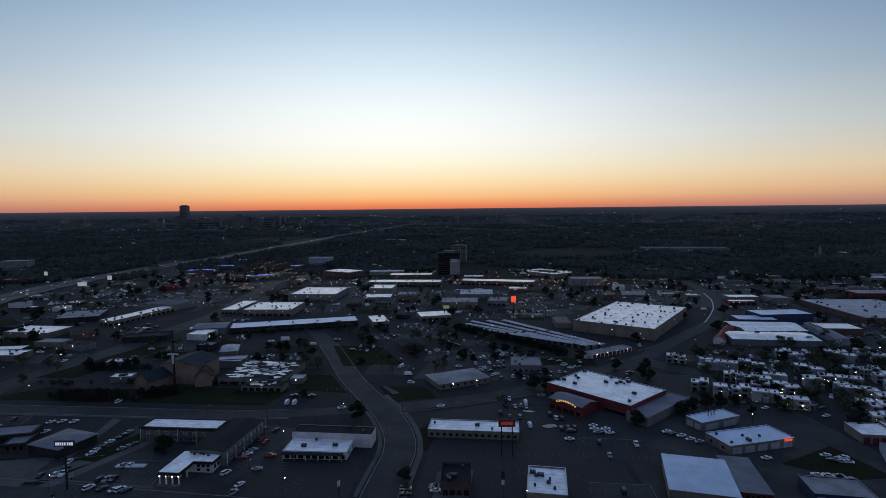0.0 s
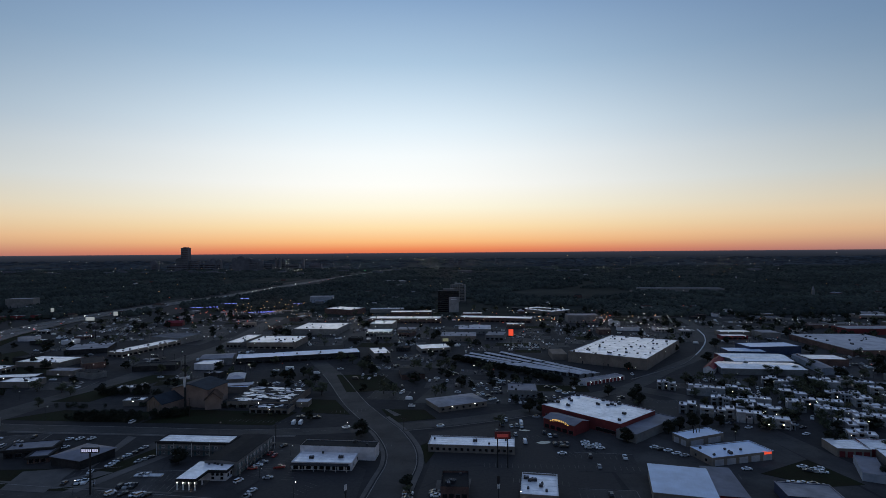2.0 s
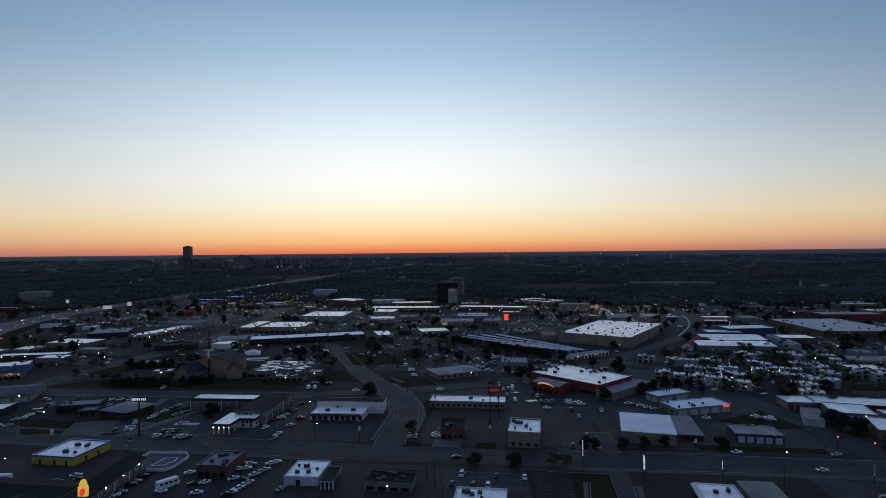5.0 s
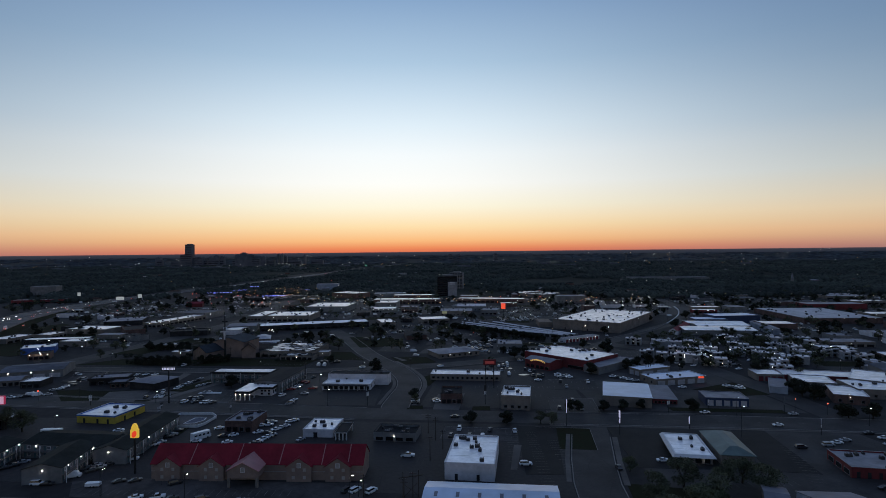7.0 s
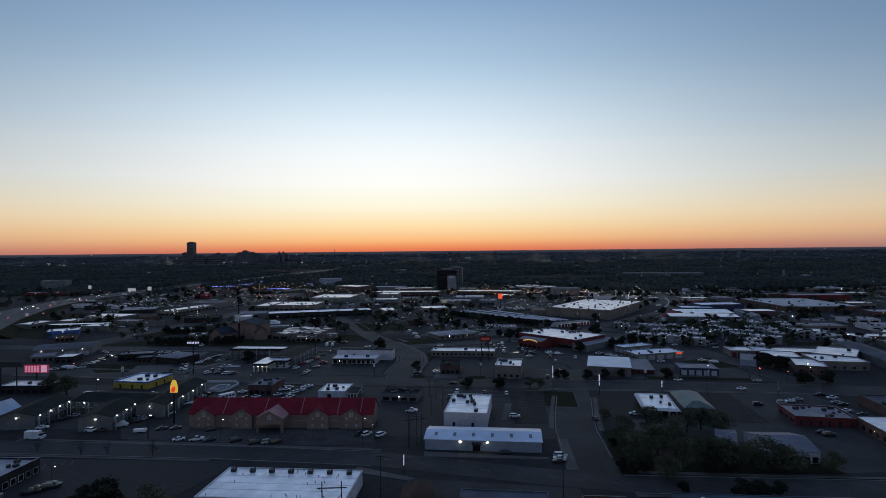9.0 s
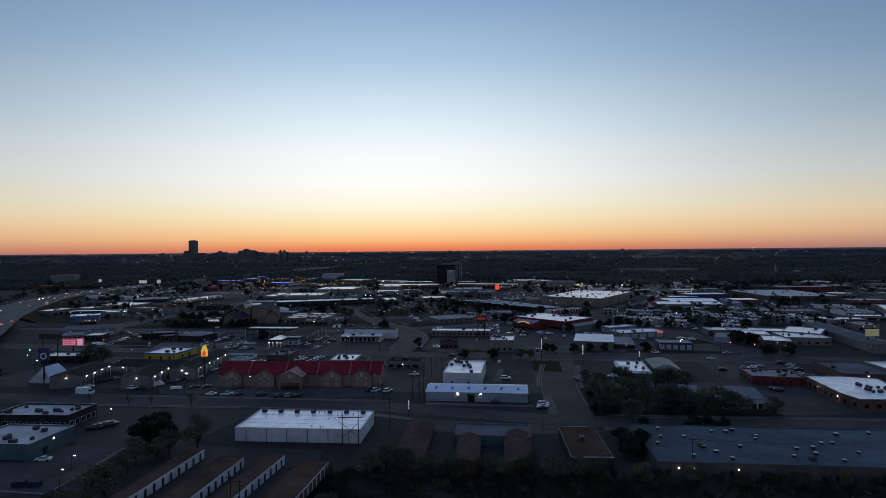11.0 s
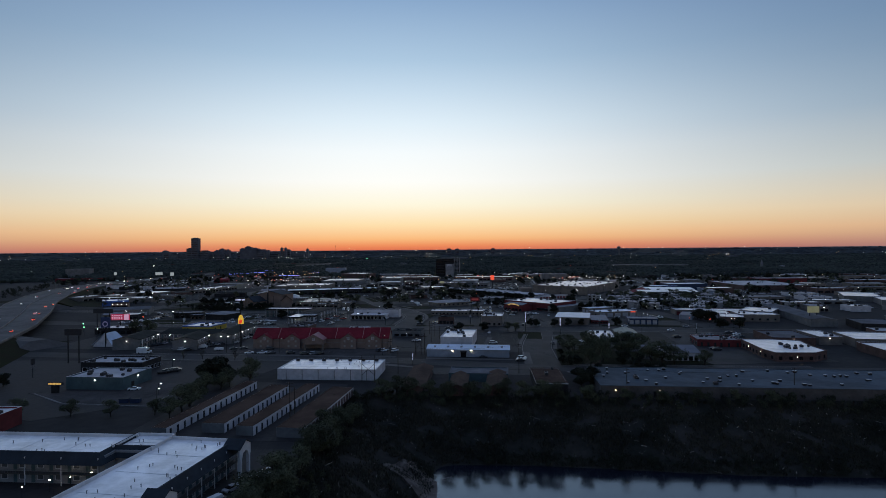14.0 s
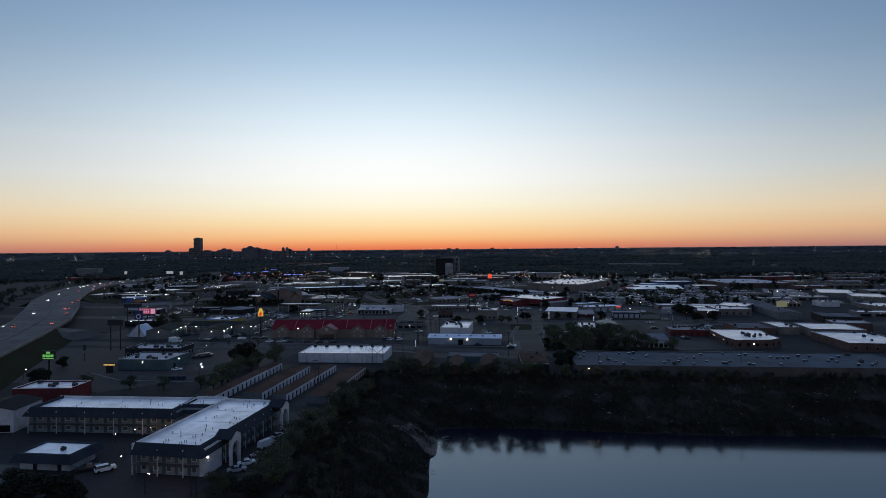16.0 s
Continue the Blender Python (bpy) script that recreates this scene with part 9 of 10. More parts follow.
def car_rows(x, y, rot, nx, ny, dx, dy, fill, seed):
    rng = random.Random(seed)
    c, s = math.cos(radians(rot)), math.sin(radians(rot))
    for i in range(nx):
        for j in range(ny):
            if rng.random() < fill:
                u, v = i * dx, j * dy
                FAR_CARS.append((rng.choice(("sedan", "suv", "sedan", "suv", "pickup")), rng.choice("wwsdd"), x + c * u - s * v, y + s * u + c * v, rot + rng.choice((90, 90, 270)) + rng.uniform(-3, 3)))


car_rows(61, 561, 2, 16, 3, 3.0, 14, 0.45, 5)
car_rows(106, 594, -3, 6, 3, 6.0, 16, 0.4, 6)
car_rows(-456, 715, 27, 10, 3, 3.4, 13, 0.5, 7)
car_rows(-376, 838, 9, 12, 3, 3.4, 14, 0.6, 8)
car_rows(215, 637, -4, 10, 3, 4.0, 16, 0.5, 9)
car_rows(355, 620, -4, 10, 2, 3.2, 14, 0.6, 10)
car_rows(-176, 690, -13, 10, 2, 3.4, 14, 0.4, 11)
car_rows(203, 329, -33, 10, 2, 4.5, 30, 0.4, 12)
car_rows(-350, 905, 20, 26, 5, 3.2, 12, 0.7, 21)
car_rows(-300, 960, 20, 30, 4, 3.2, 12, 0.7, 22)
car_rows(-340, 640, 8, 12, 4, 3.2, 13, 0.5, 23)
car_rows(300, 470, -12, 20, 4, 3.2, 14, 0.4, 24)
car_rows(225, 380, -25, 12, 3, 3.4, 13, 0.5, 25)
car_rows(-120, 690, -8, 26, 4, 3.2, 15, 0.4, 26)
car_rows(20, 380, 12, 14, 3, 3.4, 12, 0.4, 27)
car_rows(68, 640, 17, 12, 2, 3.2, 16, 0.45, 13)

# ---- broad flat church school, its dark roof covered in torn white patches
def patched_roof(name, label, x, y, w, d, rot, h, count, seed):
    root = building(name, label, x, y, w, d, rot, h, "wall_tan", "roof_dark", units=5, par=0.2, f="shop:6", lamps=1)
    rng = random.Random(seed)
    for k in range(count):
        px, py = rng.uniform(-w / 2 + 3, w / 2 - 3), rng.uniform(-d / 2 + 1.6, d / 2 - 1.6)
        if rng.random() < 0.35 * (1 - 2 * abs(py) / d):
            continue
        ra, rb_ = min(rng.uniform(1.4, 5.2), w / 2 - abs(px) - 0.3), min(rng.uniform(0.7, 2.1), d / 2 - abs(py) - 0.3)
        n = rng.randint(6, 9)
        o = [(px + ra * rng.uniform(0.55, 1.0) * math.cos(math.tau * i / n), py + rb_ * rng.uniform(0.55, 1.0) * math.sin(math.tau * i / n)) for i in range(n)]
        bm = bmesh.new()
        prism(bm, o, h + 0.02, h + 0.05 + 0.004 * (k % 9))
        part("roof_patch", bm, "roof_white" if rng.random() < 0.7 else "roof_pale", root)
    return root


patched_roof("church_school", "broad flat church school with torn white roof patches", -122.5, 369.0, 43.5, 41.5, -5.2, 4.5, 190, 77)
patched_roof("church_school", "low front wing with torn white roof patches", -113.0, 341.5, 26.0, 11.0, -5.2, 3.4, 24, 78)
building("church_hall", "long narrow church hall with a pale roof", -160.5, 396.3, 32.0, 9.1, 10.5, 5.0, "wall_tan", "roof_pale", par=0.2, f="shop:5")
building("parish_house", "pale hip-roofed house beside the church", -169.1, 430.6, 12.5, 20.0, 15.0, 3.6, "wall_tan", "roof_pale", kind="hip", pitch=2.2)
building("entrance_canopy", "small pale flat canopy at the church school door", -95.7, 355.3, 8.1, 8.7, -2.1, 3.3, "wall_tan", "roof_pale", lamps=1)

# ---- far streets: houses and shops seen between the trees
rf = random.Random(91)
for i in range(90):
    y = 900 + 1500 * rf.random() ** 1.6
    x = rf.uniform(-0.85, 0.85) * (y + 60)
    if -545 < x < -350 or (abs(x - 20) < 50 and 860 < y < 1150):
        continue
    root = thing("distant_building", "small distant low building among trees", "building", pose(x, y, 0, 0, 0, rf.choice((0, 20, 60, 90, -10))), "distant buildings")
    w, d, h = rf.uniform(10, 22), rf.uniform(8, 14), rf.uniform(3.5, 6.0)
    bm = bmesh.new()
    box(bm, -w / 2, w / 2, -d / 2, d / 2, 0, h)
    part("wall", bm, rf.choice(("wall_tan", "wall_grey", "wall_brick", "wall_white")), root)
    bm = bmesh.new()
    if rf.random() < 0.6:
        box(bm, -w / 2 - 0.4, w / 2 + 0.4, -d / 2 - 0.4, d / 2 + 0.4, h, h + 2.2, top=(d * 0.3, d * 0.45))
    else:
        box(bm, -w / 2 + 0.1, w / 2 - 0.1, -d / 2 + 0.1, d / 2 - 0.1, h + 0.002, h + 0.3)
    part("roof", bm, rf.choice(("roof_grey", "roof_brown", "roof_brown", "roof_bluegrey", "roof_dark", "roof_dark")), root)


# ---- shops, sheds, trees and parked cars that fill the blocks of the middle distance
def road_near(x, y, pad):
    for line, half in ((CURVE, 8), (CROSS_R, 8), (FRONTAGE, 12), (EAST, 9), (MAIN, 11), (CROSS_W, 8)):
        for a, b in zip(line, line[1:]):
            a, b, c = Vector(a), Vector(b), Vector((x, y))
            d = b - a
            s = max(0.0, min(1.0, (c - a).dot(d) / d.length_squared))
            if (a + d * s - c).length < half + pad:
                return True
    return near_highway(x, y)


def near_highway(x, y):
    for (xa, ya, _), (xb, yb, _) in zip(HWY, HWY[1:]):
        if ya <= y <= yb:
            return abs(x - (xa + (xb - xa) * (y - ya) / (yb - ya))) < 42
    return False


def free(x, y, r):
    return not road_near(x, y, r) and all((x - a) ** 2 + (y - b) ** 2 > (r + c) ** 2 for a, b, c in OCC)


def joined_trees(name, label, spots):
    """Many trees in one mesh, for the middle distance."""
    verts, faces, slots = [], [], []
    for kind, x, y, h in spots:
        rng = random.Random(int(x * 17 + y * 31))
        k = rng.randrange(3)
        wide = h * rng.uniform(0.95, 1.3)
        turn = rng.uniform(0, 6.28)
        c, s = math.cos(turn) * wide, math.sin(turn) * wide
        for ob in TREES[kind, k].children:
            trunk = ob.name.startswith("trunk")
            slot = 0 if trunk else 1 if kind == "dark" else 2
            polys = list(ob.data.polygons)
            polys = polys[:9] if trunk else polys[rng.randrange(12)::12]
            for f in polys:
                base, mid = len(verts), f.center
                for i in f.vertices:
                    v = ob.data.vertices[i].co if trunk else mid + (ob.data.vertices[i].co - mid) * 2.7
                    verts.append((x + v.x * c - v.y * s, y + v.x * s + v.y * c, v.z * h))
                faces.append(tuple(range(base, len(verts))))
                slots.append(slot)
    me = bpy.data.meshes.new(name)
    me.from_pydata(verts, [], faces)
    for m in ("bark", "leaf_dark", "leaf_spring"):
        me.materials.append(MATS[m])
    me.polygons.foreach_set("material_index", slots)
    return tagged(new(name, me), label, "trees", "", "stuff")


OCC += [(-225, 335, 26), (-248, 350, 30), (-230, 378, 26), (-205, 372, 20), (-145, 330, 26), (-115, 325, 22), (-78, 350, 22)]
rm = random.Random(2024)
count = 0
for _ in range(900):
    y = rm.uniform(430, 1000)
    x = rm.uniform(-0.80, 0.78) * (y + 90)
    w, d = rm.uniform(11, 27), rm.uniform(9, 16)
    if (50 < x < 130 and 540 < y < 660) or (-20 < x < 50 and y > 900) or not free(x, y, 0.5 * max(w, d)):
        continue
    wall = rm.choice(("wall_tan", "wall_brick", "wall_grey", "wall_white", "wall_dark"))
    roof = rm.choice(("roof_white", "roof_pale", "roof_bluegrey", "roof_dark", "roof_dark", "roof_brown"))
    word = {"wall_tan": "tan", "wall_brick": "brown brick", "wall_grey": "grey", "wall_white": "white", "wall_dark": "dark"}[wall]
    building("shop_building", "low %s shop building with a %s flat roof" % (word, {"roof_white": "white", "roof_grey": "grey", "roof_bluegrey": "blue-grey", "roof_dark": "dark", "roof_pale": "pale", "roof_brown": "brown"}[roof]),
             x, y, w, d, rm.choice((-6, -6, -6, 60, 82, -25)), rm.uniform(3.4, 5.0), wall, roof, units=rm.randrange(0, 5), par=0.4, f="shop:%d" % rm.randrange(3, 7) if rm.random() < 0.5 else "", lamps=rm.choice((0, 0, 1, 2)))
    count += 1
    if count >= 42:
        break
for x0, x1, y0, y1, n in ((300, 640, 150, 430, 14), (-420, -250, 440, 470, 2)):
    count = 0
    for _ in range(400):
        x, y = rm.uniform(x0, x1), rm.uniform(y0, y1)
        w, d = rm.uniform(14, 40), rm.uniform(12, 24)
        if count >= n or abs(x) > 0.80 * (y + 240) or not free(x, y, 0.45 * max(w, d)):
            continue
        count += 1
        wall = rm.choice(("wall_tan", "wall_brick", "wall_grey", "wall_white"))
        word = {"wall_tan": "tan", "wall_brick": "brown brick", "wall_grey": "grey", "wall_white": "white"}[wall]
        roof = rm.choice(("roof_white", "roof_white", "roof_grey", "roof_bluegrey"))
        building("shop_building", "low %s shop building with a %s flat roof" % (word, {"roof_white": "white", "roof_grey": "grey", "roof_bluegrey": "blue-grey"}[roof]),
                 x, y, w, d, rm.choice((-6, -6, 84, -12)), rm.uniform(3.2, 4.5), wall, roof, units=rm.randrange(1, 5), par=0.4, f="shop:%d" % rm.randrange(3, 6), lamps=rm.choice((0, 1, 1, 2)))
filler = []
for i in range(46):
    f = i / 46 * 3
    k = min(int(f), 2)
    (xa, ya), (xb, yb) = ((8.3, 509.4), (39.4, 476.3), (68.7, 445.2), (89.8, 416.5))[k:k + 2]
    filler.append(("dark", xa + (xb - xa) * (f - k) + rm.uniform(-2, 2), ya + (yb - ya) * (f - k) + rm.uniform(-2, 2), rm.uniform(5.0, 7.0)))
for _ in range(900):
    y = rm.uniform(290, 1000)
    x = rm.uniform(-0.80, 0.80) * (y + 80)
    if (50 < x < 130 and 540 < y < 660) or not free(x, y, 3):
        continue
    filler.append((rm.choice(("dark", "dark", "spring")), x, y, rm.uniform(5.0, 10.5)))
for x, y, w in [o for o in OCC if o[1] > 200 and o[0] > 190 and o[2] == 7]:
    for _ in range(3):
        a, r_ = rm.uniform(0, 6.28), rm.uniform(8, 14)
        filler.append((rm.choice(("dark", "spring", "spring")), x + math.cos(a) * r_, y + math.sin(a) * r_, rm.uniform(5, 8.5)))
joined_trees("town_trees", "scattered dark trees between the shops and yards", filler)
for _ in range(700):
    y = rm.uniform(310, 1000)
    x = rm.uniform(-0.7, 0.7) * (y + 80)
    if free(x, y, 2):
        FAR_CARS.append((rm.choice(("sedan", "suv", "pickup", "van")), rm.choice("wwsdd"), x, y, rm.choice((0, 90, 84, -6))))


for (xa, ya, za), (xb, yb, zb) in zip(HWY[8:17], HWY[9:18]):
    for _ in range(9 if yb < 1500 else 14):
        f, side = rm.random(), rm.choice((-14, -10, -6, 6, 10, 14))
        d = Vector((xb - xa, yb - ya)).normalized()
        FAR_CARS.append((rm.choice(("sedan", "suv", "van", "pickup")), rm.choice("wwsd"), xa + (xb - xa) * f + d.y * side, ya + (yb - ya) * f - d.x * side, math.degrees(math.atan2(d.y, d.x)) + (180 if side < 0 else 0), za + (zb - za) * f))


def joined_cars(name, label, spots):
    """Many far parked cars in one mesh: shaped body and a drawn-in cabin each."""
    bm = bmesh.new()
    for kind, colour, x, y, rot, *up in spots:
        L, W, hb, hr, c0, c1 = SHAPES[kind]
        a, b = L / 2, W / 2
        slot = "wsd".index(colour)
        v = box(bm, -a, a, -b, b, 0.3, hb, slot=slot, top=(0.12, 0.08))
        v += box(bm, -a + 0.5, a - 0.5, -b + 0.1, b - 0.1, 0.0, 0.31, slot=4)
        x0, x1 = -a + L * (1 - c1), -a + L * (1 - c0)
        v += box(bm, x0, x1, -b * 0.9, b * 0.9, hb, hr - 0.06, slot=3 if kind != "van" else slot, top=(0.4 if kind != "van" else 0.1, 0.15))
        v += box(bm, x0 + 0.38, x1 - 0.38, -b * 0.75, b * 0.75, hr - 0.06, hr, slot=slot)
        if up and up[0] > 0.2:
            for k in (-0.6, 0.6):
                v += box(bm, a + 0.01, a + 0.06, k - 0.16, k + 0.16, 0.5, 0.78, slot=5)
                v += box(bm, -a - 0.06, -a - 0.01, k - 0.2, k + 0.2, 0.6, 0.85, slot=6)
        c, s = math.cos(radians(rot)), math.sin(radians(rot))
        for q in v:
            q.co = (x + q.co.x * c - q.co.y * s, y + q.co.x * s + q.co.y * c, q.co.z + 0.06 + sum(up))
    me = mesh(name, bm, "car_w", "car_s", "car_d", "glass", "tyre", "lamp_white", "lamp_red", normals=False)
    tagged(new(name, me), label, "cars", "", "stuff")


# ---- shops and sheds along the eastern edge of the town
re_ = random.Random(83)
for x, y, w, d, roof in ((470, 470, 40, 22, "roof_pale"), (540, 505, 56, 20, "roof_slate"), (505, 560, 30, 24, "roof_white"), (590, 570, 48, 26, "roof_pale"), (560, 640, 34, 22, "roof_slate"), (650, 640, 60, 24, "roof_pale"),
                         (610, 720, 44, 26, "roof_white"), (520, 720, 36, 22, "roof_slate"), (710, 740, 52, 28, "roof_slate"), (640, 810, 58, 26, "roof_pale"), (470, 800, 40, 24, "roof_slate"), (770, 830, 50, 26, "roof_slate")):
    if free(x, y, 6):
        building("shop_building", "low shop building with a flat roof on the edge of town", x, y, w, d, re_.choice((-8, -6, -14)), re_.uniform(3.8, 5.5), re_.choice(("wall_tan", "wall_brick", "wall_grey")), roof, units=3, par=0.4, f="shop:5", lamps=2)
edge_trees = [(re_.choice(("dark", "dark", "spring")), x, y, re_.uniform(5, 9)) for x, y in ((re_.uniform(440, 860), re_.uniform(400, 860)) for _ in range(150)) if x < 0.98 * (y + 120) and free(x, y, 3)]
joined_trees("town_trees", "scattered dark trees along the edge of town", edge_trees)

# ---- worn car parks between the buildings of the town: a resurfaced patch, stall lines, a kerb and a few cars
LOT_LAMPS = []


def town_lots(count, seed):
    rng = random.Random(seed)
    plates = {"asphalt": bmesh.new(), "lot": bmesh.new(), "lot_pale": bmesh.new(), "grass": bmesh.new()}
    lines, kerbs = bmesh.new(), bmesh.new()
    taken = []
    tries = 0
    while len(taken) < count and tries < 6000:
        tries += 1
        y = rng.uniform(150, 900)
        x = rng.uniform(-0.62, 0.95) * (y + 110)
        w, d = rng.uniform(11, 24), rng.uniform(8, 15)
        if not free(x, y, 0.8 * max(w, d)) or any(abs(x - a) < w + c + 2 and abs(y - b) < d + e + 2 for a, b, c, e in taken):
            continue
        taken.append((x, y, w, d))
        turn = radians(rng.choice((-6, -5, -8)) if x > -90 else rng.choice((10, 12, 2)))
        m = Matrix.Translation((x, y, 0)) @ Matrix.Rotation(turn, 4, "Z")
        before = {k: len(b.verts) for k, b in list(plates.items()) + [("lines", lines), ("kerbs", kerbs)]}
        kind = rng.choice(("asphalt", "lot", "lot_pale", "asphalt", "grass"))
        box(plates[kind], -w, w, -d, d, 0.0, 0.075)
        box(kerbs, -w, w, d + 0.02, d + 0.22, 0, 0.17)
        if rng.random() < 0.6:
            box(kerbs, w + 0.02, w + 0.22, -d, d, 0, 0.17)
        if kind != "grass":
            n = int(2 * w / 2.8)
            for side in (-1, 1):
                for k in range(n + 1):
                    u = -w + 0.3 + 2.8 * k
                    if rng.random() < 0.8:
                        box(lines, u - 0.07, u + 0.07, side * d * 0.55 - 2.5, side * d * 0.55 + 2.5, 0.079, 0.087)
                    if k < n and rng.random() < 0.22:
                        p = m @ Vector((u + 1.4, side * d * 0.55, 0))
                        FAR_CARS.append((rng.choice(("sedan", "suv", "sedan", "pickup")), rng.choice("wwsdd"), p.x, p.y, math.degrees(turn) + rng.choice((90, 270)) + rng.uniform(-4, 4), 0.075))
            if y > 400 and rng.random() < 0.22:
                p = m @ Vector((0, rng.uniform(-1, 1), 0))
                LOT_LAMPS.append((p.x, p.y, rng.uniform(6, 8), rng.uniform(0.10, 0.18)))
        for k, b in list(plates.items()) + [("lines", lines), ("kerbs", kerbs)]:
            b.verts.ensure_lookup_table()
            fresh = [b.verts[i] for i in range(before[k], len(b.verts))]
            if fresh:
                bmesh.ops.transform(b, matrix=m, verts=fresh)
        OCC.append((x, y, 4))
    for k, b in plates.items():
        setting("pavement", b, k, {"grass": "dull grass plots between town car parks"}.get(k, "worn patched asphalt of town car parks"), "pavement")
    setting("marking", lines, "paint_line", "faded white stall lines of town car parks", "marking")
    setting("kerb", kerbs, "kerb", "pale concrete kerbs of town car parks", "kerb")


town_lots(200, 71)
joined_cars("parked_cars", "rows of white, grey and dark cars parked across the town", FAR_CARS)


# ---- woods to the horizon
def crown_field(name, label, n, y0, y1, power, spread, r0, r1, h0, h1, seed, mat="leaf_far"):
    """Far treetops: many small uneven crowns, with streets and clearings left open."""
    g = np.random.default_rng(seed)
    y = y0 + (y1 - y0) * g.random(n) ** power
    x = g.uniform(-spread, spread, n) * (y + 150)
    street = (np.sin(x * 0.021 + 2 * np.sin(y * 0.006)) > 0.90) | (np.sin(y * 0.017 + np.sin(x * 0.004)) > 0.94)
    patch = np.sin(x * 0.0051 + 1.7 * np.sin(y * 0.0023)) + np.sin(y * 0.0042 + 2.1 * np.sin(x * 0.0017) + 1)
    edge = np.where(x > 260, 850, np.where(x < -520, 870, 1000)) + 40 * np.sin(x * 0.01)
    keep = ~(street & (y < 3500)) & (patch < 1.6) & (y > edge)
    for (xa, ya, _), (xb, yb, _) in zip(HWY, HWY[1:]):
        mid = xa + (xb - xa) * (y - ya) / (yb - ya)
        keep &= ~((y >= ya) & (y <= yb) & (np.abs(x - mid) < 40))
    keep &= ~((np.abs(x - 20) < 42) & (y < 1170))
    x, y = x[keep], y[keep]
    m = len(x)
    sides = 5
    r, h = g.uniform(r0, r1, m), g.uniform(h0, h1, m)
    turn = g.uniform(0, math.tau, m)
    lift = 46.0 * (np.clip(y - 3700.0, 0, None) / 950.0) ** 1.5
    rings = []
    for zz, rr in ((0.2, 0.95), (0.72, 0.72)):
        for i in range(sides):
            jit = g.uniform(0.7, 1.3, m)
            a = turn + i * math.tau / sides
            rings.append(np.stack((x + np.cos(a) * r * rr * jit, y + np.sin(a) * r * rr * jit, lift + h * (zz + 0.12 * (jit - 1)) - 0.1), 1))
    rings.append(np.stack((x + g.uniform(-0.2, 0.2, m) * r, y, lift + h), 1))
    k = len(rings)
    verts = np.stack(rings, 1).reshape(-1, 3)
    base = (np.arange(m) * k)[:, None]
    quads = np.array([(q * sides + i, q * sides + (i + 1) % sides, (q + 1) * sides + (i + 1) % sides, (q + 1) * sides + i) for i in range(sides) for q in (0,)])
    tops = np.array([(sides + i, sides + (i + 1) % sides, 2 * sides) for i in range(sides)])
    faces = [f for c in quads for f in (base + c).tolist()] + [f for c in tops for f in (base + c).tolist()]
    me = bpy.data.meshes.new(name)
    me.from_pydata(verts.tolist(), [], faces)
    me.materials.append(MATS[mat])
    for p in me.polygons:
        p.use_smooth = True
    tagged(new(name, me), label, "woods", "", "stuff")


for side, x0, x1 in ((-1, -4200, -640), (1, -470, 4200)):
    slab("ground_woods", ((x0, 880), (x1, 880), (x1 if x1 > 0 else -450, 3650), (x0 if x0 < -1000 else -250, 3650)), 0.25, "wood_floor", "dark leaf-strewn ground between the trees of the suburbs", "ground", 0.2)
rw = random.Random(12)
crown_field("woods", "dark leafy treetops of the garden suburbs", 30000, 850, 2100, 1.15, 0.95, 3.4, 7.5, 5.0, 10.0, 1)
crown_field("woods", "dark treetops of the outer town", 13000, 2100, 3700, 1.0, 0.9, 7.0, 13.0, 7.0, 11.0, 2)
crown_field("woods", "dark groves and fields on the far plain, haze put into their colour", 4500, 3600, 4680, 1.0, 0.9, 12.0, 34.0, 4.0, 9.0, 3, "leaf_haze")
spots = []
for i in range(900):
    y = 330 + 560 * rw.random()
    x = rw.uniform(-0.8, 0.85) * (y + 60)
    if rw.random() < 0.7 and (x > 440 or x < -640):
        spots.append((x, y, -0.1, rw.uniform(2.5, 5), rw.uniform(5, 9)))
for i in range(1500):
    y = rw.uniform(60, 1000)
    x = -rw.uniform(0.45, 1.0) * (y + 260)
    hx = next((xa + (xb - xa) * (y - ya) / (yb - ya) for (xa, ya, _), (xb, yb, _) in zip(HWY, HWY[1:]) if ya <= y <= yb), 0)
    if x < hx - 48 and math.sin(x * 0.03 + y * 0.01) > -0.5:
        spots.append((x, y, -0.1, rw.uniform(2.0, 4.5), rw.uniform(4, 8)))
WOODS = spots

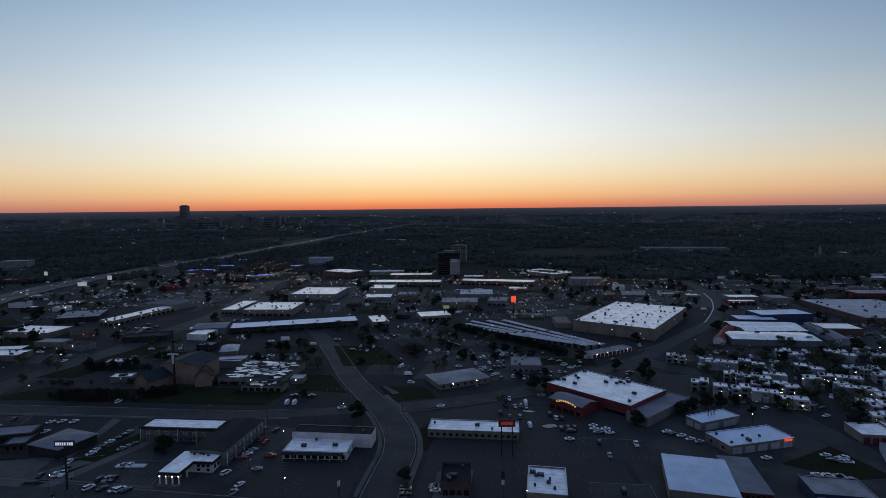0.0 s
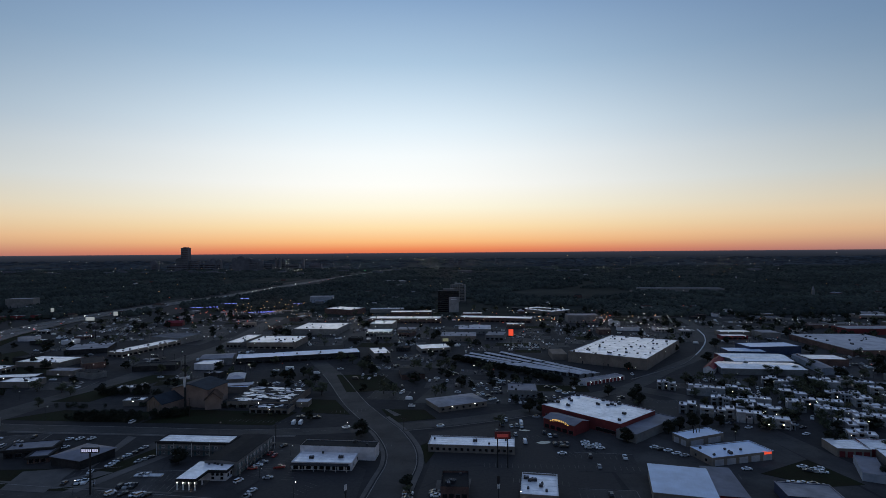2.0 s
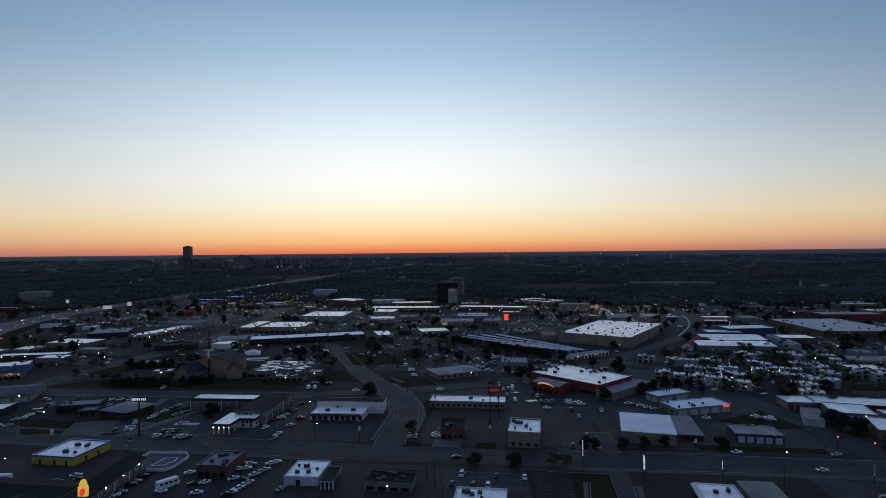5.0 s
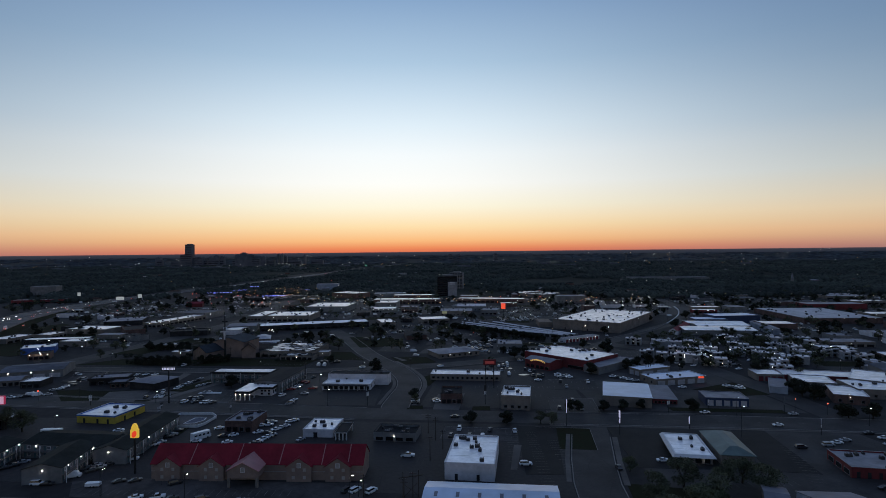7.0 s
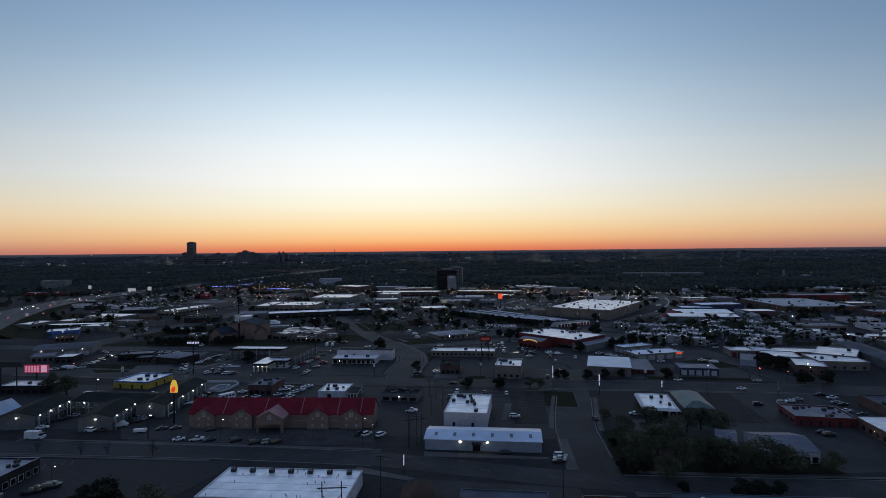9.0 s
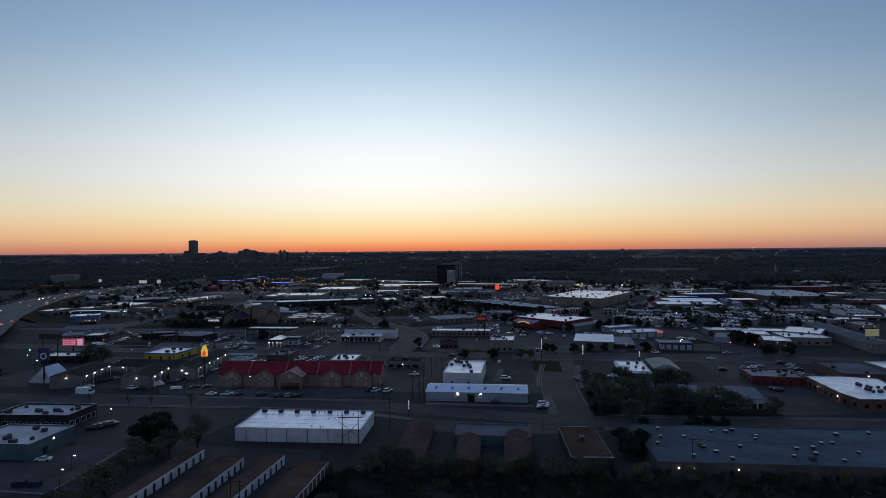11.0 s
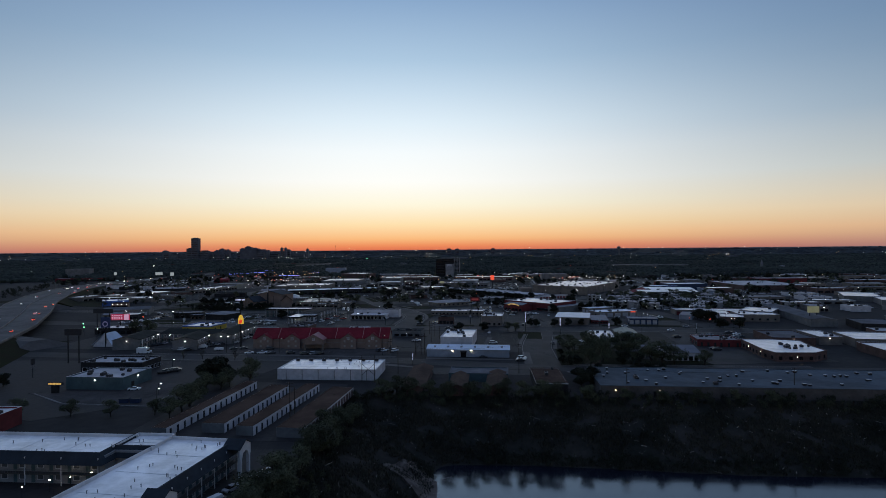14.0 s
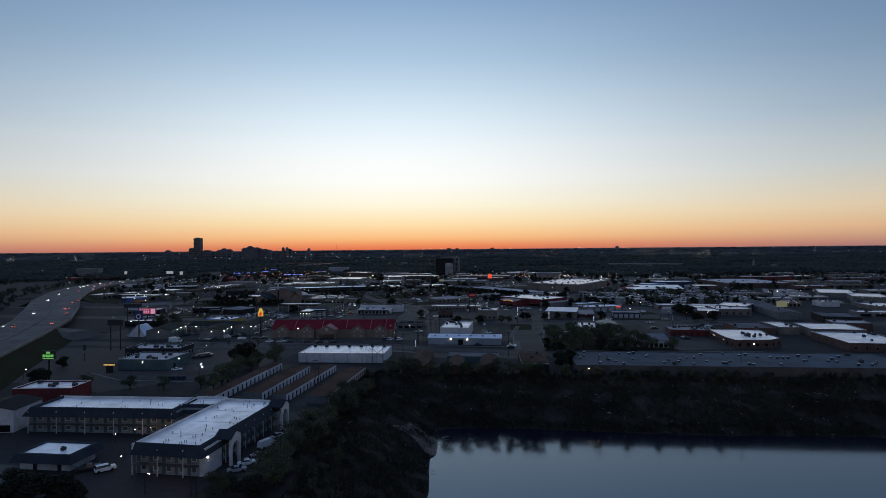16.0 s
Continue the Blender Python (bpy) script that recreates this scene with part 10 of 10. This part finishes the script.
# ---- dry grass, weeds and shrubs on the pond banks
def tufts(name, label, n, seed):
    """Tangled dry grass: tufts of narrow blades leaning every way."""
    g = np.random.default_rng(seed)
    got = []
    while len(got) < n:
        x, y = g.uniform(-42, 260), g.uniform(-135, 6)
        z = basin(x, y)
        if z < -0.05 and z > POND_Z + 0.15 and (x < 170 or g.random() < 0.5) and math.sin(x * 0.35 + 2 * math.sin(y * 0.21)) + math.sin(y * 0.5 + x * 0.1) > g.uniform(-1.6, 0.6):
            got.append((x, y, z))
    base = np.repeat(np.array(got), 4, axis=0)
    m = len(base)
    turn, lean, tall, wide = g.uniform(0, math.tau, m), g.uniform(0.1, 0.7, m), g.uniform(0.3, 1.15, m), g.uniform(0.10, 0.26, m)
    off = g.uniform(-0.4, 0.4, (m, 2))
    root = base + np.stack((off[:, 0], off[:, 1], np.full(m, -0.08)), 1)
    side = np.stack((-np.sin(turn) * wide, np.cos(turn) * wide, np.zeros(m)), 1)
    tip = root + np.stack((np.cos(turn) * lean * tall, np.sin(turn) * lean * tall, tall), 1)
    verts = np.stack((root - side, root + side, tip), 1).reshape(-1, 3)
    me = bpy.data.meshes.new(name)
    me.from_pydata(verts.tolist(), [], np.arange(3 * m).reshape(-1, 3).tolist())
    me.materials.append(MATS["brush"])
    return tagged(new(name, me), label, "grass", "", "stuff")


tufts("dry_grass", "dry tangled grass and weeds on the pond bank", 50000, 4)


def shrub_field(name, label, spots, mat):
    """Shrubs of loose leaf sprays on short stems, joined."""
    rng = random.Random(9)
    kinds = []
    for k in range(5):
        lumps = [((rng.uniform(-0.5, 0.5), rng.uniform(-0.5, 0.5), rng.uniform(0.25, 0.75)), rng.uniform(0.28, 0.5)) for _ in range(4)] + [((0, 0, 0.35), 0.55)]
        kinds.append(leaf_cloud("shrub", rng, lumps, 34, 0.10, mat))
    verts, faces = [], []
    for x, y, z, r, h in spots:
        me = kinds[rng.randrange(5)]
        turn = rng.uniform(0, 6.28)
        c, s = math.cos(turn) * r, math.sin(turn) * r
        base = len(verts)
        verts += [(x + v.co.x * c - v.co.y * s, y + v.co.x * s + v.co.y * c, z + v.co.z * h) for v in me.vertices]
        faces += [tuple(base + i for i in f.vertices) for f in me.polygons]
        base = len(verts)
        verts += [(x - 0.06, y, z - 0.2), (x + 0.06, y, z - 0.2), (x + 0.1 * r, y + 0.1, z + 0.6 * h)]
        faces.append((base, base + 1, base + 2))
    for me in kinds:
        bpy.data.meshes.remove(me)
    me = bpy.data.meshes.new(name)
    me.from_pydata(verts, [], faces)
    me.materials.append(MATS[mat])
    return tagged(new(name, me), label, "shrubs", "", "stuff")


spots, green = [], []
for i in range(330):
    x = rw.uniform(-30, 215)
    y = 3.0 + rw.uniform(-4, 3) - 0.085 * x
    (spots if rw.random() < 0.5 else green).append((x, y, basin(x, y) - 0.1, rw.uniform(1.2, 2.6), rw.uniform(1.6, 3.8)))
for i in range(150):
    y = rw.uniform(-125, 8)
    x = -37 - 0.05 * (y + 60) + rw.uniform(-4, 9)
    (spots if rw.random() < 0.35 else green).append((x, y, basin(x, y) - 0.1, rw.uniform(1.0, 2.6), rw.uniform(1.4, 3.8)))
for i in range(240):
    x = rw.uniform(6, 240)
    y = -29.5 - 0.105 * (x - 10) + rw.uniform(0.3, 5)
    z = basin(x, y)
    if z > POND_Z:
        spots.append((x, y, z - 0.1, rw.uniform(0.7, 2.0), rw.uniform(0.8, 3.0)))
for i in range(260):
    x, y = rw.uniform(-36, 200), rw.uniform(-110, -2)
    z = basin(x, y)
    if -0.1 > z > POND_Z + 0.3:
        spots.append((x, y, z - 0.1, rw.uniform(0.4, 1.2), rw.uniform(0.4, 1.4)))
rw.shuffle(WOODS)
shrub_field("woods", "dark garden trees at the edge of town", [(x, y, z, r * 1.35, h * 1.15) for x, y, z, r, h in WOODS[:520]], "leaf_dark")
shrub_field("shrubs", "dark tangled shrubs along the pond bank", spots, "leaf_dark")
shrub_field("shrubs", "olive spring shrubs along the top of the bank", green, "leaf_spring")
shrub_field("shrubs", "dark hedges and shrubs round the church", [(x, y, -0.1, r, h * 1.1) for x, y, r, h in hedge_spots], "leaf_dark")
# pale litter and dead branches on the bank
bm = bmesh.new()
for i in range(900):
    x, y = rw.uniform(-40, 200), rw.uniform(-75, 0)
    z = basin(x, y)
    if z > -0.2 or z < POND_Z:
        continue
    a = rw.uniform(0, 3.14)
    l = rw.uniform(0.15, 0.5) if rw.random() < 0.75 else rw.uniform(0.8, 2.6)
    tube(bm, (x, y, z + 0.25), (x + math.cos(a) * l, y + math.sin(a) * l, z + 0.35 + rw.uniform(0, 0.5)), 0.08, 0.05, 4)
for x, y, l, a in ((-3.8, -72, 3.2, 0.3), (-4.0, -70.5, 2.6, -0.2), (-3.0, -50, 2.4, -0.3), (1, -40, 2.0, 0.2)):
    tube(bm, (x - 1, y, POND_Z + 0.2), (x + l * math.cos(a), y + l * math.sin(a), POND_Z + 0.7), 0.06, 0.02, 4)
setting("litter", bm, "debris", "scattered pale litter and dead branches on the bank", "litter", "stuff")
# eroded ledge of tan rock slabs at the water's corner
root = thing("rock_ledge", "eroded tan rock ledge stepping down into the pond", "rock ledge", pose(0, 0, 0))
for k in range(8):
    bm = bmesh.new()
    cells, n = {}, 16
    for i in range(n + 1):
        f = i / n
        for e in (0, 1):
            u = k * 1.5 + e * 1.75 + rw.uniform(-0.25, 0.25)
            x, y = -18.0 + 14.0 * f + u * 0.80, -41.5 - 17.0 * f + u * 0.62
            z = basin(x, y) + 0.55 - 0.05 * k + rw.uniform(-0.05, 0.05)
            cells[i, e] = (bm.verts.new((x, y, z)), bm.verts.new((x, y, z - 1.3)))
    for i in range(n):
        a, b, c, d = cells[i, 0], cells[i + 1, 0], cells[i + 1, 1], cells[i, 1]
        bm.faces.new((a[0], b[0], c[0], d[0]))
        bm.faces.new((d[0], c[0], c[1], d[1]))
        bm.faces.new((b[0], a[0], a[1], b[1]))
    for i in (0, n):
        bm.faces.new((cells[i, 0][0], cells[i, 1][0], cells[i, 1][1], cells[i, 0][1]))
    part("slab", bm, "ledge_rock", root)


# ---- town lights in the distance
def light_field(name, label, spots, mat):
    bm = bmesh.new()
    for x, y, z, r in spots:
        r *= 0.66
        box(bm, x - r, x + r, y - r * 0.5, y + r * 0.5, z - r * 0.8, z + r * 0.8)
        box(bm, x - 0.08, x + 0.08, y + r * 0.5, y + r * 0.5 + 0.1, rise(y), z, slot=1)
    ob = new(name, mesh(name, bm, mat, "pole_dark"))
    return tagged(ob, label, "lights", "", "stuff")


def lights(n, y0, y1, z0, z1, seed, size):
    r = random.Random(seed)
    got = []
    for _ in range(n):
        y = y0 + (y1 - y0) * r.random() ** 1.5
        x = r.uniform(-0.85, 0.85) * (y + 60)
        got.append((x, y, r.uniform(z0, z1) + rise(y), size * (0.5 + r.random()) * y / 1000))
    return got


light_field("distant_lights", "scattered white street lights across the far town", lights(40, 1100, 3000, 10, 14, 1, 0.2) + lights(330, 2900, 4680, 12, 16, 21, 0.14), "lamp_white")
light_field("distant_lights", "scattered orange street lights across the far town", lights(60, 1000, 3000, 11, 14, 2, 0.22) + lights(190, 2900, 4680, 12, 16, 22, 0.15), "lamp_orange")
light_field("distant_lights", "white lamps of shops and car parks", lights(64, 420, 1050, 6, 9, 3, 0.17), "lamp_white")
light_field("distant_lights", "warm lamps of shops and car parks", lights(80, 420, 1000, 4, 8, 4, 0.2), "lamp_warm")
light_field("distant_lights", "small red lights of signs and tail lamps", lights(90, 450, 1500, 2, 6, 5, 0.26), "lamp_red")
rb = random.Random(8)
def lot_lamps(n, x0, x1, y0, y1, seed, size):
    """Lamp posts scattered over the open lots of a district."""
    r = random.Random(seed)
    got = []
    while len(got) < n:
        x, y = r.uniform(x0, x1), r.uniform(y0, y1)
        if free(x, y, -4):
            got.append((x, y, r.uniform(5, 8), size * r.uniform(0.7, 1.3)))
    return got


def clusters(n, y0, y1, z0, z1, lean, seed, size):
    """Short runs of lamps along far streets and yards; lean < 0 favours the west."""
    r = random.Random(seed)
    got = []
    for _ in range(n):
        y = r.uniform(y0, y1)
        x = max(-0.85, min(0.85, r.gauss(lean, 0.42))) * y
        step, m = r.uniform(8, 30), r.randint(3, 8)
        for k in range(m):
            yy = y + r.uniform(-25, 25)
            got.append((x + step * k + r.uniform(-5, 5), yy, r.uniform(z0, z1) + (rise(yy) if yy < 4700 else 0), size * r.uniform(0.4, 1.5) * y / 1000))
    return got


light_field("distant_lights", "runs of pale lamps along far streets", clusters(75, 2700, 4680, 12, 18, -0.25, 51, 0.13), "lamp_white")
light_field("distant_lights", "pale lamps sprinkled along the horizon", clusters(26, 4350, 4690, 14, 30, 0.05, 52, 0.12) + clusters(40, 9000, 17000, 10, 30, 0.0, 53, 0.10), "lamp_white")
light_field("distant_lights", "warm lamps sprinkled along the horizon", clusters(24, 4200, 4690, 14, 30, 0.1, 54, 0.11), "lamp_warm")
light_field("distant_lights", "green lit sign beside the far highway", [(-436, 3050, 9, 1.5), (-431, 3052, 9, 1.2)], "lamp_green")
light_field("distant_lights", "lamps before the long school", [(490 + 23 * k, 1352 - 3.4 * k, 6, 0.42) for k in range(9)], "lamp_white")
bm = bmesh.new()
rf = random.Random(55)
for k in range(46):
    y = rf.uniform(2650, 3650)
    x = rf.uniform(-0.8, -0.08) * y if k < 34 else rf.uniform(0, 0.7) * y
    w, d = rf.uniform(9, 28), rf.uniform(10, 24)
    box(bm, x - w, x + w, y - d, y + d, -0.2, rf.uniform(10.5, 13))
tagged(new("far_roofs", mesh("far_roofs", bm, "roof_slate")), "pale roofs of far warehouses among trees", "warehouses", "", "stuff")
light_field("lot_lamps", "white lamp posts standing on town car parks", LOT_LAMPS, "lamp_flood")
light_field("lot_lamps", "white lamps along the boulevard behind the big store", [(rb.uniform(190, 480), rb.uniform(690, 930), 8, rb.uniform(0.10, 0.22)) for _ in range(44)], "lamp_flood")
light_field("lot_lamps", "white lamp posts over the car parks by the motels", lot_lamps(24, -330, -100, 330, 560, 31, 0.17), "lamp_flood")
light_field("lot_lamps", "white lamp posts among the apartments and yards", lot_lamps(30, 140, 430, 270, 430, 32, 0.15), "lamp_flood")
light_field("lot_lamps", "warm lamp posts along the shopping streets", lot_lamps(26, -320, 330, 450, 640, 33, 0.18), "lamp_porch")
rows = []
for x, y, n in ((-443, 977, 9), (-418, 984, 9), (-414, 1052, 12), (-426, 1171, 8), (-299, 889, 16), (-279, 1040, 7), (-290, 893, 10)):
    rows += [(x + 2.4 * (k - n / 2), y + 0.5 * k, 7.5, 0.62) for k in range(n)]
light_field("dealer_lights", "blue edge lighting of the car dealers", rows, "lamp_blue")
rows = []
for (xa, ya), (xb, yb), n in (((-367, 895), (-302, 1133), 17), ((-278, 858), (-269, 1071), 22), ((-342, 900), (-285, 1050), 14), ((-400, 960), (-330, 1150), 12)):
    rows += [(xa + (xb - xa) * k / n + rb.uniform(-2, 2), ya + (yb - ya) * k / n + rb.uniform(-3, 3), 8, rb.uniform(0.25, 0.42)) for k in range(n)]
light_field("dealer_lights", "orange lamps over the dealers' lots", rows, "lamp_orange")
light_field("dealer_lights", "white lamps along the car dealers' rows", [(rb.uniform(-340, -30), rb.uniform(700, 1040), 8, rb.uniform(0.16, 0.3)) for _ in range(36)], "lamp_white")
light_field("dealer_lights", "warm lamps along the shopping terraces", [(rb.uniform(-300, 20), rb.uniform(720, 960), 5, rb.uniform(0.25, 0.42)) for _ in range(60)], "lamp_orange")
light_field("dealer_lights", "red signs along the frontage road", [(-y * rb.uniform(0.36, 0.50), y, 5, rb.uniform(0.35, 0.7)) for y in (rb.uniform(780, 1000) for _ in range(22))], "lamp_red")
light_field("distant_lights", "white lamps over the shopping car parks", [(rb.uniform(-340, 330), y, rb.uniform(5, 9), rb.uniform(0.16, 0.3)) for y in (rb.uniform(620, 1000) for _ in range(44))], "lamp_white")
light_field("distant_lights", "orange and red shop signs across the boulevard", [(rb.uniform(10, 330), y, rb.uniform(3, 6), rb.uniform(0.25, 0.5)) for y in (rb.uniform(760, 940) for _ in range(60))], "lamp_orange")
light_field("distant_lights", "red shop signs and tail lamps", [(rb.uniform(10, 260), y, rb.uniform(3, 5), rb.uniform(0.25, 0.5)) for y in (rb.uniform(760, 900) for _ in range(30))], "lamp_red")
light_field("distant_lights", "bright lamps along the big store's boulevard", [(182 + rb.uniform(0, 110), 640 + rb.uniform(-10, 140), 8, rb.uniform(0.15, 0.32)) for _ in range(36)], "lamp_white")
light_field("distant_lights", "cluster of bright white lights on the plain", [(420 + rb.uniform(-140, 260), 3900 + rb.uniform(-300, 600), rb.uniform(12, 24), rb.uniform(0.25, 0.55)) for _ in range(40)], "lamp_white")

# ---- signal lights at the junction and further street lamps
for x, y, mat in ((176.9, 191.0, "lamp_red"), (187.0, 182.0, "lamp_red"), (-252.0, 186.0, "lamp_green"), (-240.0, 168.0, "lamp_green"), (-230.0, 224.0, "lamp_red")):
    root = thing("traffic_light", "traffic signal on a slim mast showing a lit lens", "traffic light", pose(x, y, 0), "traffic lights")
    bm = bmesh.new()
    tube(bm, (0, 0, 0), (0, 0, 6), 0.10, 0.08, 8)
    part("mast", bm, "pole_dark", root)
    bm = bmesh.new()
    box(bm, -0.25, 0.25, -0.2, 0.2, 4.9, 6.1)
    part("housing", bm, "pole_dark", root)
    bm = bmesh.new()
    box(bm, -0.24, 0.24, -0.32, -0.202, 5.4, 5.9)
    part("lens", bm, mat, root)
for x, y in ((-212, 232), (-63, 207), (28, 196), (143, 183), (200, 186), (-248, 324), (-126, 288), (-22, 352), (57, 356), (114, 414), (152, 428), (205, 500), (-256, 520), (-228, 644), (182, 300), (228, 296), (285, 322), (-179, 164), (-211, 134)):
    street_lamp(x, y, 9.0)
